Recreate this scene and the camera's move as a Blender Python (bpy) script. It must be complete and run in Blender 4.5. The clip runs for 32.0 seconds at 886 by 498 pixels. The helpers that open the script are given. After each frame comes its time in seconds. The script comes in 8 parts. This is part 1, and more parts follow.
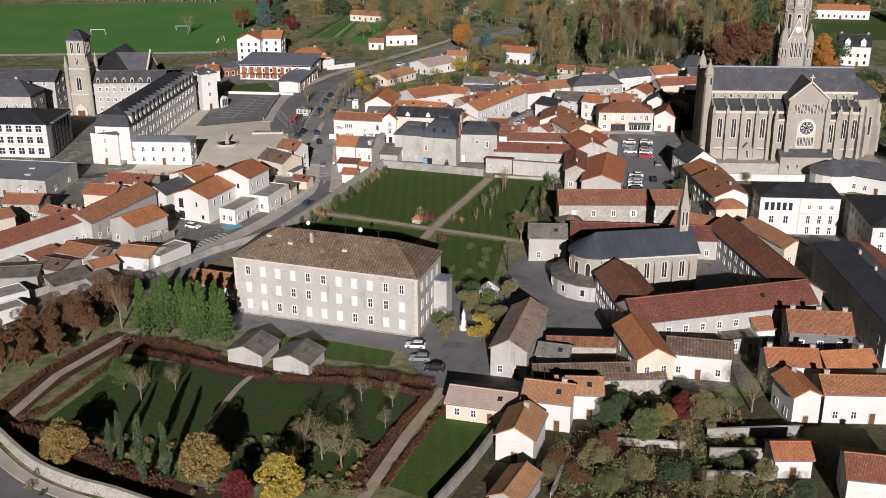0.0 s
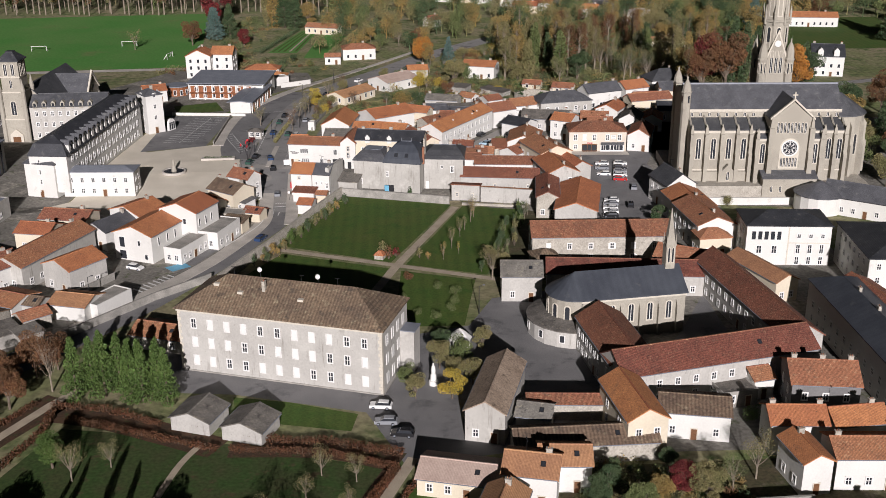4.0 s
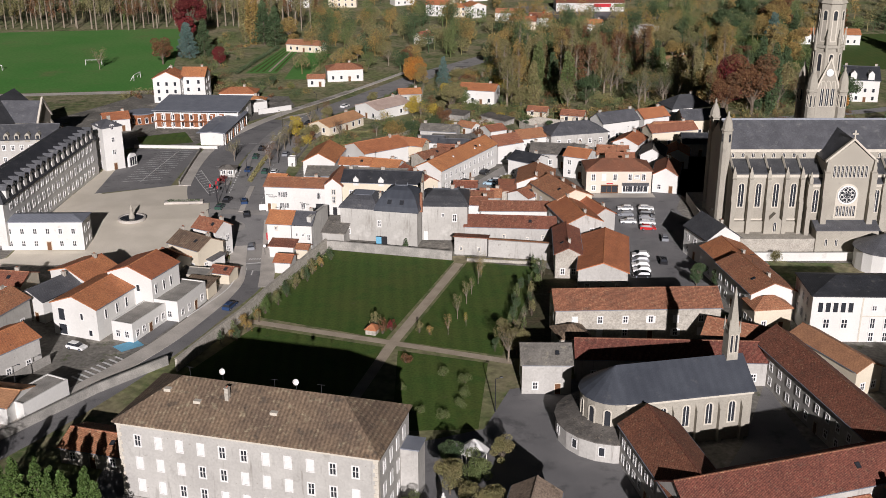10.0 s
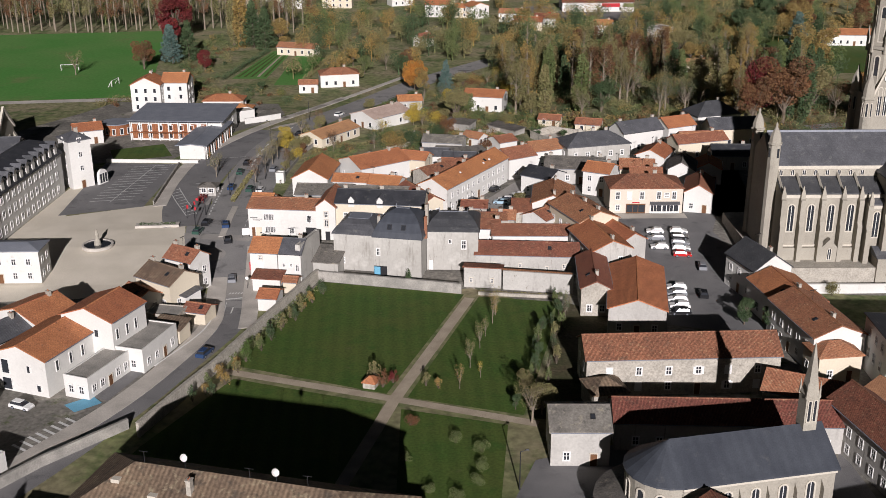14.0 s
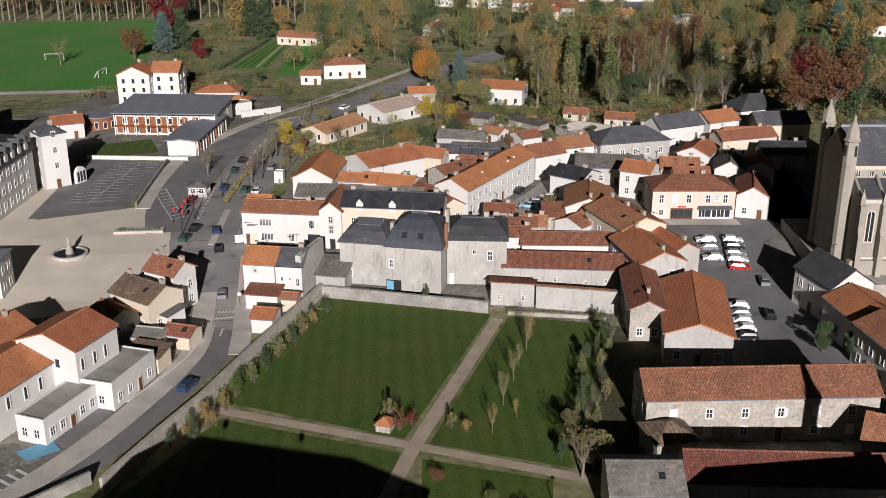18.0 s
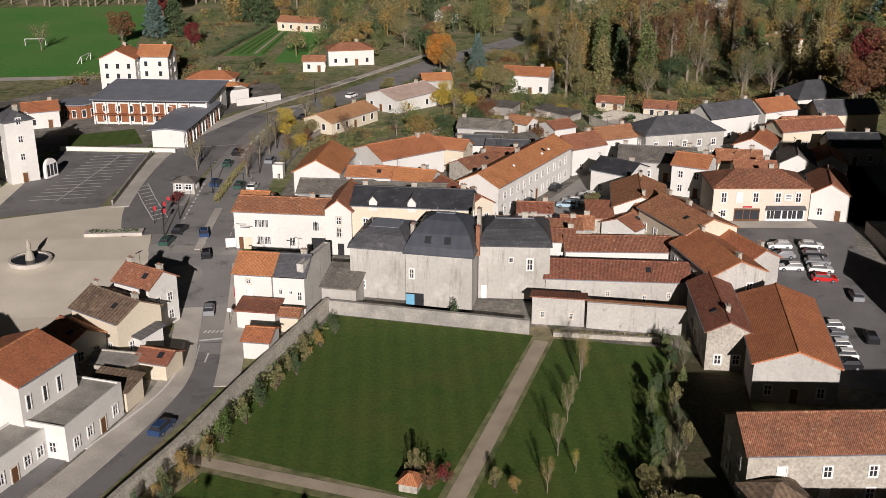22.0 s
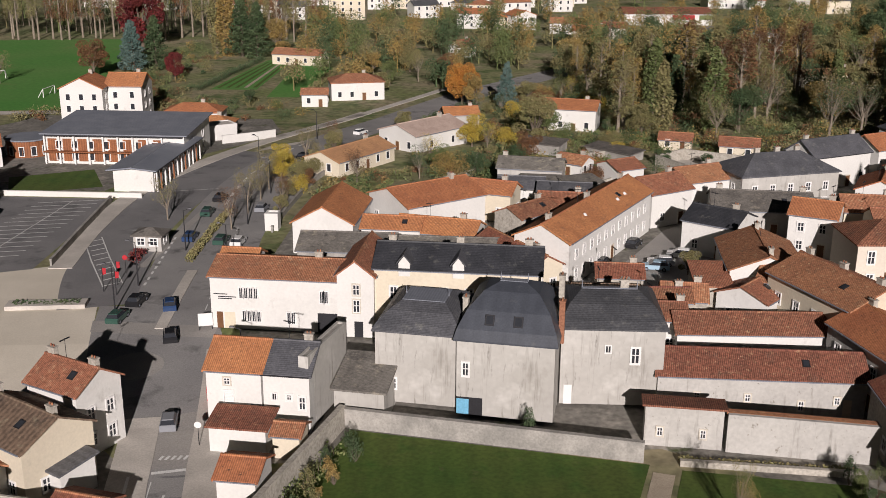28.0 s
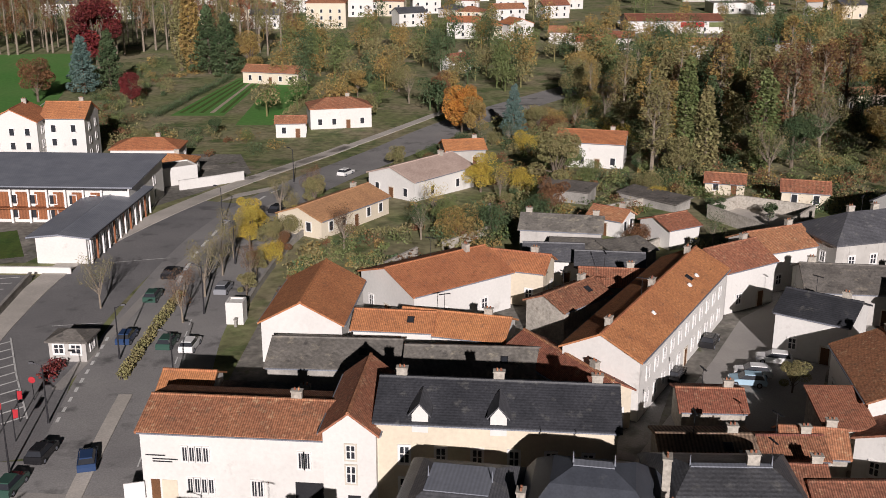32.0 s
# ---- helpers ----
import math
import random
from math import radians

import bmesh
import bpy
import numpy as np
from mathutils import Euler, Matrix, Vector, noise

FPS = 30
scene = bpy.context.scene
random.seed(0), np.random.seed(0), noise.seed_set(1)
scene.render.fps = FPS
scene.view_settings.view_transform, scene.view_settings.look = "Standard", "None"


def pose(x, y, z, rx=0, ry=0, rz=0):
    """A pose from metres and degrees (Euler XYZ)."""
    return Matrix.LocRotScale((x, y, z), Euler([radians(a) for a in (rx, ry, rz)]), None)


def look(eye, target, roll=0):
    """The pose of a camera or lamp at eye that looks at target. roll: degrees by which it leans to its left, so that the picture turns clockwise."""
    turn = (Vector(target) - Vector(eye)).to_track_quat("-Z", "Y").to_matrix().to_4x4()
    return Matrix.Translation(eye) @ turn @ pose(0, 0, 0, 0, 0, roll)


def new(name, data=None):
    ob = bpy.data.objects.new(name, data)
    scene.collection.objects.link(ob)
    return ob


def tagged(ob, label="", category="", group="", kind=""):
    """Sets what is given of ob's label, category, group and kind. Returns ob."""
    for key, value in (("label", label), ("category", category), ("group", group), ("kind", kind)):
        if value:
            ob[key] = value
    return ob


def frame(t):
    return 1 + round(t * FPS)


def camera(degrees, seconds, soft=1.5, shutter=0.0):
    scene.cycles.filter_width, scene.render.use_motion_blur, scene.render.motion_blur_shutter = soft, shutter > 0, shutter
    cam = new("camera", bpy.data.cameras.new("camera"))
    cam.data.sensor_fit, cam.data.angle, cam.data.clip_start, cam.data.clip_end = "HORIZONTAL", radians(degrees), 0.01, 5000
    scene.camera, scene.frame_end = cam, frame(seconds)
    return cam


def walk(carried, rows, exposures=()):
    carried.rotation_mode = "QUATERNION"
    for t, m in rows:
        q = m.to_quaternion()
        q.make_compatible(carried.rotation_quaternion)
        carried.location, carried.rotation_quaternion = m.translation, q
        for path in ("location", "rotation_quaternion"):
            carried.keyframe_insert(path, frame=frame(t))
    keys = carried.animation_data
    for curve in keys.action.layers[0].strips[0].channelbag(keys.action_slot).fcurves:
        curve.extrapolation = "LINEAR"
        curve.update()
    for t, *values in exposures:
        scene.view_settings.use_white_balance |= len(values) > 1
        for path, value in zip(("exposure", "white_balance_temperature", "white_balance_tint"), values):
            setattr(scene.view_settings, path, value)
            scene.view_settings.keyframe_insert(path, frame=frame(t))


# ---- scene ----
cam = camera(44.50, 32.0, soft=0.85)


def aim(x, y, z, yaw, pitch, roll):
    return pose(x, y, z, 90 + pitch, 0, yaw) @ pose(0, 0, 0, 0, 0, roll)


PATH = [
    (0, aim(5.25, -201.61, 98.52, 0.001, -21.355, -0.171)),
    (1, aim(5.03, -196.12, 98.47, 0.363, -21.469, -0.704)),
    (2, aim(4.82, -190.69, 98.40, 0.575, -21.412, -0.392)),
    (2.5, aim(4.73, -188.03, 98.33, -0.789, -21.501, -0.358)),
    (3, aim(4.64, -185.27, 98.29, -1.575, -21.327, -0.414)),
    (3.5, aim(4.54, -182.26, 98.36, -1.895, -21.223, -0.449)),
    (5.5, aim(4.02, -169.05, 98.87, -3.059, -20.814, -0.354)),
    (6, aim(3.81, -165.52, 98.81, -3.194, -20.728, -0.472)),
    (7, aim(3.33, -157.83, 98.34, -3.161, -20.662, 0.056)),
    (8, aim(2.82, -149.66, 97.51, -3.150, -20.694, -0.088)),
    (9, aim(2.36, -141.34, 96.45, -3.277, -20.731, -0.283)),
    (10, aim(2.11, -133.29, 95.29, -3.098, -20.733, -0.126)),
    (11, aim(2.01, -125.11, 93.98, -2.956, -20.627, -0.302)),
    (12, aim(2.00, -116.57, 92.69, -2.911, -20.734, -0.379)),
    (13, aim(1.81, -108.10, 91.28, -3.204, -20.638, -0.245)),
    (14, aim(1.53, -100.13, 89.59, -3.288, -20.623, -0.275)),
    (14.5, aim(1.35, -96.29, 88.68, -3.334, -20.528, -0.065)),
    (16.5, aim(0.41, -81.16, 84.73, -3.224, -20.736, -0.369)),
    (17, aim(0.07, -77.27, 83.54, -3.223, -20.733, -0.183)),
    (18, aim(-0.79, -69.28, 80.88, -3.207, -20.749, -0.101)),
    (19, aim(-1.63, -61.17, 78.10, -3.217, -20.761, -0.061)),
    (20, aim(-2.53, -53.01, 75.43, -3.213, -20.799, -0.062)),
    (21, aim(-3.19, -44.96, 72.75, -3.212, -20.809, 0.099)),
    (22, aim(-3.75, -37.02, 69.99, -3.171, -20.754, 0.070)),
    (23, aim(-4.38, -28.78, 67.22, -3.222, -20.761, 0.355)),
    (24, aim(-5.29, -20.02, 64.34, -3.349, -20.760, 0.163)),
    (25, aim(-6.56, -10.67, 61.49, -3.331, -20.671, 0.166)),
    (25.5, aim(-7.15, -5.99, 60.06, -3.252, -19.460, 0.269)),
    (26, aim(-7.66, -1.47, 58.67, -3.198, -18.143, 0.247)),
    (26.5, aim(-8.07, 2.60, 57.43, -3.274, -17.956, 0.263)),
    (28.5, aim(-9.41, 17.70, 53.81, -3.734, -17.892, 0.340)),
    (29, aim(-9.72, 21.91, 53.47, -3.939, -17.852, 0.378)),
    (29.5, aim(-10.01, 26.62, 53.41, -4.087, -17.837, 0.350)),
    (30, aim(-10.27, 31.82, 53.48, -4.129, -17.845, 0.260)),
    (30.5, aim(-10.53, 37.48, 53.53, -4.233, -17.885, 0.245)),
    (31, aim(-10.72, 43.58, 53.56, -4.348, -17.922, 0.183)),
    (31.5, aim(-10.79, 49.99, 53.50, -4.461, -17.973, 0.092)),
    (32, aim(-10.89, 56.69, 53.50, -4.707, -17.906, 0.105)),
]
walk(cam, PATH, [(0, 0.0, 6500, 10), (14, 0.0, 6500, 10), (19, 0.0, 6650, 10), (23, -0.03, 6950, 10), (27, -0.08, 6850, 11), (30, -0.1, 6750, 12), (32, -0.03, 6700, 12)])

# ---- light ----
SUN_AZ, SUN_EL = 178.5, 18.9     # the sun stands low, straight behind the first viewpoint
sd = Vector((math.sin(radians(SUN_AZ)) * math.cos(radians(SUN_EL)), math.cos(radians(SUN_AZ)) * math.cos(radians(SUN_EL)), math.sin(radians(SUN_EL))))
world = bpy.data.worlds.new("world")
scene.world = world
world.use_nodes = True
wn = world.node_tree.nodes
sky = wn.new("ShaderNodeTexSky")
sky.sky_type, sky.sun_disc = "NISHITA", False
sky.sun_elevation, sky.sun_rotation = radians(SUN_EL), radians(SUN_AZ)
world.node_tree.links.new(sky.outputs[0], wn["Background"].inputs[0])
wn["Background"].inputs[1].default_value = 0.0036
sun = new("sun", bpy.data.lights.new("sun", "SUN"))
sun.data.energy, sun.data.angle, sun.data.color = 5.3, radians(0.53), (1.0, 0.94, 0.95)
sun.matrix_world = look(sd * 500, (0, 0, 0))


# ---- materials ----
def mat(name, col, rough=0.85, var=0.25, big=0.35, small=6.0, col2=None, bump=0.3, metal=0.0, rnd=0.0, wave=None, island=0.0, spec=0.3, mixlo=0.35, mixhi=0.65, spots=None):
    """A surface with stains at a large scale, grain at a small one, and a second colour that it weathers to."""
    m = bpy.data.materials.new(name)
    m.use_nodes = True
    n, l = m.node_tree.nodes, m.node_tree.links
    b = n["Principled BSDF"]
    b.inputs["Roughness"].default_value = rough
    b.inputs["Metallic"].default_value = metal
    b.inputs["Specular IOR Level"].default_value = spec
    tc = n.new("ShaderNodeTexCoord")
    t1, t2 = n.new("ShaderNodeTexNoise"), n.new("ShaderNodeTexNoise")
    for t, s in ((t1, big), (t2, small)):
        t.inputs["Scale"].default_value = s
        t.inputs["Detail"].default_value = 5
        l.new(tc.outputs["Object"], t.inputs["Vector"])
    r1 = n.new("ShaderNodeMapRange")
    r1.inputs[1].default_value, r1.inputs[2].default_value = mixlo, mixhi
    l.new(t1.outputs[0], r1.inputs[0])
    mx = n.new("ShaderNodeMix")
    mx.data_type = "RGBA"
    c2 = col2 or tuple(c * (1 - var) for c in col)
    mx.inputs[6].default_value, mx.inputs[7].default_value = (*col, 1), (*c2, 1)
    l.new(r1.outputs[0], mx.inputs[0])
    hsv = n.new("ShaderNodeHueSaturation")
    colour = mx.outputs[2]
    for sc, scale, lo, hi, *stretch in spots or ():
        t3 = n.new("ShaderNodeTexNoise")
        t3.inputs["Scale"].default_value, t3.inputs["Detail"].default_value, t3.inputs["Roughness"].default_value = scale, 4, 0.65
        shift = n.new("ShaderNodeVectorMath")
        shift.operation = "ADD"
        shift.inputs[1].default_value = (17.3 * scale, 5.1, 3.7)
        source = tc.outputs["Object"]
        if stretch:
            run = n.new("ShaderNodeVectorMath")
            run.operation = "MULTIPLY"
            run.inputs[1].default_value = (1, 1, stretch[0])
            l.new(source, run.inputs[0])
            source = run.outputs[0]
        l.new(source, shift.inputs[0])
        l.new(shift.outputs[0], t3.inputs["Vector"])
        r6 = n.new("ShaderNodeMapRange")
        r6.inputs[1].default_value, r6.inputs[2].default_value = lo, hi
        l.new(t3.outputs[0], r6.inputs[0])
        m3 = n.new("ShaderNodeMix")
        m3.data_type = "RGBA"
        m3.inputs[7].default_value = (*sc, 1)
        l.new(r6.outputs[0], m3.inputs[0])
        l.new(colour, m3.inputs[6])
        colour = m3.outputs[2]
    l.new(colour, hsv.inputs["Color"])
    r2 = n.new("ShaderNodeMapRange")
    r2.inputs[1].default_value, r2.inputs[2].default_value, r2.inputs[3].default_value, r2.inputs[4].default_value = 0.3, 0.7, 1 - var, 1 + var
    l.new(t2.outputs[0], r2.inputs[0])
    val = r2.outputs[0]
    src = None
    if rnd:
        src = n.new("ShaderNodeObjectInfo").outputs["Random"]
    if island:
        src = n.new("ShaderNodeNewGeometry").outputs["Random Per Island"]
    if src is not None:
        k = rnd or island
        r3 = n.new("ShaderNodeMapRange")
        r3.inputs[3].default_value, r3.inputs[4].default_value = 1 - k, 1 + k
        l.new(src, r3.inputs[0])
        mu = n.new("ShaderNodeMath")
        mu.operation = "MULTIPLY"
        l.new(val, mu.inputs[0])
        l.new(r3.outputs[0], mu.inputs[1])
        val = mu.outputs[0]
        r4 = n.new("ShaderNodeMapRange")
        r4.inputs[3].default_value, r4.inputs[4].default_value = 0.5 - k * 0.05, 0.5 + k * 0.05
        l.new(src, r4.inputs[0])
        l.new(r4.outputs[0], hsv.inputs["Hue"])
    height = t2.outputs[0]
    if wave:
        wv = n.new("ShaderNodeTexWave")
        wv.bands_direction = wave[0]
        wv.inputs["Scale"].default_value = wave[1]
        wv.inputs["Distortion"].default_value = 0.6
        l.new(tc.outputs["Object"], wv.inputs["Vector"])
        r5 = n.new("ShaderNodeMapRange")
        r5.inputs[3].default_value, r5.inputs[4].default_value = 1 - wave[2], 1 + wave[2] * 0.5
        l.new(wv.outputs[1], r5.inputs[0])
        m2 = n.new("ShaderNodeMath")
        m2.operation = "MULTIPLY"
        l.new(val, m2.inputs[0])
        l.new(r5.outputs[0], m2.inputs[1])
        val = m2.outputs[0]
    l.new(val, hsv.inputs["Value"])
    l.new(hsv.outputs[0], b.inputs["Base Color"])
    if bump:
        bp = n.new("ShaderNodeBump")
        bp.inputs["Strength"].default_value, bp.inputs["Distance"].default_value = bump, 0.05
        l.new(height, bp.inputs["Height"])
        l.new(bp.outputs[0], b.inputs["Normal"])
    return m


def leafmat(name, col, col2, spread=0.26):
    m = mat(name, col, 0.6, 0.2, 0.25, 1.2, col2, 0, island=spread, spec=0.2)
    b = m.node_tree.nodes["Principled BSDF"]
    b.inputs["Subsurface Weight"].default_value = 0.0
    return m


WHITE = mat("white_render", (0.67, 0.66, 0.63), 0.9, 0.04, 0.15, 3.0, (0.61, 0.60, 0.57), spots=[((0.45, 0.43, 0.40), 0.35, 0.62, 0.8)])
DARKW = mat("dark_grey_render", (0.19, 0.185, 0.185), 0.9, 0.1, 0.2, 3.0, (0.14, 0.137, 0.137))
CREAMP = mat("pinkish_cream_render", (0.64, 0.575, 0.49), 0.9, 0.05, 0.15, 3.0, (0.57, 0.51, 0.43), spots=[((0.45, 0.40, 0.34), 0.35, 0.62, 0.8)])
CREAM = mat("cream_render", (0.65, 0.58, 0.455), 0.9, 0.05, 0.15, 3.0, (0.58, 0.515, 0.405), spots=[((0.45, 0.41, 0.33), 0.35, 0.62, 0.8)])
GREYW = mat("grey_render", (0.45, 0.435, 0.405), 0.9, 0.05, 0.10, 1.5, (0.38, 0.365, 0.335), spots=[((0.30, 0.28, 0.25), 0.3, 0.58, 0.8), ((0.56, 0.545, 0.51), 0.18, 0.5, 0.7), ((0.25, 0.235, 0.21), 1.1, 0.56, 0.72, 0.09), ((0.20, 0.19, 0.17), 2.6, 0.62, 0.76, 0.15)])
PALEW = mat("pale_grey_render", (0.47, 0.455, 0.425), 0.9, 0.08, 0.2, 2.5, (0.40, 0.385, 0.36), spots=[((0.31, 0.295, 0.27), 0.3, 0.6, 0.78), ((0.27, 0.255, 0.23), 1.2, 0.58, 0.74, 0.12), ((0.22, 0.20, 0.17), 1.6, 0.64, 0.72)])
STONE = mat("limestone", (0.39, 0.362, 0.305), 0.9, 0.12, 0.12, 5.0, (0.315, 0.29, 0.245), spots=[((0.25, 0.23, 0.195), 1.1, 0.58, 0.8), ((0.20, 0.19, 0.165), 0.25, 0.6, 0.85)])
RUBBLE = mat("rubble_stone", (0.43, 0.398, 0.345), 0.95, 0.24, 0.6, 3.0, (0.34, 0.315, 0.272), 0.8, spots=[((0.25, 0.225, 0.185), 0.9, 0.6, 0.76)])
TILE_X = mat("clay_tile_roof_x", (0.36, 0.152, 0.086), 0.9, 0.32, 0.35, 3.2, (0.30, 0.125, 0.075), 0.7, rnd=0.2, wave=("X", 1.45, 0.34), spots=[((0.21, 0.115, 0.075), 0.8, 0.56, 0.74), ((0.46, 0.28, 0.17), 1.6, 0.56, 0.72), ((0.13, 0.07, 0.048), 2.8, 0.6, 0.72), ((0.50, 0.33, 0.22), 3.6, 0.64, 0.74)])
TILE_Y = mat("clay_tile_roof_y", (0.36, 0.152, 0.086), 0.9, 0.32, 0.35, 3.2, (0.30, 0.125, 0.075), 0.7, rnd=0.2, wave=("Y", 1.45, 0.34), spots=[((0.21, 0.115, 0.075), 0.8, 0.56, 0.74), ((0.46, 0.28, 0.17), 1.6, 0.56, 0.72), ((0.13, 0.07, 0.048), 2.8, 0.6, 0.72), ((0.50, 0.33, 0.22), 3.6, 0.64, 0.74)])
NEWT_X = mat("new_clay_tile_roof_x", (0.48, 0.195, 0.090), 0.85, 0.24, 0.35, 3.2, (0.40, 0.155, 0.075), 0.6, rnd=0.15, wave=("X", 1.45, 0.28), spots=[((0.27, 0.125, 0.075), 0.7, 0.57, 0.75), ((0.13, 0.07, 0.048), 2.8, 0.6, 0.72), ((0.50, 0.33, 0.22), 3.6, 0.64, 0.74)])
NEWT_Y = mat("new_clay_tile_roof_y", (0.48, 0.195, 0.090), 0.85, 0.24, 0.35, 3.2, (0.40, 0.155, 0.075), 0.6, rnd=0.15, wave=("Y", 1.45, 0.28), spots=[((0.27, 0.125, 0.075), 0.7, 0.57, 0.75), ((0.13, 0.07, 0.048), 2.8, 0.6, 0.72), ((0.50, 0.33, 0.22), 3.6, 0.64, 0.74)])
OLDT_X = mat("old_clay_tile_roof_x", (0.25, 0.098, 0.062), 0.92, 0.4, 0.35, 3.2, (0.19, 0.078, 0.052), 0.8, rnd=0.22, wave=("X", 1.45, 0.4), spots=[((0.16, 0.085, 0.06), 0.8, 0.55, 0.74), ((0.36, 0.21, 0.125), 1.7, 0.58, 0.72), ((0.13, 0.07, 0.048), 2.8, 0.6, 0.72), ((0.50, 0.33, 0.22), 3.6, 0.64, 0.74)])
OLDT_Y = mat("old_clay_tile_roof_y", (0.25, 0.098, 0.062), 0.92, 0.4, 0.35, 3.2, (0.19, 0.078, 0.052), 0.8, rnd=0.22, wave=("Y", 1.45, 0.4), spots=[((0.16, 0.085, 0.06), 0.8, 0.55, 0.74), ((0.36, 0.21, 0.125), 1.7, 0.58, 0.72), ((0.13, 0.07, 0.048), 2.8, 0.6, 0.72), ((0.50, 0.33, 0.22), 3.6, 0.64, 0.74)])
REDT_X = mat("bright_clay_tile_roof", (0.55, 0.215, 0.10), 0.85, 0.26, 0.35, 3.2, (0.46, 0.175, 0.085), 0.6, rnd=0.1, wave=("X", 1.45, 0.26), spots=[((0.30, 0.14, 0.085), 0.7, 0.6, 0.78), ((0.16, 0.085, 0.055), 2.8, 0.63, 0.74), ((0.55, 0.37, 0.25), 3.6, 0.64, 0.74)])
OCHRE = mat("ochre_tile_roof", (0.47, 0.25, 0.13), 0.85, 0.2, 0.35, 3.0, (0.38, 0.20, 0.11), 0.6, rnd=0.1, wave=("X", 1.45, 0.22))
TANX = mat("tan_corrugated_roof", (0.26, 0.185, 0.13), 0.9, 0.25, 0.3, 3.0, (0.18, 0.125, 0.09), 0.7, wave=("X", 0.9, 0.4))
TANT = mat("weathered_tan_tile_roof", (0.40, 0.31, 0.235), 0.95, 0.3, 0.25, 2.6, (0.29, 0.22, 0.165), 0.8, rnd=0.1, wave=("Y", 1.45, 0.25), spots=[((0.15, 0.115, 0.085), 0.7, 0.57, 0.72)])
BROWN = mat("lichen_brown_tile_roof", (0.20, 0.140, 0.096), 0.95, 0.3, 0.22, 2.4, (0.13, 0.092, 0.068), 0.8, rnd=0.1, wave=("X", 0.5, 0.25), spots=[((0.27, 0.22, 0.15), 0.9, 0.55, 0.7), ((0.09, 0.07, 0.055), 0.5, 0.56, 0.7)])
SLATE = mat("slate_roof", (0.105, 0.107, 0.117), 0.5, 0.25, 0.4, 4.0, (0.075, 0.077, 0.085), 0.5, rnd=0.25, wave=("Z", 2.6, 0.2), spec=0.4, spots=[((0.17, 0.17, 0.165), 0.7, 0.57, 0.74)])
SLATED = mat("dark_slate_roof", (0.052, 0.054, 0.062), 0.55, 0.25, 0.4, 4.0, (0.036, 0.038, 0.044), 0.5, rnd=0.2, wave=("Z", 2.6, 0.2), spec=0.4, spots=[((0.12, 0.12, 0.115), 0.7, 0.58, 0.74)])
SLATEB = mat("blue_slate_roof", (0.070, 0.078, 0.094), 0.5, 0.12, 0.25, 5.0, (0.052, 0.058, 0.072), 0.3, wave=("X", 0.2, 0.06), spec=0.4, spots=[((0.105, 0.108, 0.115), 0.5, 0.6, 0.8)])
GREYR = mat("grey_fibre_roof", (0.20, 0.185, 0.165), 0.9, 0.22, 0.4, 3.0, (0.13, 0.12, 0.108), 0.5, rnd=0.2, wave=("X", 2.5, 0.2), spots=[((0.28, 0.25, 0.20), 0.9, 0.56, 0.7), ((0.08, 0.075, 0.07), 0.6, 0.57, 0.7)])
ZINC = mat("zinc_roof", (0.235, 0.25, 0.285), 0.5, 0.08, 0.3, 2.0, (0.19, 0.205, 0.24), 0.2, metal=0.0, wave=("X", 1.0, 0.12))
PINKR = mat("pale_pink_tile_roof", (0.52, 0.40, 0.34), 0.9, 0.12, 0.4, 3.0, (0.44, 0.33, 0.28), 0.4, wave=("X", 1.3, 0.1))
FRAMEW = mat("white_paint", (0.72, 0.71, 0.69), 0.5, 0.03, 1.0, 8.0, None, 0)
SURR = mat("window_surround_stone", (0.58, 0.535, 0.455), 0.85, 0.1, 1.0, 6.0, None, 0.2)
WOODB = mat("brown_wood", (0.16, 0.075, 0.035), 0.7, 0.2, 1.0, 8.0, None, 0.2)
WOODP = mat("red_brown_cladding", (0.30, 0.115, 0.05), 0.7, 0.2, 0.6, 6.0, (0.22, 0.085, 0.04), 0.2, wave=("X", 0.6, 0.2))
GLASS = mat("window_glass", (0.035, 0.038, 0.045), 0.08, 0.1, 1.0, 4.0, None, 0, spec=0.6)
ASPH = mat("asphalt", (0.245, 0.238, 0.236), 0.9, 0.16, 0.12, 6.0, (0.30, 0.292, 0.283), 0.3, spots=[((0.135, 0.132, 0.13), 0.18, 0.56, 0.68)])
ASPHD = mat("dark_asphalt", (0.175, 0.172, 0.175), 0.9, 0.18, 0.15, 6.0, (0.215, 0.21, 0.21), 0.3, spots=[((0.13, 0.128, 0.13), 0.2, 0.56, 0.68)])
PAVE = mat("pale_pavement", (0.56, 0.52, 0.47), 0.9, 0.12, 0.2, 5.0, (0.42, 0.39, 0.35), 0.3)
PLAZA = mat("sandy_plaza", (0.70, 0.64, 0.54), 0.9, 0.06, 0.15, 5.0, (0.62, 0.565, 0.47), 0.2)
GRAVEL = mat("gravel_path", (0.46, 0.39, 0.30), 0.95, 0.15, 0.3, 6.0, (0.36, 0.30, 0.23), 0.3)
LINEW = mat("road_paint", (0.70, 0.70, 0.68), 0.7, 0.15, 0.8, 8.0, None, 0)
BLUEP = mat("blue_road_paint", (0.16, 0.42, 0.60), 0.7, 0.12, 0.8, 6.0, None, 0)
LAWN = mat("lawn", (0.060, 0.108, 0.018), 0.95, 0.2, 0.08, 2.0, (0.078, 0.108, 0.022), 0.5, wave=("X", 0.11, 0.09), spots=[((0.042, 0.096, 0.015), 0.25, 0.5, 0.75), ((0.10, 0.115, 0.04), 0.5, 0.62, 0.8)])
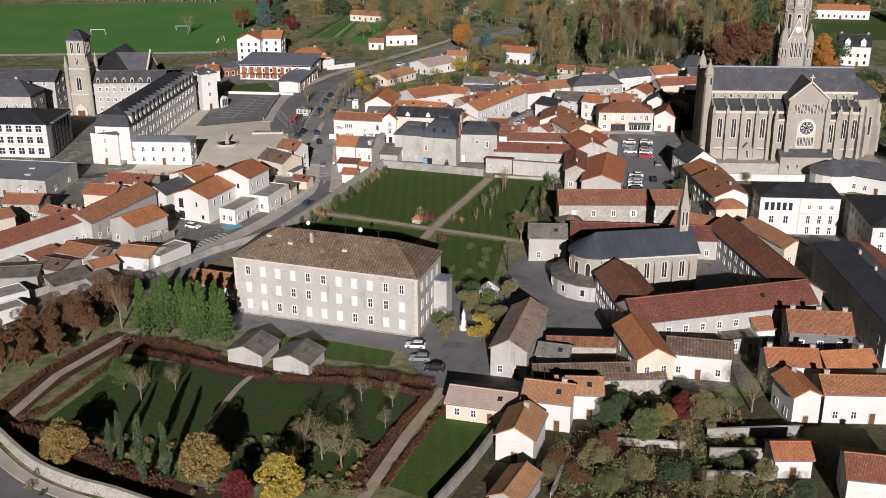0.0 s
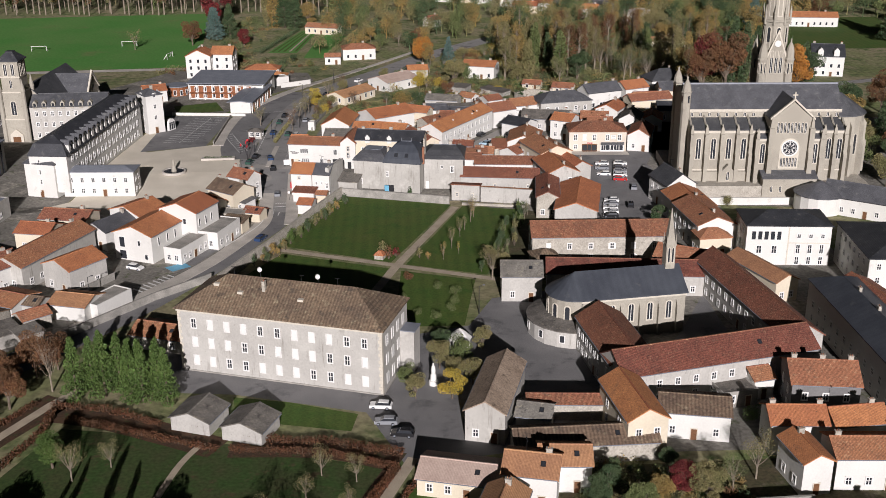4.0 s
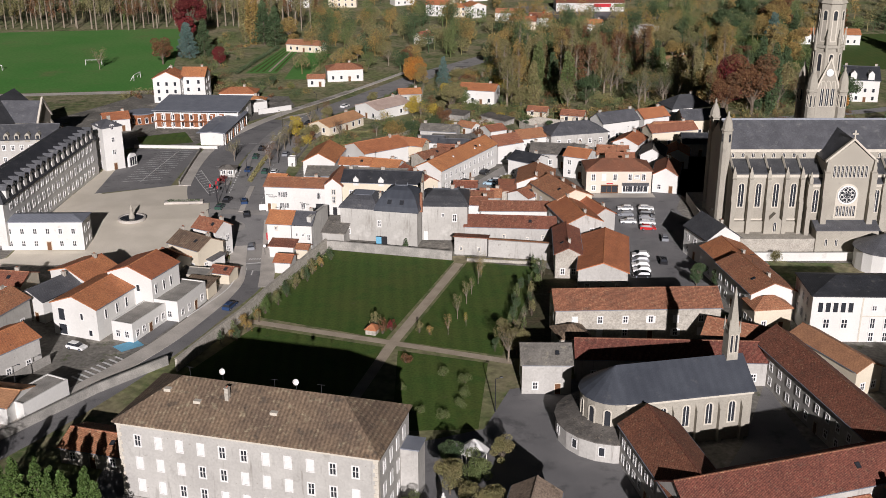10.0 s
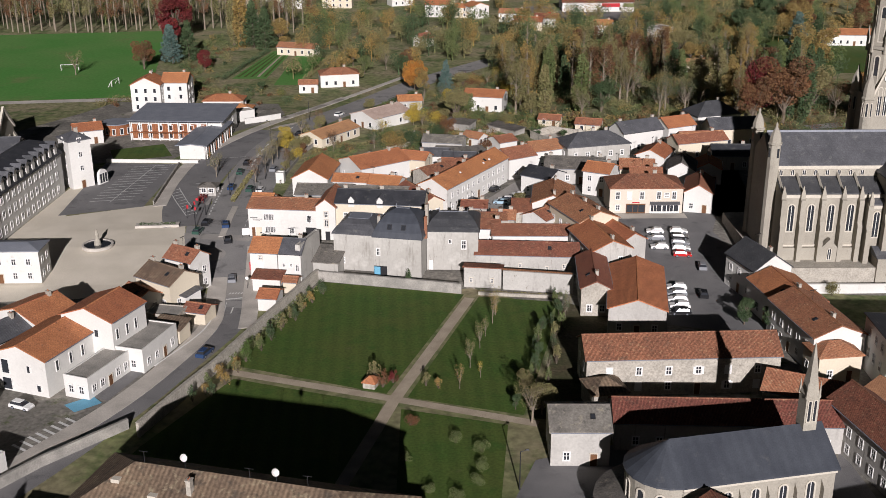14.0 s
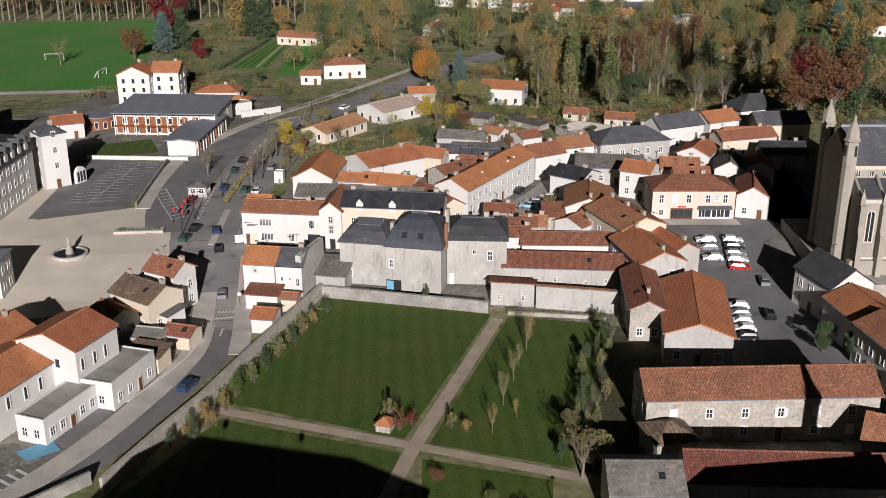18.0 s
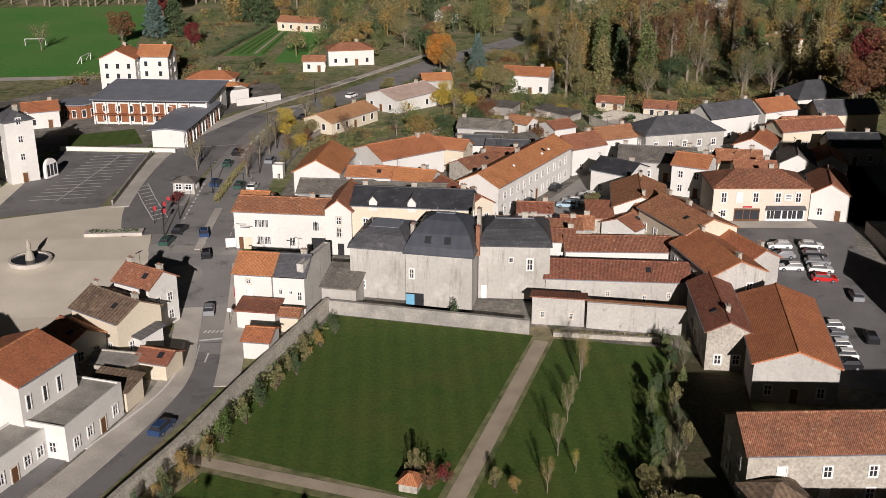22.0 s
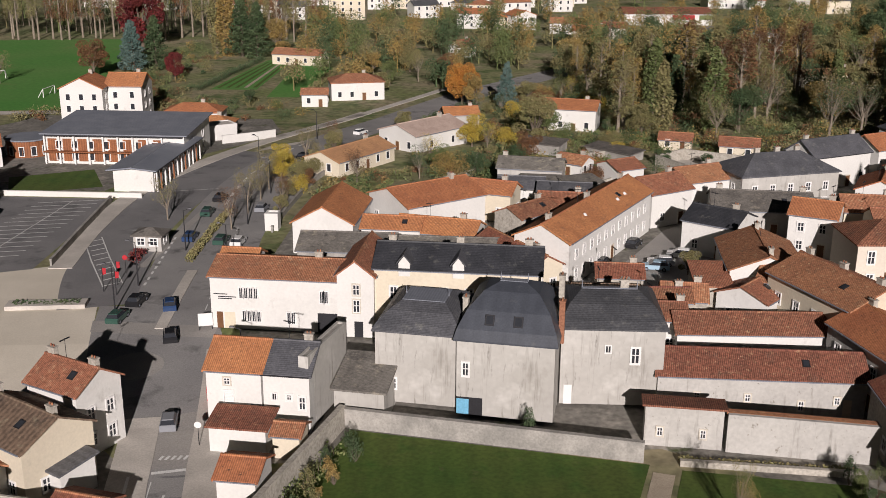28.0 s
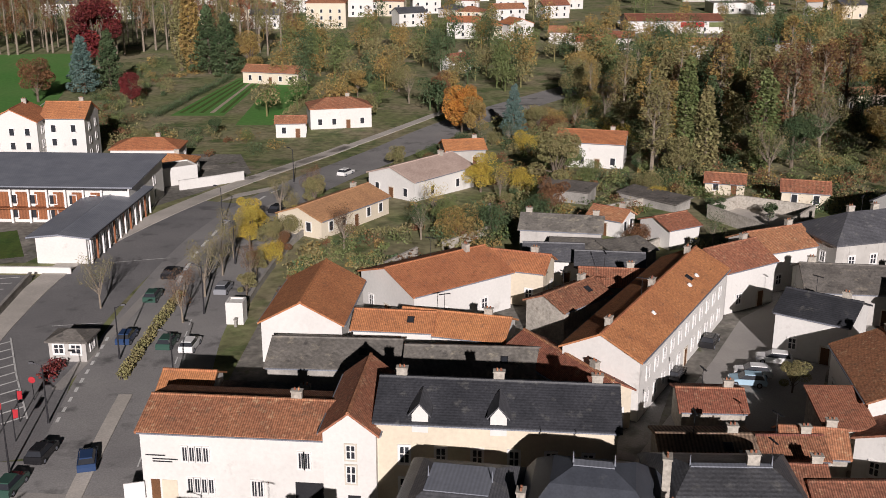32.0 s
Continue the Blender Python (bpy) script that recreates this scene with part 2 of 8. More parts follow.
LAWN2 = mat("rough_lawn", (0.036, 0.074, 0.016), 0.95, 0.3, 0.2, 1.5, (0.052, 0.064, 0.022), 0.6, spots=[((0.075, 0.058, 0.028), 0.4, 0.58, 0.72)])
PITCH = mat("pitch_grass", (0.070, 0.225, 0.040), 0.95, 0.14, 0.03, 0.8, (0.105, 0.235, 0.055), 0.3, spots=[((0.13, 0.20, 0.06), 0.06, 0.56, 0.75)])
EARTH = mat("meadow_earth", (0.165, 0.19, 0.075), 0.95, 0.35, 0.05, 0.6, (0.26, 0.225, 0.14), 0.6, spots=[((0.09, 0.125, 0.042), 0.15, 0.5, 0.65)])
YARD = mat("yard_earth", (0.23, 0.215, 0.19), 0.95, 0.3, 0.08, 1.2, (0.15, 0.142, 0.125), 0.5, spots=[((0.33, 0.305, 0.265), 0.12, 0.54, 0.66), ((0.085, 0.098, 0.045), 0.2, 0.6, 0.7)])
# Soil with shade put into its colour, for the garden edge and back plots.
SCRUBG = mat("shade_darkened_soil", (0.060, 0.065, 0.028), 0.95, 0.35, 0.2, 1.5, (0.09, 0.07, 0.042), 0.6, spots=[((0.13, 0.11, 0.075), 0.25, 0.58, 0.7)])
RUSTSOIL = mat("leaf_strewn_soil", (0.085, 0.045, 0.026), 0.95, 0.35, 0.4, 2.5, (0.055, 0.036, 0.022), 0.6, spots=[((0.05, 0.062, 0.022), 0.5, 0.56, 0.7)])
ASPHP = mat("pale_asphalt", (0.30, 0.285, 0.27), 0.9, 0.14, 0.15, 6.0, (0.36, 0.34, 0.315), 0.3)
CONC = mat("concrete", (0.36, 0.34, 0.31), 0.9, 0.15, 0.4, 4.0, (0.24, 0.23, 0.21), 0.4)
BARK = mat("bark", (0.10, 0.075, 0.055), 0.95, 0.3, 1.0, 6.0, (0.17, 0.14, 0.11), 0.6)
PALEBARK = mat("pale_bark", (0.26, 0.22, 0.17), 0.95, 0.25, 1.0, 6.0, (0.17, 0.14, 0.11), 0.5)
METAL = mat("dark_metal", (0.05, 0.05, 0.055), 0.5, 0.1, 1.0, 6.0, None, 0, metal=0.6)
RUBBER = mat("tyre_rubber", (0.02, 0.02, 0.02), 0.8, 0.1, 1.0, 6.0, None, 0)
STATUEW = mat("white_stone", (0.75, 0.74, 0.71), 0.8, 0.08, 1.0, 6.0, None, 0.1)
REDB = mat("red_fabric", (0.45, 0.03, 0.04), 0.8, 0.1, 1.0, 6.0, None, 0)
LEAFS = {
    "green": leafmat("leaves_green", (0.115, 0.150, 0.055), (0.165, 0.185, 0.075)),
    "dark": leafmat("leaves_dark", (0.055, 0.090, 0.042), (0.088, 0.118, 0.055)),
    "conifer": leafmat("needles_green", (0.098, 0.152, 0.040), (0.062, 0.102, 0.028)),
    "hedge": leafmat("leaves_hedge", (0.135, 0.056, 0.028), (0.095, 0.048, 0.026), 0.16),
    "blue": leafmat("needles_blue", (0.085, 0.142, 0.123), (0.123, 0.180, 0.161)),
    "yellow": leafmat("leaves_yellow", (0.486, 0.351, 0.061), (0.338, 0.277, 0.068)),
    "gold": leafmat("leaves_gold", (0.330, 0.220, 0.075), (0.235, 0.180, 0.075)),
    "orange": leafmat("leaves_orange", (0.486, 0.203, 0.047), (0.365, 0.189, 0.054)),
    "red": leafmat("leaves_red", (0.190, 0.028, 0.030), (0.115, 0.028, 0.026)),
    "rust": leafmat("leaves_rust", (0.190, 0.090, 0.045), (0.135, 0.080, 0.045)),
    "olive": leafmat("leaves_olive", (0.190, 0.182, 0.080), (0.245, 0.205, 0.100)),
}


# ---- mesh helpers ----
def step(v, a, b):
    u = min(1, max(0, (v - a) / (b - a)))
    return u * u * (3 - 2 * u)


def gh(x, y):
    """The ground's height: the town beyond the garden stands a little higher."""
    k = math.floor(y / 10) * 10
    f = (y - k) / 10
    a, b = (2.2 * step(v, 112, 150) * (1 - step(v, 230, 300)) for v in (k, k + 10))
    return a + (b - a) * f


def box(bm, x0, x1, y0, y1, z0, z1):
    v = [bm.verts.new(p) for p in ((x0, y0, z0), (x1, y0, z0), (x1, y1, z0), (x0, y1, z0), (x0, y0, z1), (x1, y0, z1), (x1, y1, z1), (x0, y1, z1))]
    for f in ((3, 2, 1, 0), (4, 5, 6, 7), (0, 1, 5, 4), (1, 2, 6, 5), (2, 3, 7, 6), (3, 0, 4, 7)):
        bm.faces.new([v[i] for i in f])


def prism(bm, poly, a0, a1, axis="x"):
    """A profile of (side, height) pairs, drawn out along x or y."""
    put = (lambda s, z, a: (a, s, z)) if axis == "x" else (lambda s, z, a: (s, a, z))
    r0 = [bm.verts.new(put(s, z, a0)) for s, z in poly]
    r1 = [bm.verts.new(put(s, z, a1)) for s, z in poly]
    k = len(poly)
    bm.faces.new(r0[::-1])
    bm.faces.new(r1)
    for i in range(k):
        bm.faces.new((r0[i], r0[(i + 1) % k], r1[(i + 1) % k], r1[i]))


def loft(bm, rings, cap=True):
    """Rings of equally many points joined one to the next."""
    vs = [[bm.verts.new(p) for p in r] for r in rings]
    k = len(vs[0])
    for a, b in zip(vs, vs[1:]):
        for i in range(k):
            bm.faces.new((a[i], a[(i + 1) % k], b[(i + 1) % k], b[i]))
    if cap:
        bm.faces.new(vs[0][::-1])
        bm.faces.new(vs[-1])


def ring(r, z, k=8, x=0.0, y=0.0, turn=0.0):
    return [(x + r * math.cos(2 * math.pi * i / k + turn), y + r * math.sin(2 * math.pi * i / k + turn), z) for i in range(k)]


def cone(bm, r0, r1, z0, z1, k=8, x=0.0, y=0.0, turn=0.0):
    loft(bm, [ring(r0, z0, k, x, y, turn), ring(max(r1, 0.01), z1, k, x, y, turn)])


def limb(bm, a, b, r0, r1, k=5):
    """A tapered rod from a to b."""
    a, b = Vector(a), Vector(b)
    q = (b - a).to_track_quat("Z", "Y")
    loft(bm, [[a + q @ Vector(p) for p in ring(r0, 0, k)], [b + q @ Vector(p) for p in ring(r1, 0, k)]])


def mesh_of(name, bm, material):
    bmesh.ops.recalc_face_normals(bm, faces=bm.faces)
    me = bpy.data.meshes.new(name)
    bm.to_mesh(me)
    bm.free()
    me.materials.append(material)
    return me


def part(name, bm, material, parent, label=""):
    ob = new(name, bm if isinstance(bm, bpy.types.Mesh) else mesh_of(name, bm, material))
    ob.parent = parent
    if label:
        tagged(ob, label)
    return ob


def thing(name, x, y, z=0.0, yaw=0.0, label="", category="", group="", kind=""):
    ob = new(name)
    ob.matrix_world = pose(x, y, z, 0, 0, yaw)
    return tagged(ob, label, category, group, kind)


def setting(name, bm, material, label, z=0.0, category="ground"):
    ob = new(name, mesh_of(name, bm, material))
    ob.location.z = z
    return tagged(ob, label, category, kind="structure")


def ribbon(bm, pts, width, z0=0.0, z1=0.0):
    """A strip of that width along a line, with a thickness when z0 and z1 differ."""
    P = [Vector((x, y, 0)) for x, y in pts]
    L, R = [], []
    for i, p in enumerate(P):
        d = (P[min(i + 1, len(P) - 1)] - P[max(i - 1, 0)]).normalized()
        n = Vector((-d.y, d.x, 0)) * width / 2
        L.append(p + n)
        R.append(p - n)
    for i in range(len(P) - 1):
        if z1 - z0 < 0.001:
            bm.faces.new([bm.verts.new((q.x, q.y, z0)) for q in (L[i], R[i], R[i + 1], L[i + 1])])
        else:
            lo = [bm.verts.new((q.x, q.y, z0)) for q in (L[i], R[i], R[i + 1], L[i + 1])]
            hi = [bm.verts.new((q.x, q.y, z1)) for q in (L[i], R[i], R[i + 1], L[i + 1])]
            bm.faces.new(hi)
            for k in range(4):
                bm.faces.new((lo[k], lo[(k + 1) % 4], hi[(k + 1) % 4], hi[k]))


def smooth(pts, n=6):
    """A rounder line through the given points."""
    out = []
    P = [Vector(p) for p in pts]
    for i in range(len(P) - 1):
        p0, p1, p2, p3 = P[max(i - 1, 0)], P[i], P[i + 1], P[min(i + 2, len(P) - 1)]
        for k in range(n):
            t = k / n
            q = 0.5 * (2 * p1 + (p2 - p0) * t + (2 * p0 - 5 * p1 + 4 * p2 - p3) * t * t + (3 * p1 - p0 - 3 * p2 + p3) * t ** 3)
            out.append((q.x, q.y))
    return out + [tuple(P[-1])]


def drape(bm):
    """Lets a mesh lie on the ground's swell."""
    for v in bm.verts:
        v.co.z += gh(v.co.x, v.co.y)


def flat(name, pts, material, label, z, category="ground"):
    bm = bmesh.new()
    bm.faces.new([bm.verts.new((x, y, 0)) for x, y in pts])
    if max(y for x, y in pts) > 110 and min(y for x, y in pts) < 300:
        bmesh.ops.triangulate(bm, faces=bm.faces)
        for k in range(11, 31):
            bmesh.ops.bisect_plane(bm, geom=bm.verts[:] + bm.edges[:] + bm.faces[:], plane_co=(0, k * 10, 0), plane_no=(0, 1, 0))
    drape(bm)
    return setting(name, bm, material, label, z, category)


# ---- windows, chimneys, roofs ----
WIN = {}


def window_meshes(w, h, style):
    """Frame, pane and shutter meshes of one size of window, facing -y, its foot at the origin."""
    key = (round(w, 2), round(h, 2), style)
    if key not in WIN:
        f = bmesh.new()
        t = 0.26 if style == "arch" and w > 0.9 else 0.14
        surround = SURR if style in ("stone", "arch") else FRAMEW
        if style == "arch":
            k = 9
            out = [(-w / 2 - t, -t), (w / 2 + t, -t)] + [((w / 2 + t) * math.cos(math.pi * i / k), h - w / 2 + (w / 2 + t) * math.sin(math.pi * i / k)) for i in range(k + 1)]
            inn = [(-w / 2, 0), (w / 2, 0)] + [(w / 2 * math.cos(math.pi * i / k), h - w / 2 + w / 2 * math.sin(math.pi * i / k)) for i in range(k + 1)]
            n = len(out)
            rings = [[f.verts.new((x, yy, z)) for x, z in pr] for pr, yy in ((out, 0.02), (out, -0.12), (inn, -0.12), (inn, 0.02))]
            for a, b in zip(rings, rings[1:]):
                for i in range(n):
                    f.faces.new((a[i], a[(i + 1) % n], b[(i + 1) % n], b[i]))
            p = bmesh.new()
            p.faces.new([p.verts.new((x, -0.02, z)) for x, z in inn])
        else:
            out = [(-w / 2 - t, -t), (w / 2 + t, -t), (w / 2 + t, h + t), (-w / 2 - t, h + t)]
            inn = [(-w / 2, 0), (w / 2, 0), (w / 2, h), (-w / 2, h)]
            rings = [[f.verts.new((x, yy, z)) for x, z in pr] for pr, yy in ((out, 0.02), (out, -0.11), (inn, -0.11), (inn, 0.02))]
            for a, b in zip(rings, rings[1:]):
                for i in range(4):
                    f.faces.new((a[i], a[(i + 1) % 4], b[(i + 1) % 4], b[i]))
            p = bmesh.new()
            p.faces.new([p.verts.new(q) for q in ((-w / 2, -0.02, 0), (w / 2, -0.02, 0), (w / 2, -0.02, h), (-w / 2, -0.02, h))])
        sh = bmesh.new()
        if style == "shut":
            k = 9
            prof = [(-0.03, 0.02)]
            for i in range(k):
                prof += [(-0.07, 0.02 + i * (h - 0.04) / k), (-0.09, 0.02 + (i + 0.7) * (h - 0.04) / k)]
            prof += [(-0.07, h - 0.02), (-0.03, h - 0.02)]
            prism(sh, prof, -w / 2 + 0.02, w / 2 - 0.02, "x")
        else:
            box(sh, w / 2 + 0.04, w / 2 + 0.04 + w * 0.46, -0.17, -0.12, 0.0, h)
        bar = bmesh.new()
        hb = min(0.06, w * 0.07)
        box(bar, -hb, hb, -0.07, -0.025, 0.0, h - (0.08 if style == "arch" else 0))
        if style != "arch" and w > 0.5:
            for q in (0.0, h * 0.52, h - 0.1):
                box(bar, -w / 2, w / 2, -0.072, -0.024, q, q + 0.09)
            for q in (-w / 2, w / 2 - 0.08):
                box(bar, q, q + 0.08, -0.074, -0.022, 0, h)
        WIN[key] = (mesh_of("window_frame", f, surround), mesh_of("pane", p, GLASS), mesh_of("shutter", sh, FRAMEW), mesh_of("glazing_bar", bar, FRAMEW))
    return WIN[key]


def put_window(parent, side, u, z, half, w, h, style="plain"):
    """One window on a wall of a house: side f, r, b or l, u along it, half the way from the middle to that wall."""
    fm, pm, sm, gm = window_meshes(w, h, style if style in ("stone", "arch", "shut") else "plain")
    m = {"f": pose(u, -half, z), "r": pose(half, u, z, 0, 0, 90), "b": pose(-u, half, z, 0, 0, 180), "l": pose(-half, -u, z, 0, 0, -90)}[side]
    fo = part("window", fm, None, parent)
    fo.matrix_local = m
    po = part("pane", pm, None, fo)
    if style == "shut":
        part("shutter", sm, None, fo)
    elif style != "far":
        part("glazing_bar", gm, None, fo)
    if style == "open":
        part("shutter", sm, None, fo)
        s2 = part("shutter", sm, None, fo)
        s2.matrix_local = Matrix.Diagonal((-1, 1, 1, 1))
    return fo


def windows(parent, side, span, half, cols, zs, w=0.95, h=1.45, style="plain", skip=(), mix=None, off=0.0):
    for j, z in enumerate(zs):
        for i in range(cols):
            if (i, j) in skip:
                continue
            u = off - span / 2 + span * (i + 0.5) / cols
            put_window(parent, side, u, z, half, w, h, mix[(i * 7 + j * 3) % len(mix)] if mix else style)


def chimney(parent, x, y, z0, z1, w=0.95, d=0.6, material=None):
    bm = bmesh.new()
    box(bm, x - w / 2, x + w / 2, y - d / 2, y + d / 2, z0, z1)
    box(bm, x - w / 2 - 0.07, x + w / 2 + 0.07, y - d / 2 - 0.07, y + d / 2 + 0.07, z1, z1 + 0.12)
    c = part("chimney", bm, material or RUBBLE, parent)
    for s in (-0.18, 0.18):
        bm = bmesh.new()
        cone(bm, 0.10, 0.08, z1 + 0.12, z1 + 0.36, 7, x + s * (w > d), y + s * (w <= d))
        part("chimney_pot", bm, TILE_X, c)
    return c


def roof_mesh(w, d, h, kind, rise, over=0.4, t=0.22):
    bm = bmesh.new()
    W, D = w / 2 + over, d / 2 + over
    if kind in ("gx", "gy"):
        half, ext = (d / 2, W) if kind == "gx" else (w / 2, D)
        s = rise / half
        H = half + over
        prism(bm, [(-H, h - over * s), (-H, h - over * s + t), (0, h + rise + t), (H, h - over * s + t), (H, h - over * s), (0, h + rise)], -ext, ext, "x" if kind == "gx" else "y")
    elif kind == "hip":
        r = max(w, d) / 2 - min(w, d) / 2
        rx, ry = (max(r, 0.3), 0.03) if w >= d else (0.03, max(r, 0.3))
        lo = [(-W, -D), (W, -D), (W, D), (-W, D)]
        up = [(-rx, -ry), (rx, -ry), (rx, ry), (-rx, ry)]
        loft(bm, [[(x, y, h - 0.1) for x, y in lo], [(x, y, h + 0.12) for x, y in lo], [(x, y, h + rise + t) for x, y in up]])
    elif kind == "mansard":
        k = 1.6
        lo = [(-W, -D), (W, -D), (W, D), (-W, D)]
        mid = [(x - math.copysign(k, x), y - math.copysign(k, y)) for x, y in lo]
        up = [(x - math.copysign(min(D, W) - 0.05 - 0.0, x), y - math.copysign(min(D, W) - 0.05, y)) for x, y in lo]
        loft(bm, [[(x, y, h - 0.1) for x, y in lo], [(x, y, h + 0.1) for x, y in lo], [(x, y, h + rise * 0.66) for x, y in mid], [(x, y, h + rise) for x, y in up]])
    elif kind in ("dome", "cap", "bell"):
        lo = [(-W, -D), (W, -D), (W, D), (-W, D)]
        rings = [[(x, y, h - 0.1) for x, y in lo], [(x, y, h + 0.1) for x, y in lo]]
        steps = {"dome": ((0.95, 0.90, 0.22), (0.80, 0.66, 0.56), (0.54, 0.33, 0.87), (0.26, 0.08, 1.0)), "cap": ((0.93, 0.88, 0.30), (0.72, 0.62, 0.72), (0.50, 0.34, 1.0)), "bell": ((0.94, 0.86, 0.28), (0.78, 0.50, 0.70), (0.53, 0.05, 1.0))}[kind]
        for f, k, g in steps:
            rings.append([(x * f, y * k, h + rise * g) for x, y in lo])
        loft(bm, rings)
    elif kind == "shed":
        prism(bm, [(-D, h), (-D, h + t), (D, h + rise + t), (D, h + rise)], -W, W, "x")
    else:
        box(bm, -w / 2 + 0.15, w / 2 - 0.15, -d / 2 + 0.15, d / 2 - 0.15, h - 0.3, h + 0.05)
    return bm


def house(name, label, x, y, yaw, w, d, h, roof="gx", rise=1.8, wall=None, tile=None, rows=None, cols=None, side_cols=2, style="plain", mix=None, chimneys=1, category="house", group="", over=0.35, win=(0.95, 1.45), z=0.0, z0=1.0, dz=2.9, door=True, back=False):
    """A building: walls with gables, a roof with eaves, a ridge, windows, a door and chimneys. x, y is its middle, yaw its turn."""
    wall, tile = wall or WHITE, tile or TILE_X
    if roof == "gy" and tile is TILE_X:
        tile = TILE_Y
    if roof == "gy" and tile is OLDT_X:
        tile = OLDT_Y
    if roof == "gy" and tile is NEWT_X:
        tile = NEWT_Y
    zb = gh(x, y) + z
    h = h - gh(x, y)
    ob = thing(name, x, y, zb, yaw, label, category, group)
    bm = bmesh.new()
    if roof == "gx":
        prism(bm, [(-d / 2, 0), (d / 2, 0), (d / 2, h), (0, h + rise - 0.02), (-d / 2, h)], -w / 2, w / 2, "x")
    elif roof == "gy":
        prism(bm, [(-w / 2, 0), (w / 2, 0), (w / 2, h), (0, h + rise - 0.02), (-w / 2, h)], -d / 2, d / 2, "y")
    elif roof == "shed":
        prism(bm, [(-d / 2, 0), (d / 2, 0), (d / 2, h + rise - 0.02), (-d / 2, h)], -w / 2, w / 2, "x")
    elif roof == "flat":
        box(bm, -w / 2, w / 2, -d / 2, d / 2, 0, h - 0.3)
        for a in ((-w / 2, w / 2, -d / 2, -d / 2 + 0.25), (-w / 2, w / 2, d / 2 - 0.25, d / 2), (-w / 2, -w / 2 + 0.25, -d / 2 + 0.25, d / 2 - 0.25), (w / 2 - 0.25, w / 2, -d / 2 + 0.25, d / 2 - 0.25)):
            box(bm, *a, h - 0.3, h + 0.25)
    else:
        box(bm, -w / 2, w / 2, -d / 2, d / 2, 0, h)
    part("wall", bm, wall, ob)
    rf = part("roof", roof_mesh(w, d, h, roof, rise, over), tile, ob)
    if roof in ("gx", "gy"):
        bm = bmesh.new()
        L = (w if roof == "gx" else d) / 2 + over
        prism(bm, [(-0.18, h + rise + 0.14), (-0.11, h + rise + 0.30), (0.11, h + rise + 0.30), (0.18, h + rise + 0.14)], -L, L, "x" if roof == "gx" else "y")
        part("ridge", bm, tile, rf)
        for sgn in (-1, 1):
            half, ext = (d / 2, w / 2) if roof == "gx" else (w / 2, d / 2)
            s = rise / half
            bm = bmesh.new()
            p = sgn * (half + over + 0.06)
            prism(bm, [(p - 0.07, h - over * s + 0.02), (p + 0.07, h - over * s + 0.02), (p + 0.07, h - over * s + 0.14), (p - 0.07, h - over * s + 0.14)], -ext - 0.1, ext + 0.1, "x" if roof == "gx" else "y")
            part("gutter", bm, METAL if tile in (SLATE, ZINC) else ZINC, rf)
    rows = max(1, int((h - 0.6) / dz)) if rows is None else rows
    if y > 205 and style == "plain" and not mix:
        style = "far"
    cols = max(1, int(w / 3.3)) if cols is None else cols
    zs = [z0 + dz * j for j in range(rows)]
    if rows and cols:
        mid = cols // 2
        windows(ob, "f", w * 0.92, d / 2, cols, zs, *win, style=style, mix=mix, skip={(mid, 0)} if door else ())
        if door:
            u = -w * 0.46 + w * 0.92 * (mid + 0.5) / cols
            bm = bmesh.new()
            box(bm, u - 0.5, u + 0.5, -d / 2 - 0.05, -d / 2 + 0.02, 0, 2.1)
            dr = part("door", bm, WOODB, ob)
            bm = bmesh.new()
            for a in ((u - 0.65, u - 0.5, 0, 2.1), (u + 0.5, u + 0.65, 0, 2.1), (u - 0.65, u + 0.65, 2.1, 2.27)):
                box(bm, a[0], a[1], -d / 2 - 0.1, -d / 2 + 0.02, a[2], a[3])
            part("door_frame", bm, SURR, dr)
    if rows and side_cols:
        seen = ("l", "r") if abs(yaw) > 30 or abs(x) < 14 else (("r",) if x < 0 else ("l",))
        for sd_ in seen + (("b",) if back else ()):
            windows(ob, sd_, d * 0.85 if sd_ != "b" else w * 0.9, w / 2 if sd_ != "b" else d / 2, side_cols if sd_ != "b" else cols, zs, *win, style=style, mix=mix)
    top = h + rise
    if style != "far" and roof == "gx" and int(abs(x * 7 + y * 3)) % 3 == 0 and tile not in (ZINC, SLATED):
        bm = bmesh.new()
        box(bm, -0.4, 0.4, -0.5, 0.5, -0.02, 0.09)
        sk = part("roof_window", bm, METAL, rf)
        sk.matrix_local = pose(0.22 * w, -d * 0.24, h + rise * 0.52 + 0.22, math.degrees(math.atan2(rise, d / 2)), 0, 0)
        bm = bmesh.new()
        box(bm, -0.29, 0.29, -0.38, 0.38, 0.09, 0.105)
        part("pane", bm, GLASS, sk)
    if style != "far" and chimneys and roof in ("gx", "gy", "hip") and int(abs(x * 5 + y * 11)) % 2 == 0:
        if "antenna" not in WIN:
            bm = bmesh.new()
            limb(bm, (0, 0, -0.6), (0, 0, 2.2), 0.035, 0.03, 5)
            b2 = bmesh.new()
            box(b2, -0.7, 0.7, -0.08, 0.08, 2.02, 2.09)
            WIN["antenna"] = (mesh_of("antenna_mast", bm, METAL), mesh_of("antenna_boom", b2, METAL))
        an = part("antenna_mast", WIN["antenna"][0], None, rf)
        bo = part("antenna_boom", WIN["antenna"][1], None, rf)
        bo.matrix_local = pose(-0.12 * w, 0.1, top + 0.2, 0, 0, 35 + x * 3)
        an.matrix_local = pose(-0.12 * w, 0.1, top + 0.2, 0, 0, 35 + x * 3)
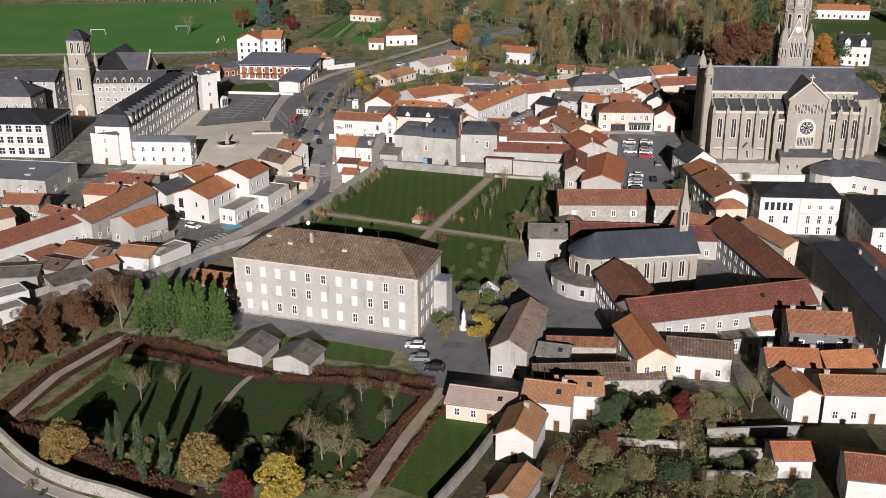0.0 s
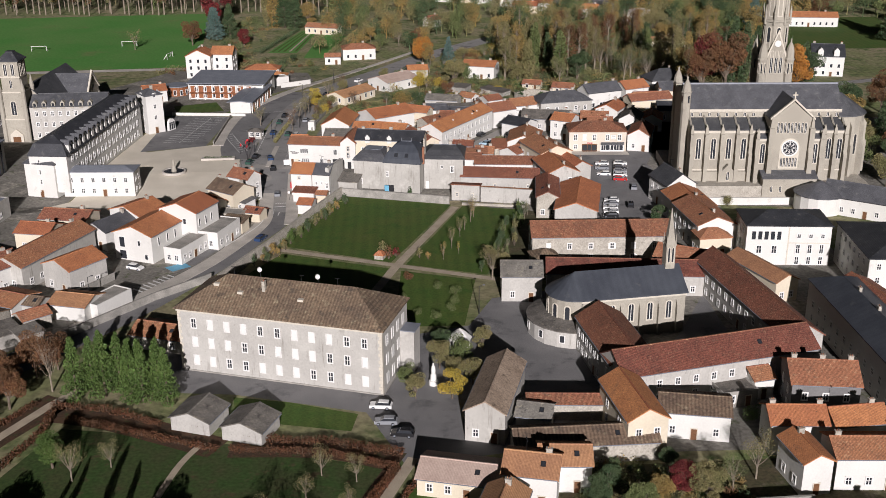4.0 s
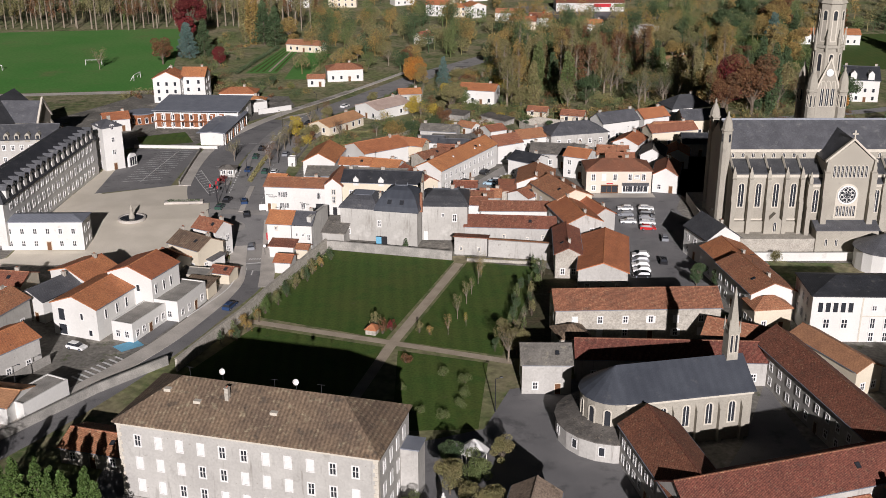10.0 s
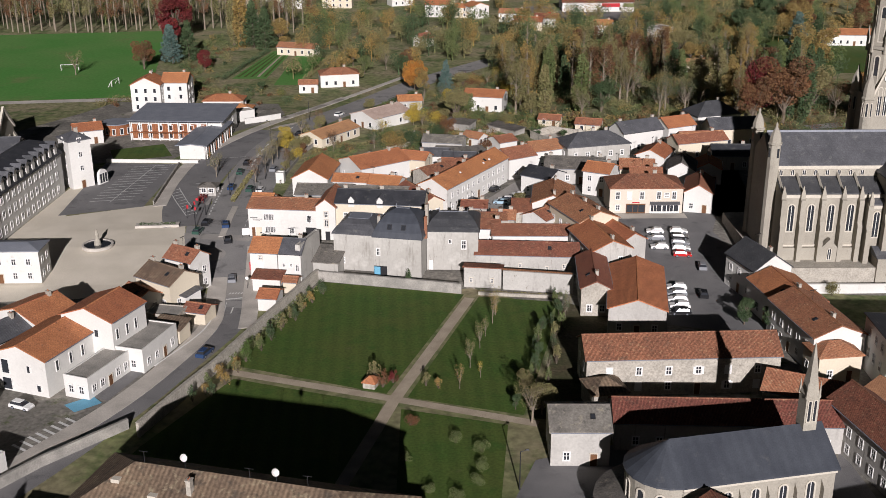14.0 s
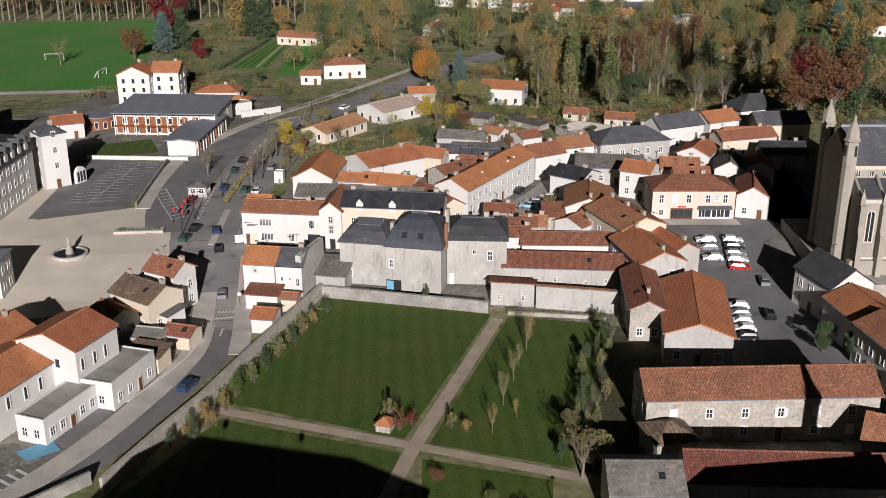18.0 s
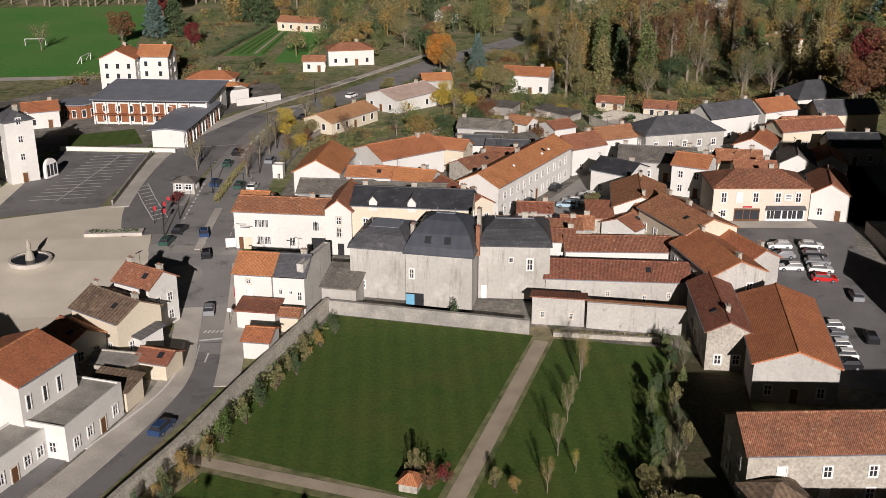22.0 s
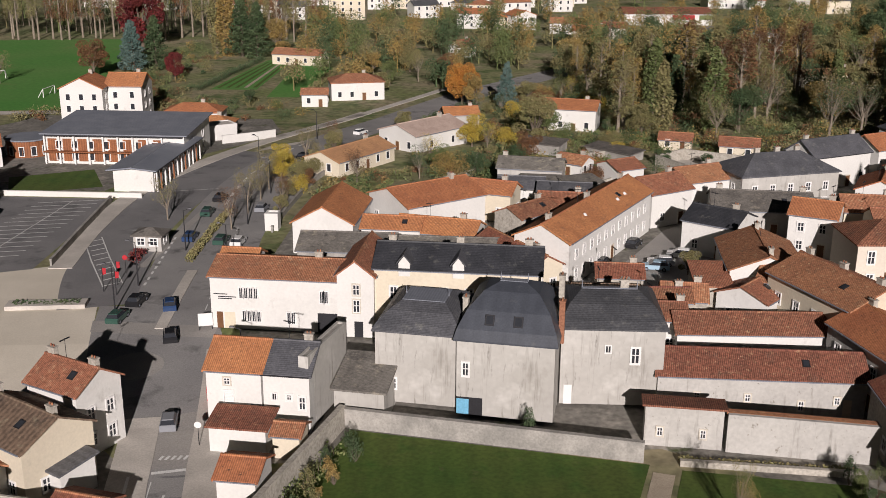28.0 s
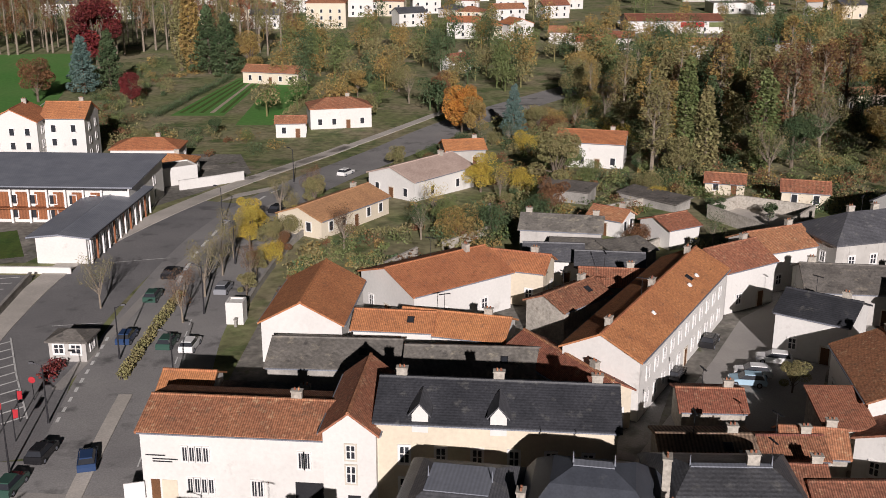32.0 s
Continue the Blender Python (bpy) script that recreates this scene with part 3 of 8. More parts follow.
    for i in range(chimneys):
        u = (-0.42 + 0.84 * i / max(1, chimneys - 1)) if chimneys > 1 else 0.3
        if roof in ("gx", "hip", "mansard", "dome", "cap", "bell"):
            chimney(ob, u * w * (1 if roof == "gx" else 0.5), 0.25, h + rise * 0.4, top + 0.9)
        elif roof == "gy":
            chimney(ob, 0.25, u * d, h + rise * 0.4, top + 0.9)
        else:
            chimney(ob, u * w, d * 0.2, h - 0.1, top + 1.0)
    return ob


# ---- trees ----
TREES = {}


def leaf_cloud(bm, centres, n, size, rng):
    for _ in range(n):
        c, r = centres[rng.randrange(len(centres))]
        while True:
            v = Vector((rng.uniform(-1, 1), rng.uniform(-1, 1), rng.uniform(-1, 1)))
            if 0.15 < v.length < 1:
                break
        v = v.normalized() * v.length ** 0.45
        p = Vector(c) + Vector((v.x * r[0], v.y * r[1], v.z * r[2]))
        q = Euler((rng.uniform(-1.1, 1.1), rng.uniform(-1.1, 1.1), rng.uniform(0, 6.3))).to_matrix()
        s, k = size * rng.uniform(0.6, 1.3), rng.uniform(0.5, 0.9)
        bm.faces.new([bm.verts.new(p + q @ Vector(o)) for o in ((-s, 0, 0), (0, -s * k, s * 0.15), (s, 0, 0), (0, s * k, s * 0.15))])


def tree_proto(shape, colour, seed):
    key = (shape, colour, seed)
    if key in TREES:
        return TREES[key]
    rng = random.Random(hash_of(key))
    tb, cb = bmesh.new(), bmesh.new()
    if shape == "round":
        limb(tb, (0, 0, -0.2), (0.1, 0, 3.2), 0.28, 0.2, 7)
        cs = []
        for i in range(14):
            a, r, z = rng.uniform(0, 6.3), rng.uniform(0.5, 2.9), rng.uniform(2.8, 8.4)
            e = (r * math.cos(a), r * math.sin(a), z)
            limb(tb, (0.05, 0, 1.6 + 0.12 * i), e, 0.12, 0.03)
            k = rng.uniform(1.1, 1.9)
            cs.append((e, (k, k, k * 0.8)))
        leaf_cloud(cb, cs, 7500, 0.14, rng)
    elif shape == "ball":
        limb(tb, (0, 0, -0.2), (0, 0, 4.0), 0.28, 0.2, 7)
        cs = []
        for i in range(26):
            a, u = rng.uniform(0, 6.3), rng.uniform(-0.9, 1)
            r = 2.5 * math.sqrt(1 - u * u) * rng.uniform(0.75, 1.05)
            e = (r * math.cos(a), r * math.sin(a), 5.4 + u * 3.2)
            limb(tb, (0, 0, 3.0), e, 0.07, 0.02, 4)
            cs.append((e, (1.25, 1.25, 1.1)))
        leaf_cloud(cb, cs, 10000, 0.15, rng)
    elif shape == "column":
        limb(tb, (0, 0, -0.2), (0, 0, 8.5), 0.2, 0.05, 6)
        cs = [((rng.uniform(-.25, .25), rng.uniform(-.25, .25), z), (0.9 * math.sin(math.pi * min(1, (z + 0.9) / 11)) + 0.15,) * 2 + (1.1,)) for z in [0.9 + 0.8 * i for i in range(11)]]
        leaf_cloud(cb, cs, 2800, 0.15, rng)
    elif shape == "cone":
        limb(tb, (0, 0, -0.2), (0, 0, 9.3), 0.25, 0.04, 7)
        cs = []
        for i in range(30):
            z = 0.8 + 8.6 * (i / 29)
            r = 2.5 * (1 - z / 10.2) + 0.1
            a = i * 2.4
            e = (r * 0.75 * math.cos(a), r * 0.75 * math.sin(a), z)
            limb(tb, (0, 0, z + 0.2), e, 0.06, 0.02, 4)
            cs.append((e, (r * 0.5 + 0.2, r * 0.5 + 0.2, 0.5)))
        leaf_cloud(cb, cs, 4500, 0.16, rng)
    elif shape == "bare":
        limb(tb, (0, 0, -0.2), (0.15, 0.1, 4.2), 0.2, 0.13, 6)
        cs = []
        for i in range(16):
            a, r, z = rng.uniform(0, 6.3), rng.uniform(0.9, 2.7), rng.uniform(5.0, 9.8)
            b = (r * 0.4 * math.cos(a), r * 0.4 * math.sin(a), z * 0.62)
            e = (r * math.cos(a), r * math.sin(a), z)
            limb(tb, (0.1, 0.05, 2.2 + 0.12 * i), b, 0.08, 0.05, 4)
            limb(tb, b, e, 0.05, 0.015, 4)
            for _ in range(5):
                o = Vector(b).lerp(Vector(e), rng.uniform(0.2, 0.9))
                limb(tb, o, o + Vector((rng.uniform(-1, 1), rng.uniform(-1, 1), rng.uniform(0.3, 1.3))), 0.025, 0.008, 3)
            cs.append((e, (1.1, 1.1, 1.4)))
        leaf_cloud(cb, cs, 1500, 0.10, rng)
    elif shape == "poplar":
        limb(tb, (0, 0, -0.2), (0, 0, 9.6), 0.17, 0.03, 6)
        cs = []
        for i in range(34):
            a, z = rng.uniform(0, 6.3), rng.uniform(2.0, 9.0)
            r = 0.9 * (1 - abs(z - 5) / 7)
            e = (r * math.cos(a), r * math.sin(a), z + 1.3)
            limb(tb, (0, 0, z), e, 0.035, 0.01, 3)
            cs.append((e, (0.4, 0.4, 0.7)))
        leaf_cloud(cb, cs, 1700, 0.10, rng)
    elif shape == "spray":
        # a young upright bush of many stems
        cs = []
        for i in range(22):
            a, r = rng.uniform(0, 6.3), rng.uniform(0.3, 2.4)
            e = (r * math.cos(a), r * math.sin(a), rng.uniform(3.5, 8.5) - r)
            limb(tb, (0.12 * math.cos(a), 0.12 * math.sin(a), -0.1), e, 0.07, 0.015, 4)
            cs.append((e, (0.7, 0.7, 1.2)))
        leaf_cloud(cb, cs, 700, 0.24, rng)
    else:
        cs = []
        for i in range(8):
            a, r = rng.uniform(0, 6.3), rng.uniform(0.5, 3.4)
            e = (r * math.cos(a), r * math.sin(a), rng.uniform(2.0, 6.0))
            limb(tb, (0, 0, -0.1), e, 0.1, 0.03, 4)
            cs.append((e, (2.4, 2.4, 2.4)))
        leaf_cloud(cb, cs, 4200, 0.15, rng)
    TREES[key] = (mesh_of("trunk", tb, PALEBARK if shape in ("bare", "poplar") else BARK), mesh_of("crown", cb, LEAFS[colour]))
    return TREES[key]


def hash_of(key):
    return sum(ord(c) * (i + 3) for i, c in enumerate(str(key)))


WORDS = {"round": "broad leafy tree", "ball": "dense round-crowned tree", "column": "narrow columnar tree", "cone": "conical conifer", "bare": "half-bare autumn tree", "poplar": "tall slender poplar", "spray": "upright many-stemmed bush", "shrub": "low spreading shrub"}
HUES = {"green": "green", "dark": "dark green", "conifer": "fresh green", "blue": "blue-green", "yellow": "bright yellow", "gold": "golden brown", "orange": "orange", "red": "dark red", "rust": "rusty brown", "hedge": "red-brown", "olive": "olive green"}
trng = random.Random(5)


def tree(x, y, height, shape="round", colour="green", spread=1.0, group="", where="in the gardens", z=0.0):
    tm, cm = tree_proto(shape, colour, trng.randrange(2))
    name = "shrub" if shape in ("shrub", "spray") else "tree"
    ob = thing(name, x, y, z + gh(x, y), trng.uniform(0, 360), f"{HUES[colour]} {WORDS[shape]} {where}", name, group)
    s = height / 10
    ob.scale = (s * spread, s * spread, s)
    part("trunk", tm, None, ob)
    part("crown", cm, None, ob)
    return ob




def hedge(pts, width, height, colour, label, density=16, group=""):
    """A hedge of leaves and twigs along a line."""
    rng = random.Random(int(pts[0][0] * 7 + pts[0][1]) + 99)
    ob = thing("hedge", pts[0][0], pts[0][1], gh(*pts[0]), 0, label, "hedge", group)
    cb, tb = bmesh.new(), bmesh.new()
    o = Vector((*pts[0], 0))
    for a, b in zip(pts, pts[1:]):
        a, b = Vector((*a, 0)), Vector((*b, 0))
        L = (b - a).length
        d = (b - a) / L
        n = Vector((-d.y, d.x, 0))
        for i in range(int(L * density * 3.2)):
            u, v = rng.random() * L, rng.uniform(-0.5, 0.5) * width
            hh = height * (0.75 + 0.35 * noise.noise(Vector((a.x + d.x * u, a.y + d.y * u, 0)) * 0.35))
            p = a + d * u + n * v - o + Vector((0, 0, hh * rng.random() ** 0.6 + 0.05))
            q = Euler((rng.uniform(-1.2, 1.2), rng.uniform(-1.2, 1.2), rng.uniform(0, 6.3))).to_matrix()
            s = rng.uniform(0.09, 0.22)
            cb.faces.new([cb.verts.new(p + q @ Vector(w)) for w in ((-s, 0, 0), (0, -s * 0.7, 0.05), (s, 0, 0), (0, s * 0.7, 0.05))])
        for i in range(int(L / 0.9)):
            p = a + d * (i * 0.9 + rng.random() * 0.4) - o
            limb(tb, p - Vector((0, 0, 0.1)), p + Vector((rng.uniform(-.2, .2), rng.uniform(-.2, .2), height * 0.8)), 0.05, 0.02, 4)
    part("leaves", cb, LEAFS[colour], ob)
    st = part("stems", tb, BARK, ob)
    st["kind"] = "stuff"
    return ob


# ---- ground, roads, lawns ----
def lines(lo, hi, stepw, *outer):
    mid = [lo + stepw * i for i in range(int((hi - lo) / stepw) + 1)]
    return [-o for o in outer[::-1]] + mid + list(outer)


bm = bmesh.new()
gx, gy = lines(-300, 300, 25, 600, 1200, 2600), lines(-150, 550, 10, 800, 1400, 2600)
gv = [[bm.verts.new((x, y, gh(x, y))) for x in gx] for y in gy]
for j in range(len(gy) - 1):
    for i in range(len(gx) - 1):
        bm.faces.new((gv[j][i], gv[j][i + 1], gv[j + 1][i + 1], gv[j + 1][i]))
setting("ground", bm, EARTH, "grassy and earthy ground between the houses")


def way(name, pts, width, z, material, label, category="road", thick=0.0):
    bm = bmesh.new()
    ribbon(bm, smooth(pts, 8), width, 0, thick)
    drape(bm)
    return setting(name, bm, material, label, z, category)


flat("town_ground", [(-22, 112), (20, 113), (44, 96), (60, 84), (92, 84), (96, 160), (112, 240), (60, 214), (12, 196), (-22, 200), (-28, 150)], YARD, "dusty grey-brown yards between the town houses", 0.012)
flat("quarter_ground", [(-118, 14), (-92, 6), (-66, 34), (-46, 60), (-34, 84), (-32, 108), (-44, 124), (-70, 118), (-118, 112)], YARD, "dusty grey-brown yards of the street quarter", 0.012)
flat("convent_ground", [(26, -22), (110, -22), (112, 84), (40, 84), (38, 50)], YARD, "grey-brown yards round the cloister", 0.012)
flat("school_yard", [(-112, 196), (-78, 211), (-60, 213), (-50, 238), (-40, 254), (-32, 272), (-36, 292), (-96, 300), (-122, 240)], YARD, "pale dusty yards round the school", 0.012)
# Dark sheet painting the black shadow between the garden edge and the barns.
flat("boundary_shade_strip", [(25, 57), (38.5, 104.5), (46, 98), (38, 54)], SCRUBG, "rough ground along the garden edge, darkened for shadow", 0.016)
# Plot soil, its colour darkened to carry the shadows among the houses.
flat("garden_ground", [(16, -34), (30, -26), (98, -24), (98, -70), (0, -70), (6, -58)], SCRUBG, "garden soil between plots, darkened for house shadows", 0.014)
flat("junction", [(-33.2, 106), (-34, 112), (-37, 121), (-41.5, 128), (-44.2, 135), (-45.5, 143), (-46.5, 152), (-30, 152), (-29.5, 141), (-28, 125), (-26.8, 109), (-27.2, 106)], ASPH, "wide grey asphalt junction before the plaza", 0.058)
flat("raised_crossing", [(-46.2, 147), (-45.7, 143.5), (-30, 141), (-29.8, 144.5)], ASPHP, "pale raised crossing over the boulevard", 0.068)
flat("speed_table", [(-32.2, 111.5), (-35.3, 119), (-36.2, 121.5), (-28.2, 123.5), (-27.4, 111.5)], ASPHP, "pale raised strip of the street", 0.068)
flat("old_square", [(14, 146), (22, 158), (30, 170), (38, 183), (46, 190), (54, 180), (42, 166), (37, 156), (34, 150)], ASPHP, "pale asphalt square between old houses", 0.034)
way("service_lane", [(-30.5, 152), (-30.8, 170), (-30.6, 186), (-27.8, 203), (-23.5, 222), (-17, 240)], 6.0, 0.03, ASPH, "grey asphalt service lane beside the hedge", "road")
way("road", [(-150, -70), (-105, -25), (-80, 6), (-58, 36), (-43.5, 62.5), (-35.4, 82), (-29.8, 97), (-30.0, 109), (-31.2, 121.5), (-34.5, 141)], 6.0, 0.05, ASPHD, "grey asphalt street along the garden wall")
way("road_boulevard", [(-32.5, 134), (-35.5, 146), (-37, 158), (-37, 185), (-32.5, 222), (-21, 257), (-3, 292), (20, 330), (60, 380)], 11.0, 0.045, ASPH, "wide grey asphalt boulevard")
way("road_bays", [(-46, 152), (-49, 168), (-49, 190), (-44, 218), (-33, 245)], 12.0, 0.036, ASPHD, "dark asphalt lay-by beside the boulevard")
way("pavement", [(-66, 33), (-47, 62), (-38, 82), (-33.5, 98), (-34, 110), (-35, 122)], 4.0, 0.0, PAVE, "pale pavement beside the street", "pavement", 0.13)
way("pavement_boulevard", [(-56, 168), (-56, 190), (-53, 214), (-43, 240), (-30, 268), (-12, 300)], 3.5, 0.0, PAVE, "pale pavement along the boulevard", "pavement", 0.13)
way("pavement_east", [(-26.0, 96), (-26.3, 104), (-26.9, 112), (-27.6, 124), (-28.6, 138)], 3.4, 0.0, PAVE, "narrow pale pavement by the street houses", "pavement", 0.13)
way("pavement_bend", [(-32.5, 265.5), (-24, 279), (-14, 296), (-1, 317), (16, 345)], 2.4, 0.0, PAVE, "pale pavement round the road bend", "pavement", 0.13)
way("field_track", [(-260, 296), (-170, 300), (-95, 304), (-86, 300)], 5.0, 0.03, PAVE, "pale track along the football field")
flat("college_yard", [(-160, 108), (-98, 110), (-91, 118), (-87, 150), (-83, 196), (-170, 210)], YARD, "grey-brown yard between the college buildings", 0.012)
way("traffic_island", [(-37, 144), (-36.8, 152), (-36.6, 160), (-36.4, 166)], 1.5, 0.05, PAVE, "long pale traffic island", "pavement", 0.12)
way("lane", [(14, 148), (19, 160), (27, 176), (40, 190), (62, 188), (78, 196)], 5.0, 0.03, ASPH, "grey lane between old houses")
way("street_south", [(-100, -20), (-87.5, -32), (-76.5, -44), (-67, -54), (-57.4, -60.4), (-47.2, -64.8), (-32, -73), (-10, -86)], 7, 0.03, ASPHD, "dark asphalt street outside the curved wall")
way("pavement_south", [(-84, -28.5), (-73.2, -40.6), (-63.7, -50.3), (-55, -56), (-45.5, -60.2), (-30.5, -68.2)], 2.2, 0.0, PAVE, "pale pavement under the curved wall", "pavement", 0.13)
flat("church_close", [(84, 150), (98, 104), (140, 100), (176, 120), (180, 190), (120, 200), (92, 190)], YARD, "grey-brown ground round the church", 0.012)
way("park_road", [(140, 235), (175, 245), (215, 258), (270, 262)], 6, 0.03, ASPH, "grey road past the villa")
flat("plaza", [(-98, 112), (-63, 113), (-50, 119), (-40, 122), (-43.5, 132), (-45.4, 143), (-46.8, 152), (-48, 158), (-54, 169), (-58, 169), (-78, 161.5), (-79.4, 186), (-83, 186), (-87, 150), (-90.5, 118)], PLAZA, "sandy pale open plaza", 0.03)
flat("car_park", [(-80, 162), (-60, 168), (-57, 207), (-79, 210)], ASPHD, "dark asphalt car park with white bays", 0.035)
flat("church_square", [(55, 149.6), (54, 118), (57, 92), (80, 84), (84, 116), (80, 140), (84, 150), (82, 160), (88, 186), (84, 188), (76.5, 160), (76.5, 149.6)], ASPHD, "dark asphalt square with parked cars", 0.03)
flat("convent_yard", [(-46, 4), (-28, 2), (-3, -6), (4, -24), (26, -20), (48, 12), (38, 48), (24, 44), (18, 30), (6, 26), (-44, 30)], ASPHD, "dark grey asphalt yard round the long building", 0.02)
flat("cloister_court", [(50, 6), (72, 12), (72, 44), (62, 24)], ASPHD, "dark inner court of the cloister", 0.025)
flat("lawn_north", [(-26, 79.5), (1.2, 67), (18.0, 109.9), (-12.4, 118.6), (-18.5, 103.5)], LAWN, "mown green lawn with faint stripes", 0.03, "lawn")
flat("lawn_east", [(4.8, 65.5), (24, 58), (38, 104.5), (21.0, 108.6)], LAWN, "mown green lawn with young trees", 0.03, "lawn")
flat("lawn_west", [(-38, 52), (-26, 74.5), (0.6, 63.2), (-9, 26), (-44, 36)], LAWN, "mown green lawn in deep shade", 0.03, "lawn")
flat("lawn_south", [(3.6, 61.5), (21, 55), (17, 30), (2, 30)], LAWN, "mown green lawn with clipped bushes", 0.03, "lawn")
flat("lawn_strip", [(-28, 1), (-17.4, -1.5), (-4.5, -6.5), (-5.5, -12.5), (-20, -9), (-27, -4)], LAWN, "short green lawn by the sheds", 0.03, "lawn")
flat("orchard_lawn", [(-57, -9), (-35, -13), (2, -25), (-9, -52), (-26, -52), (-66, -34)], LAWN2, "rough orchard lawn inside hedges", 0.02, "lawn")
flat("lawn_lane", [(6, -27), (14, -32.6), (3.6, -58), (-3.5, -54)], LAWN, "narrow green lawn beside the lane wall", 0.025, "lawn")
flat("school_lawn", [(-81, 224), (-66, 230), (-61, 216), (-77, 211)], LAWN, "green lawn before the school", 0.03, "lawn")
flat("football_field", [(-240, 300), (-86, 308), (-106, 462), (-270, 450)], PITCH, "bright green football field", 0.02, "field")
flat("vegetable_field", [(-58.6, 339), (-44.8, 338), (-38.3, 398), (-47, 400)], PITCH, "green vegetable plot", 0.02, "field")
flat("vegetable_field_east", [(-40.6, 325), (-31.5, 324.6), (-22, 381), (-36, 389)], PITCH, "bright green vegetable plot", 0.02, "field")
for k in range(5):
    flat(f"bed_strip_{k + 1}", [(-57 + k * 2.7, 342), (-55.9 + k * 2.7, 342), (-46 + k * 1.6, 396), (-46.8 + k * 1.6, 396)], GRAVEL if k == 3 else LAWN, "narrow strip between vegetable beds", 0.04)
flat("park_lawn", [(170, 330), (250, 330), (270, 420), (180, 420)], LAWN, "green park lawn with conifers", 0.02, "lawn")
flat("villa_lawn", [(200, 210), (260, 215), (260, 252), (205, 248)], LAWN, "green lawn beside the park road", 0.02, "lawn")
bm = bmesh.new(); ribbon(bm, [(-29, 78), (2.6, 65), (26, 55)], 2.0)
setting("garden_path", bm, GRAVEL, "pale gravel path across the garden", 0.04, "path")
bm = bmesh.new(); ribbon(bm, [(-8, 32), (2.6, 65), (19, 108)], 2.2)
setting("garden_walk", bm, GRAVEL, "pale gravel walk to the garden gate", 0.046, "path")
for k, (pts, wd) in enumerate((([(-60.5, -3), (-50, -6), (-38.5, -11.5), (-28, -17)], 6.5), ([(-26, -17), (-9.4, -18.2), (3, -23)], 6.0), ([(2.4, -24), (-3.3, -38), (-9.8, -55)], 3.4), ([(-72, -36), (-64, -39), (-55, -46), (-40, -56), (-24, -62)], 9.0), ([(-74, -31), (-70, -16), (-60, 2)], 7.0))):
    way(f"hedge_soil_{k + 1}", pts, wd, 0.026, RUSTSOIL, "brown leaf-strewn soil under the hedges", "ground")
bm = bmesh.new(); ribbon(bm, [(-73, -33), (-69.3, -16), (-61.2, 0), (-58, 5)], 2.0)
setting("orchard_path", bm, GRAVEL, "earth path along the hedge", 0.04, "path")
bm = bmesh.new(); ribbon(bm, [(5.3, -21.7), (-1.1, -38.2), (-5.7, -52.2), (-9, -62)], 2.0)
setting("lane_path", bm, GRAVEL, "gravel path beside the hedge", 0.04, "path")
bm = bmesh.new(); ribbon(bm, smooth([(-31, -15), (-34, -23), (-37, -40)]), 1.2)
setting("orchard_track", bm, GRAVEL, "narrow grassy track through the orchard", 0.035, "path")


# ---- walls ----
def wall_run(name, pts, height, thick, material, label, category="wall"):
    bm = bmesh.new()
    ribbon(bm, pts, thick, -0.3, height)
    ribbon(bm, pts, thick + 0.14, height, height + 0.12)
    drape(bm)
    return setting(name, bm, material, label, 0.0, category)


wall_run("wall_garden_west", [(-38.8, 55), (-33.5, 68), (-29.3, 77.5), (-24.2, 91.5), (-19.8, 103), (-14.3, 116.5), (-13.2, 119.2)], 2.6, 0.5, RUBBLE, "old rubble stone garden wall along the street")
wall_run("wall_garden_north", [(-13.0, 119.3), (17.5, 110.5)], 2.2, 0.45, CONC, "grey rendered garden wall")
wall_run("wall_garden_gate", [(26.5, 112.3), (33, 110.8), (41, 108.8)], 4.2, 0.5, PALEW, "pale cracked rendered wall beside the gate")
wall_run("wall_street", [(-86, 3), (-62, 34), (-52, 47), (-41, 58)], 1.8, 0.35, CONC, "pale rendered wall along the street")
wall_run("wall_orchard", smooth([(-82, -27), (-71.6, -39), (-62.3, -48.6), (-54.1, -54), (-45, -58), (-30, -66)]), 2.2, 0.6, RUBBLE, "pale curved stone wall")
wall_run("wall_lane", [(14.6, -38.3), (9.9, -48.9), (3, -62)], 2.0, 0.35, CONC, "grey garden wall by the lawn")
wall_run("wall_plot_a", [(50.6, -39.5), (67.4, -38.6)], 1.8, 0.3, CONC, "pale garden plot wall")
wall_run("wall_plot_b", [(49.6, -45.7), (62.3, -46.2)], 1.8, 0.3, CONC, "grey garden plot wall")
wall_run("wall_plot_c", [(47.6, -52.4), (58.6, -52.5)], 1.6, 0.3, CONC, "mossy garden plot wall")
wall_run("wall_car_park", [(-57.6, 169), (-57.4, 186), (-57, 205)], 1.1, 0.3, CONC, "grey wall beside the car park")
wall_run("wall_school", [(-79, 210.6), (-52, 207.4)], 0.9, 0.3, WHITE, "low white wall before the school")
wall_run("wall_road_bend", [(-44, 256.5), (-38, 260.5), (-32.8, 264.8)], 1.8, 0.3, WHITE, "white wall along the road bend")
wall_run("wall_church", [(86, 106), (100, 105), (124, 104)], 2.0, 0.5, WHITE, "pale wall of the church terrace")

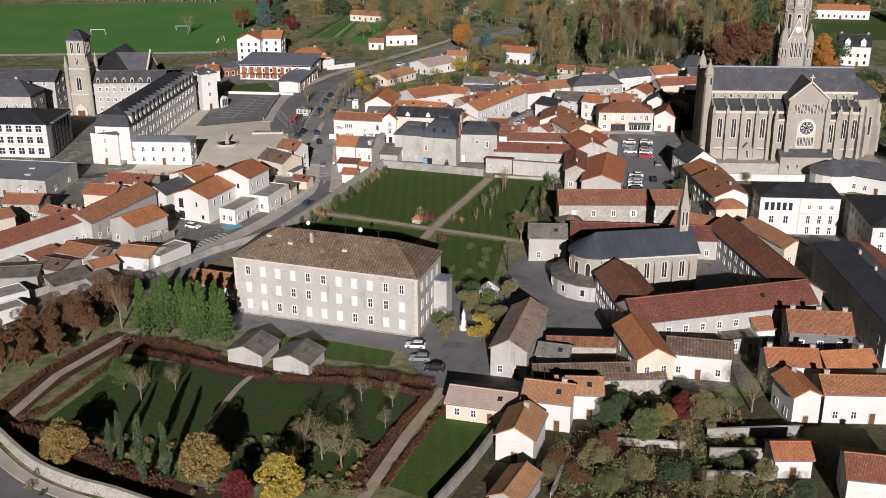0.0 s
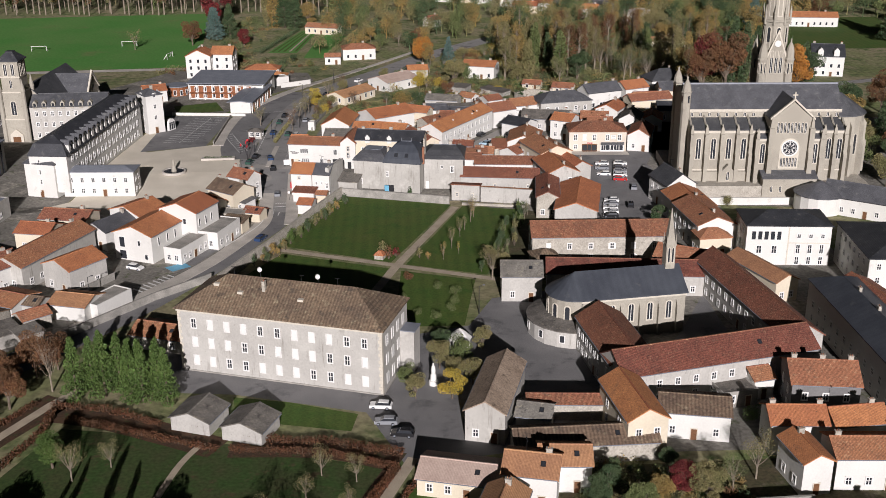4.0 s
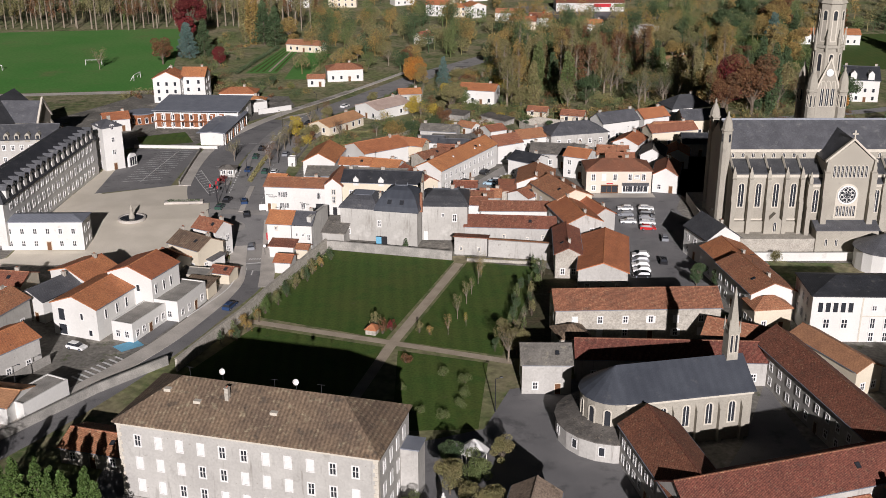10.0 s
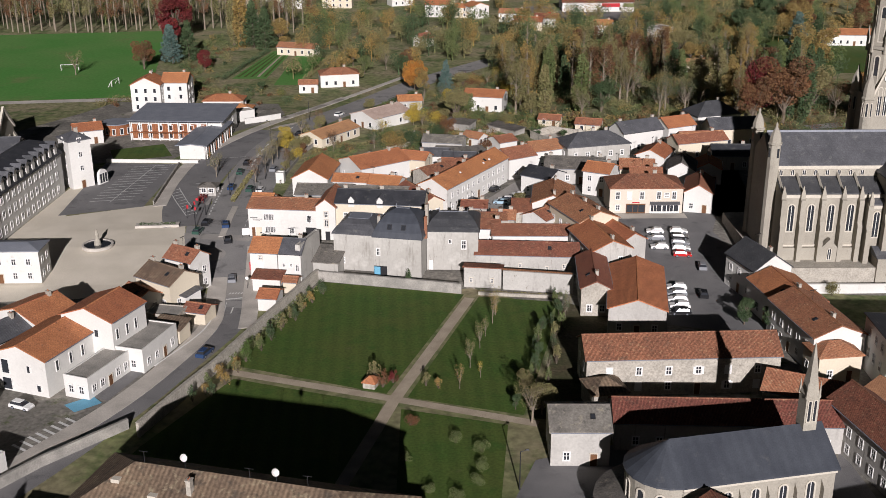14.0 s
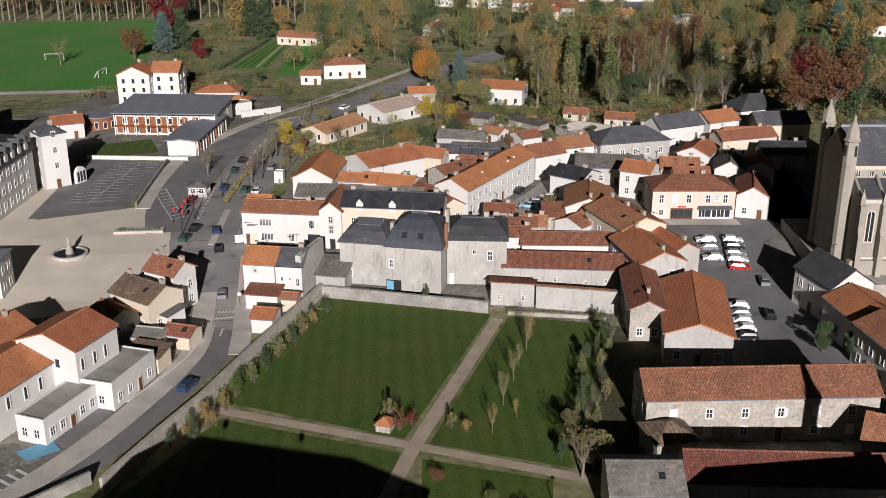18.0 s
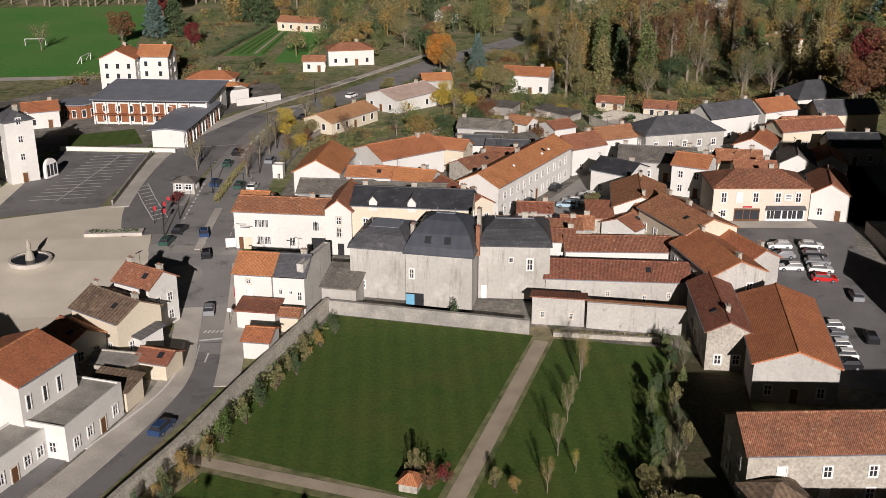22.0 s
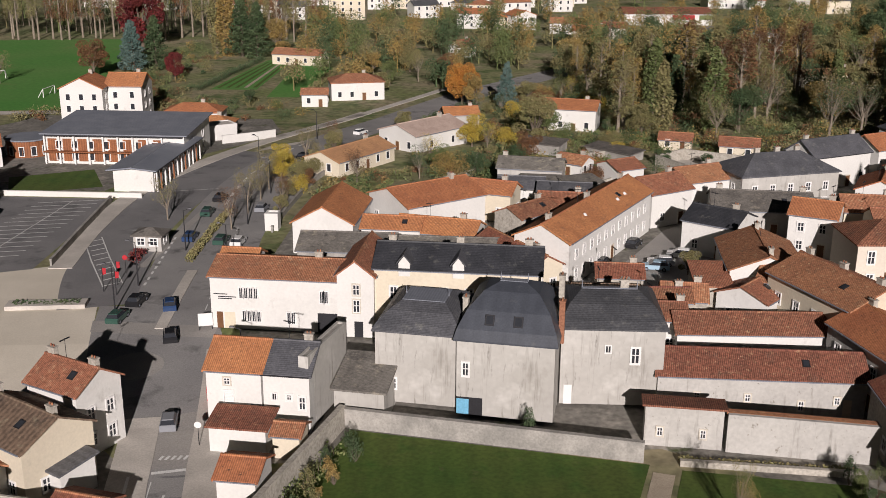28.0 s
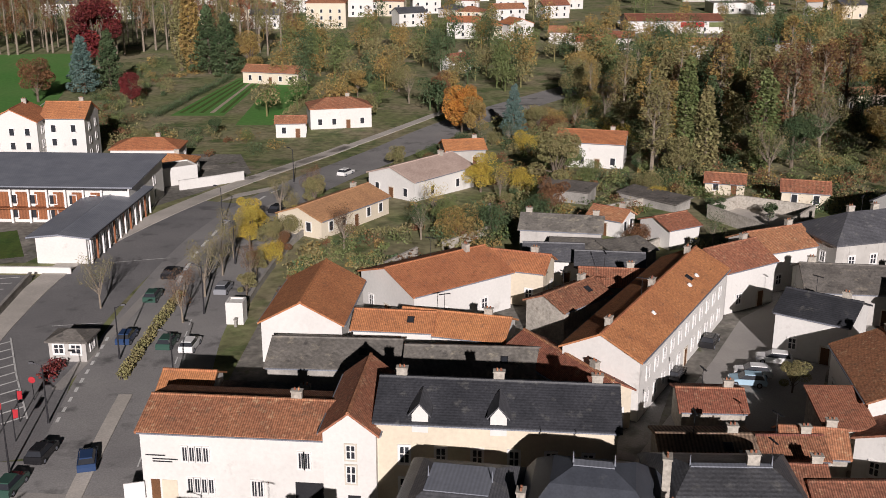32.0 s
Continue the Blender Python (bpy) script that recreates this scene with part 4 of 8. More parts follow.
bm = bmesh.new(); ribbon(bm, [(26.5, 112.9), (33, 111.4), (41, 109.4)], 0.9, 4.15, 4.35); drape(bm)
setting("wall_coping", bm, TILE_X, "dull tiled coping along the gate wall", 0, "wall")
wall_run("wall_verge", smooth([(-26.5, 185), (-24.6, 200), (-21, 219), (-15, 236)]), 0.9, 0.3, CONC, "low grey wall along the service lane")
wall_run("wall_border", [(21, 109.6), (38.5, 106.2)], 0.6, 0.4, RUBBLE, "low rubble border wall beside the lawn")
for k, pts in enumerate(([(19, 205), (30, 208), (36, 214)], [(30, 232), (44, 240)], [(2, 214), (10, 222), (12, 236)], [(-8, 204), (-2, 212)], [(26, -46), (22, -58)], [(30, -41), (46, -43)])):
    wall_run(f"wall_terrace_{k + 1}", pts, 1.3, 0.3, RUBBLE, "low mossy garden terrace wall")

# ---- houses ----
mb = house("main_building", "long grey rendered three-storey building with brown hipped roof", -17.4, 13.8, -18, 41.6, 15.3, 13.3, "hip", 4.6, PALEW, BROWN, rows=3, cols=11, side_cols=4, mix=["shut", "plain", "shut", "shut", "plain"], chimneys=0, category="building", win=(1.0, 1.95), z0=1.6, dz=3.9, door=False, over=0.5)
for z in (0.35, 13.0):
    bm = bmesh.new()
    box(bm, -20.95, 20.95, -7.8, 7.8, z - 0.3, z)
    part("plinth" if z < 1 else "cornice", bm, SURR if z > 1 else CONC, mb)
for sx in (-1, 1):
    for k in range(18):
        bm = bmesh.new()
        wq = 0.75 if k % 2 else 0.5
        box(bm, sx * 20.8 - (wq if sx > 0 else -0.03), sx * 20.8 + (0.03 if sx > 0 else wq), -7.7, -7.0, 0.4 + k * 0.69, 1.04 + k * 0.69)
        part("quoin", bm, SURR, mb)
for x, y in ((-9, -3.4), (3.5, -3.6), (-14.5, -2.2)):
    bm = bmesh.new()
    zz = 13.3 + 4.6 * (7.65 - abs(y)) / 7.65
    box(bm, x - 0.55, x + 0.55, y - 0.6, y + 0.5, zz - 0.35, zz + 0.42)
    sk = part("roof_hatch", bm, SURR, mb)
chimney(mb, -4.5, -2.6, 15.6, 18.4, 0.6, 0.8)
for x, hgt in ((-12, 1.6), (-6.5, 2.2), (2, 1.3), (5.5, 1.9), (9.5, 1.4)):
    bm = bmesh.new()
    limb(bm, (x, 0.3, 17.7), (x, 0.3, 18 + hgt), 0.05, 0.04, 5)
    an = part("antenna_mast", bm, METAL, mb)
    bm = bmesh.new()
    if hgt > 1.7:
        limb(bm, (x, 0.1, 18 + hgt * 0.7), (x, -0.1, 18 + hgt * 0.7 + 0.06), 0.5, 0.2, 12)
        part("dish", bm, FRAMEW, an)
    else:
        box(bm, x - 0.6, x + 0.6, 0.26, 0.34, 17.9 + hgt, 17.96 + hgt)
        part("aerial", bm, METAL, an)
bm = bmesh.new()
box(bm, 20.8, 23.6, 3.0, 6.8, 0, 8.5)
ax = part("stair_annex", bm, PALEW, mb)
bm = bmesh.new()
box(bm, 20.8, 23.8, 2.9, 6.9, 8.5, 8.7)
part("annex_roof", bm, ZINC, ax)
for x, y, yaw in ((-32.5, -8.3, -20), (-23.0, -12.1, -20)):
    house("garden_shed", "small pale grey rendered shed with grey tiled roof", x, y, yaw, 7.6, 7.0, 2.6, "gy", 1.4, PALEW, GREYR, rows=0, side_cols=0, chimneys=0, category="shed", group="sheds by the hedge", door=False)
house("gate_house", "long grey house with tan-brown gabled roof", 20.4, -7.8, -16, 7.0, 20, 6, "gy", 2, GREYW, TANT, side_cols=3, chimneys=0)
house("lean_to", "grey lean-to with mossy tiled roof", 27, -12, -16, 6, 6, 3.2, "gx", 1.2, GREYW, GREYR, rows=0, side_cols=0, chimneys=0, category="shed")
house("covered_passage", "low covered passage with red tiled roof", 34, -8.5, -4, 16, 4, 3.2, "gx", 0.9, RUBBLE, OLDT_X, rows=0, side_cols=0, chimneys=0, category="shed")
house("long_outbuilding", "long low outbuilding with brown tiled roof", 34.1, -21.3, 2, 24, 7, 3.5, "gx", 1.5, RUBBLE, BROWN, rows=0, side_cols=0, chimneys=0)
house("pink_roof_house", "low house with pale pink tiled roof", 13, -30.5, -15, 13, 8, 3.2, "gx", 1.4, CREAM, PINKR, cols=4, side_cols=0, chimneys=0, rows=1)
house("orange_roof_house", "white house with new ochre tiled roof", 24, -32.8, -14, 8.5, 8, 5.5, "gx", 1.8, WHITE, OCHRE)
house("orange_gable_house", "white gabled house with ochre tiled roof", 18.3, -43, -18, 6.4, 9, 5, "gy", 1.8, WHITE, OCHRE)
house("orange_annex", "white annex with ochre tiled roof", 29.5, -29.6, -4, 8.2, 7, 5, "gx", 1.6, WHITE, OCHRE, chimneys=0)
house("tan_roof_house", "small house with tan tiled roof", 16.4, -58, -26, 5, 9, 3, "gy", 1.2, RUBBLE, OCHRE, rows=0, chimneys=0)
house("grey_gable_house", "dark grey house with red tiled roof", 79, -8, -8, 11.8, 10, 7, "gx", 2.4, DARKW, TILE_X, chimneys=3)
house("red_roof_house", "white house with orange-red tiled roof", 70.0, -20.6, -4, 9.4, 7, 5.8, "gx", 1.8, WHITE, NEWT_X, chimneys=2)
house("red_roof_house", "narrow white house with red tiled roof", 68.0, -31.6, 8, 5, 8.5, 6.0, "gy", 1.3, WHITE, NEWT_X, side_cols=2)
house("red_roof_house", "wide white house with red tiled roof", 79.2, -31.0, -3, 14, 8, 5.8, "gx", 1.6, WHITE, TILE_X, chimneys=2)
house("red_roof_house", "low white house with orange roof behind", 80.2, -20.8, 6, 9.5, 6.5, 5.5, "gx", 1.8, WHITE, NEWT_X, cols=2, side_cols=0, chimneys=1)
house("red_roof_house", "white house with weathered red tiled roof", 73, -58, -12, 11, 9, 6, "gx", 1.8, WHITE, TILE_X)
house("garden_house", "tiny white garden house with red roof", 61.6, -49, 0, 6, 6, 3.5, "gx", 1.4, WHITE, NEWT_X, rows=1, chimneys=0)
house("small_annex", "small white annex with red tiled roof", 69.6, -1.8, 12, 4, 6, 4, "gx", 1.2, WHITE, TILE_X, chimneys=0, rows=1)
house("convent_annex", "rendered annex with red gabled roof", 43.4, -15.7, 8, 7, 15, 7, "gy", 2, CREAM, NEWT_X, chimneys=0)
house("old_annex", "low annex with weathered tile roof", 54.5, -14.4, -12, 12, 8, 5, "gx", 1.5, WHITE, BROWN, chimneys=0)
house("flat_annex", "small grey flat-roofed annex by the cloister", 64.5, -5, 12, 7, 5, 3, "flat", 0, CONC, GREYR, rows=1, chimneys=0)
house("cloister_wing", "pale cloister wing with long red tiled roof", 61.5, 1.5, 14, 40, 10, 7, "gx", 3, PALEW, OLDT_X, cols=10, chimneys=0, category="building", group="cloister wings", side_cols=0)
house("cloister_wing", "cloister wing with red roof by the chapel apse", 44.9, 8.2, -82, 21.5, 9.2, 7, "gx", 2.8, PALEW, OLDT_X, cols=8, chimneys=0, category="building", group="cloister wings")
house("cloister_wing", "cloister wing with red roof on the inner court", 78, 27.5, -81, 42, 8, 7, "gx", 2.6, PALEW, OLDT_X, cols=12, chimneys=0, category="building", group="cloister wings")
house("cloister_wing", "cloister wing with dark red roof behind the chapel", 55, 48.3, -6, 36, 8, 4.9, "gx", 2.2, PALEW, OLDT_X, cols=9, chimneys=0, category="building", group="cloister wings")
house("grey_roof_house", "small pale house with grey-brown roof", 30.8, 46.4, -4, 9, 9, 6, "gx", 2, PALEW, GREYR, chimneys=0)
house("garage_shed", "small shed with hipped tile roof by the barn", 38, 61, 10, 6, 6, 3.5, "hip", 1.5, RUBBLE, BROWN, rows=0, side_cols=0, chimneys=0, category="shed")
wbk = house("white_block", "big white three-storey block with dark slate roof", 97, 66, -5, 20, 12, 10, "hip", 2.0, WHITE, SLATED, cols=0, rows=0, side_cols=0, chimneys=0, category="building")
for i in range(5):
    put_window(wbk, "f", -8.3 + 1.5 * i, 6.5, 6.0, 0.95, 2.1, "far")
for u in (-6.8, -3.2):
    put_window(wbk, "f", u, 3.0, 6.0, 1.2, 2.0)
for u in (2.4, 5.2, 8.0):
    put_window(wbk, "f", u, 6.9, 6.0, 0.9, 1.1)
    put_window(wbk, "f", u, 3.0, 6.0, 0.95, 2.3)
    put_window(wbk, "f", u, 0.2, 6.0, 0.95, 2.0)
bm = bmesh.new(); box(bm, -0.15, 0.15, -6.06, -5.9, 0, 9.6)
part("corner_strip", bm, SURR, wbk)
bm = bmesh.new(); box(bm, 0.2, 10, -6.08, -5.95, 5.6, 5.8)
part("string_course", bm, SURR, wbk)
bm = bmesh.new(); box(bm, -5.2, -3.6, -2.6, -1.4, 11.0, 11.35)
part("rooflight", bm, PALEW, wbk)
for v in (-3, 0, 3):
    for z in (3.0, 6.6):
        put_window(wbk, "l", v, z, 10.0, 0.95, 1.8)
house("slate_block", "long pale block with blue-grey slate roof", 95.5, 8, -90, 44, 10, 9, "hip", 2.5, WHITE, SLATEB, cols=12, chimneys=3, category="building")
house("slate_block", "tall pale wing with dark slate roof", 114.8, 49.5, -5, 14, 24, 10, "hip", 2.0, WHITE, SLATED, cols=4, side_cols=6, rows=3, dz=3.2, chimneys=0, category="building", door=False)
house("wine_roof_house", "low wing with dull wine-red roof", 103, 20, -80, 26, 9, 7, "gx", 2, PALEW, TILE_X, cols=6, chimneys=1)
house("stone_annex", "stone annex with weathered ochre tile roof", 86, 47, -70, 18, 6, 5, "gx", 1.4, CREAM, OCHRE, cols=4, chimneys=0)
house("slate_house", "pale house with dark slate roof by the square", 80, 108, -77, 11, 8.7, 7, "gx", 3, WHITE, SLATE, rows=2)
house("red_roof_house", "house with red tiled roof and rooflights", 81, 94, -84, 14, 10, 6, "gx", 2, WHITE, NEWT_X)
house("red_roof_house", "long white house with dull red roof", 81, 79, -84, 18, 9.8, 7, "gx", 2, WHITE, TILE_X)
house("turret_house", "small rounded house with red tiled roof", 80.5, 69, 5, 8, 6, 5, "hip", 1.6, CREAM, TILE_X, rows=1, chimneys=0)
house("red_roof_house", "low house with broad red roof behind the barn", 71, 55, -30, 14, 8, 5, "gx", 2, RUBBLE, TILE_X, chimneys=0)
house("stone_barn", "long stone barn with red tiled roof", 52.2, 68, -1, 33.5, 9, 7, "gx", 2.5, RUBBLE, OLDT_X, cols=6, chimneys=0, category="building", mix=["open", "plain", "plain", "shut"])
house("red_roof_house", "old house with red tiled roof by the garden", 44.6, 106, -97, 18, 6, 6, "gx", 1.5, RUBBLE, TILE_X)
house("gabled_barn", "stone barn with bright red gabled roof", 52, 98.6, -12, 11, 23, 5.5, "gy", 2, PALEW, REDT_X, chimneys=0, side_cols=0)
house("red_roof_house", "old house with patched red roof", 49, 122, -80, 15, 9, 7.5, "gx", 2, PALEW, NEWT_X, chimneys=2)
house("red_roof_house", "tall old house with dormer and red roof", 48, 137, -72, 15, 10, 9, "gx", 2, CREAM, TILE_X, chimneys=3)
house("red_roof_house", "broad old house with mottled red roof", 43.5, 153, -100, 14, 10, 7.8, "gx", 2, WHITE, TILE_X, chimneys=2)
house("red_roof_house", "small outbuilding with dull red roof", 30, 142.5, -12, 5.5, 5, 6.2, "gx", 1.4, RUBBLE, TILE_X, chimneys=1, rows=1)
house("red_roof_house", "small outbuilding with red gabled roof", 38.8, 142.5, 45, 5, 7, 6.2, "gx", 1.4, WHITE, TILE_X, chimneys=0, rows=1)
lb1 = house("long_barn", "long low barn with red tiled roof", 33, 123, -8, 22.5, 7, 4.8, "gx", 1.8, PALEW, OLDT_X, chimneys=0, rows=0, side_cols=0)
house("long_barn", "long white barn with red roof behind", 37.4, 133.2, -5, 22, 6.2, 5.5, "gx", 1.5, WHITE, OLDT_X, chimneys=0, rows=1, cols=4, win=(0.9, 1.2), z0=1.6)
gl = house("gate_lodge", "stone gate lodge with narrow tiled roof", 22.5, 114.6, 168, 8, 3.0, 4.2, "shed", 0.5, PALEW, OLDT_X, chimneys=0, rows=0, side_cols=0, door=False)
for u in (-2.4, 2.0):
    put_window(gl, "b", u, 1.2, 1.5, 0.6, 1.0, "stone")
pv1 = house("slate_pavilion", "grey rendered pavilion with slate hipped roof", -3.6, 129, -15, 9.3, 12, 9.4, "cap", 2.3, GREYW, SLATE, rows=0, side_cols=0, chimneys=0, category="building", group="slate pavilions", door=False)
pv2 = house("slate_pavilion", "taller grey pavilion with steep slate roof", 5.8, 125.5, -15, 10.6, 12, 9.5, "dome", 5.0, GREYW, SLATEB, rows=0, side_cols=0, chimneys=0, category="building", group="slate pavilions", door=False)
pv3 = house("slate_pavilion", "grey pavilion with flat-topped slate roof", 17, 128, -6, 11.3, 12, 9.9, "bell", 2.6, GREYW, SLATE, rows=0, side_cols=0, chimneys=1, category="building", group="slate pavilions", door=False)
house("low_link", "low grey lean-to with mossy tiles by the pavilions", -10.6, 123.2, -15, 5.6, 6.4, 4.0, "shed", 1.6, GREYW, GREYR, rows=0, side_cols=0, chimneys=0)
sh1 = house("street_house", "white street house with bright red roof", -23.8, 123.4, -11.6, 6, 8, 7, "gx", 2, WHITE, NEWT_X, rows=0, side_cols=0, chimneys=0)
sh2 = house("street_house", "white street house with dark slate roof", -18.2, 122.3, -11.6, 5, 8, 7, "gx", 2, WHITE, SLATE, rows=0, side_cols=0, chimneys=1)
house("party_wall", "tall bare grey gable wall beside the street house", -15.3, 123.5, 69, 10.4, 1.1, 8.6, "flat", 0, GREYW, CONC, rows=0, side_cols=0, chimneys=0, category="wall", door=False)
house("wayside_shed", "tiny shed with red tiled roof", -22.2, 106.6, -12, 3.8, 5, 2.8, "gx", 1, WHITE, NEWT_X, rows=0, chimneys=0, category="shed")
house("wayside_shed", "low shed with red roof behind the lean-to", -18.4, 114.4, -12, 2.8, 3.2, 2.7, "gx", 0.6, CREAM, TILE_X, rows=0, side_cols=0, chimneys=0, category="shed", door=False)
house("wayside_shed", "lean-to with dull red roof", -23.4, 115.8, -12, 6, 3.5, 3.0, "shed", 0.6, WHITE, OLDT_X, rows=0, chimneys=0, category="shed", door=False)
rw1 = house("white_row_house", "long white two-storey house with red roof", -21.6, 147.2, -10, 16.4, 9, 9.0, "gx", 1.3, WHITE, TILE_X, rows=0, side_cols=0, chimneys=1)
rw2 = house("white_row_house", "white gabled bay with red tiled roof", -11, 146, -10, 4.6, 12, 10.2, "gy", 1.8, WHITE, TILE_X, rows=0, side_cols=0, chimneys=0)
cr = house("cream_row_house", "cream house with dark slate roof and dormers", 1.2, 143.2, -10, 20.5, 9, 11.0, "gx", 2.0, CREAM, SLATED, cols=6, chimneys=3, dz=3.1, z0=2.0, win=(0.9, 1.7))
for x in (-6.5, 0.2):
    bm = bmesh.new()
    prism(bm, [(x - 0.7, 8.2), (x + 0.7, 8.2), (x + 0.7, 9.9), (x, 10.8), (x - 0.7, 9.9)], -4.62, -2.0, "y")
    dm = part("dormer", bm, WHITE, cr)
    bm = bmesh.new()
    prism(bm, [(x - 1.0, 9.8), (x, 10.95), (x + 1.0, 9.8), (x + 0.95, 10.0), (x, 11.1), (x - 0.95, 10.0)], -5.0, -1.6, "y")
    part("dormer_roof", bm, SLATE, dm)
CL = "old roofs by the pavilions"
house("yard_house", "old house with tan corrugated roof", 19.6, 141.5, -6, 8.2, 6.5, 6.9, "gx", 1.0, RUBBLE, TANX, rows=1, side_cols=0, chimneys=1, group=CL, door=False)
house("yard_house", "old house with red roof and white wall", 24.8, 136.6, -9, 7.1, 6, 6.2, "gx", 1.2, WHITE, OLDT_X, rows=1, cols=2, side_cols=0, chimneys=2, group=CL, door=False)
house("yard_house", "low house with dull red ridged roof", 27.2, 142.0, -4.5, 6.4, 5, 6.2, "gx", 1.0, RUBBLE, OLDT_X, rows=0, side_cols=0, chimneys=1, group=CL, door=False)
house("yard_house", "small house with red lean-to roof", 34.9, 147.5, -6, 4.4, 6.5, 6.4, "shed", 1.2, RUBBLE, TILE_X, rows=0, side_cols=0, chimneys=0, group=CL, door=False)
house("yard_house", "low shed with brown tile roof by the square", 24.0, 153.5, -8, 6.2, 6, 5.6, "gx", 1.0, RUBBLE, TILE_X, rows=0, side_cols=0, chimneys=1, group=CL, door=False)
house("yard_house", "patched red roof between the old houses", 44.5, 145.5, -30, 6, 8, 7.4, "gx", 1.4, CREAM, TILE_X, rows=1, side_cols=0, chimneys=1, group=CL, door=False)
house("yard_house", "long red roof slope along the square", 53.5, 131, -72, 20, 6, 7.0, "gx", 1.6, PALEW, NEWT_X, rows=1, cols=5, side_cols=0, chimneys=2, group=CL, door=False)
house("garden_cabin", "small grey shed with tin roof in the gardens", 27.9, 203, 18, 6.5, 5, 5.6, "shed", 0.5, CONC, GREYR, rows=0, chimneys=0, side_cols=0, category="shed", door=False)
house("garden_cabin", "grey shed with flat tin roof in the gardens", 20.5, 204, -11, 7, 5, 5.4, "shed", 0.6, CONC, GREYR, rows=0, chimneys=0, side_cols=0, category="shed", door=False)
house("garden_cabin", "brown-roofed shed behind the terrace", 22, 188, -11, 8, 7, 6.4, "gx", 1.2, RUBBLE, TILE_X, rows=0, chimneys=1, side_cols=0, category="shed", door=False)
house("garden_cabin", "dull red roofed shed behind the terrace", 15, 181, 40, 9, 6, 6.6, "gx", 1.3, RUBBLE, OLDT_X, rows=0, chimneys=1, side_cols=0, category="shed", door=False)
house("garden_cabin", "dark slate shed behind the terrace", 23.5, 195.5, -12, 9, 6, 6.2, "gx", 1.2, WHITE, SLATE, rows=0, chimneys=0, side_cols=0, category="shed", door=False)
house("garden_cabin", "white shed with red roof below the gardens", 37.9, 216, 25, 6, 7, 5.4, "gx", 1.2, WHITE, TILE_X, rows=0, chimneys=0, side_cols=0, category="shed", door=False)
house("garden_cabin", "low grey shed by the bright hedge", 41.5, 238, -50, 12, 4.5, 3.6, "shed", 0.4, CONC, GREYR, rows=0, chimneys=0, side_cols=0, category="shed", door=False)
house("orange_roof_house", "low wing with orange roof", -6.7, 174.7, -11, 9, 6, 6.5, "gx", 1.2, WHITE, NEWT_X, rows=1, cols=1, side_cols=0, chimneys=0, door=False)
house("orange_roof_house", "low house with red roof by the lane", 70, 168, -8, 8, 7, 8.2, "gx", 1.6, CREAM, TILE_X, rows=1, side_cols=0, chimneys=1, door=False)
house("grey_roof_house", "low lean-to with grey roof by the lane", 66, 180, -12, 9, 8, 6.6, "gx", 1.4, PALEW, GREYR, rows=0, side_cols=0, chimneys=1, door=False)
house("orange_roof_barn", "white barn with bright orange gabled roof", -16.3, 180.5, -10, 9.4, 15, 7.2, "gy", 2.5, WHITE, NEWT_X, chimneys=0)
house("orange_roof_barn", "white house with large orange roof", -0.8, 190, -58, 12, 15.5, 7.2, "gy", 2, WHITE, NEWT_X)
house("orange_roof_house", "small house with orange roof", 9.8, 193.5, -24, 10, 6, 7, "gx", 1.5, CREAM, NEWT_X)
house("orange_roof_house", "low house with orange roof", 0.4, 174, -20, 12.5, 7, 6, "gx", 1.5, WHITE, NEWT_X)
house("orange_roof_house", "long house with dull orange roof", 10.6, 160, -64.4, 15, 5.4, 6.5, "gx", 1.5, CREAM, TILE_X, rows=1)
house("grey_workshop", "grey workshop with fibre-cement roof", -13.4, 168.5, -8, 14, 9, 5.5, "gx", 1.5, CONC, GREYR, chimneys=0, rows=0)
house("grey_workshop", "long grey shed with fibre-cement roof", 1.4, 163.8, -8, 14.5, 8, 6, "gx", 1.5, CONC, GREYR, chimneys=0, rows=0)
house("corner_house", "small house with orange roof behind the row house", -28.2, 159.5, -10, 5.0, 5.6, 6.4, "gx", 1.3, WHITE, NEWT_X, rows=0, side_cols=0, chimneys=0, door=False)
house("grey_workshop", "low grey shed behind the row house", -20, 157, -10, 11, 6, 5, "shed", 0.6, CONC, GREYR, chimneys=1, rows=0)
house("slate_shed", "dark slate shed between the houses", 16.5, 200, -10, 8, 6, 6, "gx", 1.4, WHITE, SLATE, chimneys=0, rows=1)
tr = house("terrace_house", "long white terrace with weathered orange-red roof", 22.9, 171.6, 56.4, 33, 8.5, 9.0, "gx", 2.1, WHITE, NEWT_X, cols=11, rows=2, side_cols=0, chimneys=3, win=(0.85, 1.4))
for u, v, z in ((9.0, -2.4, 1.05), (5.5, -2.6, 0.95), (-6.0, -2.0, 1.2)):
    bm = bmesh.new()
    cone(bm, 0.42, 0.1, 9.0 - gh(22.9, 171.6) + z, 9.0 - gh(22.9, 171.6) + z + 0.35, 10, u, v)
    part("dish", bm, FRAMEW, tr)
house("terrace_house", "white house with red roof", 38.3, 190, 28, 9, 8, 8, "gx", 2, WHITE, TILE_X)
house("terrace_house", "white house with brown roof up the lane", 47, 197, 20, 9, 8, 8, "gx", 1.8, WHITE, TILE_X)
house("slate_house", "white house with slate roof", 43.8, 172.5, -40, 8.4, 8.4, 7.4, "gx", 1.6, WHITE, SLATED)
house("grey_roof_house", "low house with broad grey roof", 54.4, 184.3, -12, 16, 10, 6.4, "gx", 2, PALEW, GREYR, chimneys=2)
house("red_roof_house", "house with red roof behind the shop", 59, 172, -30, 7, 8, 8.6, "gx", 1.6, WHITE, NEWT_X)
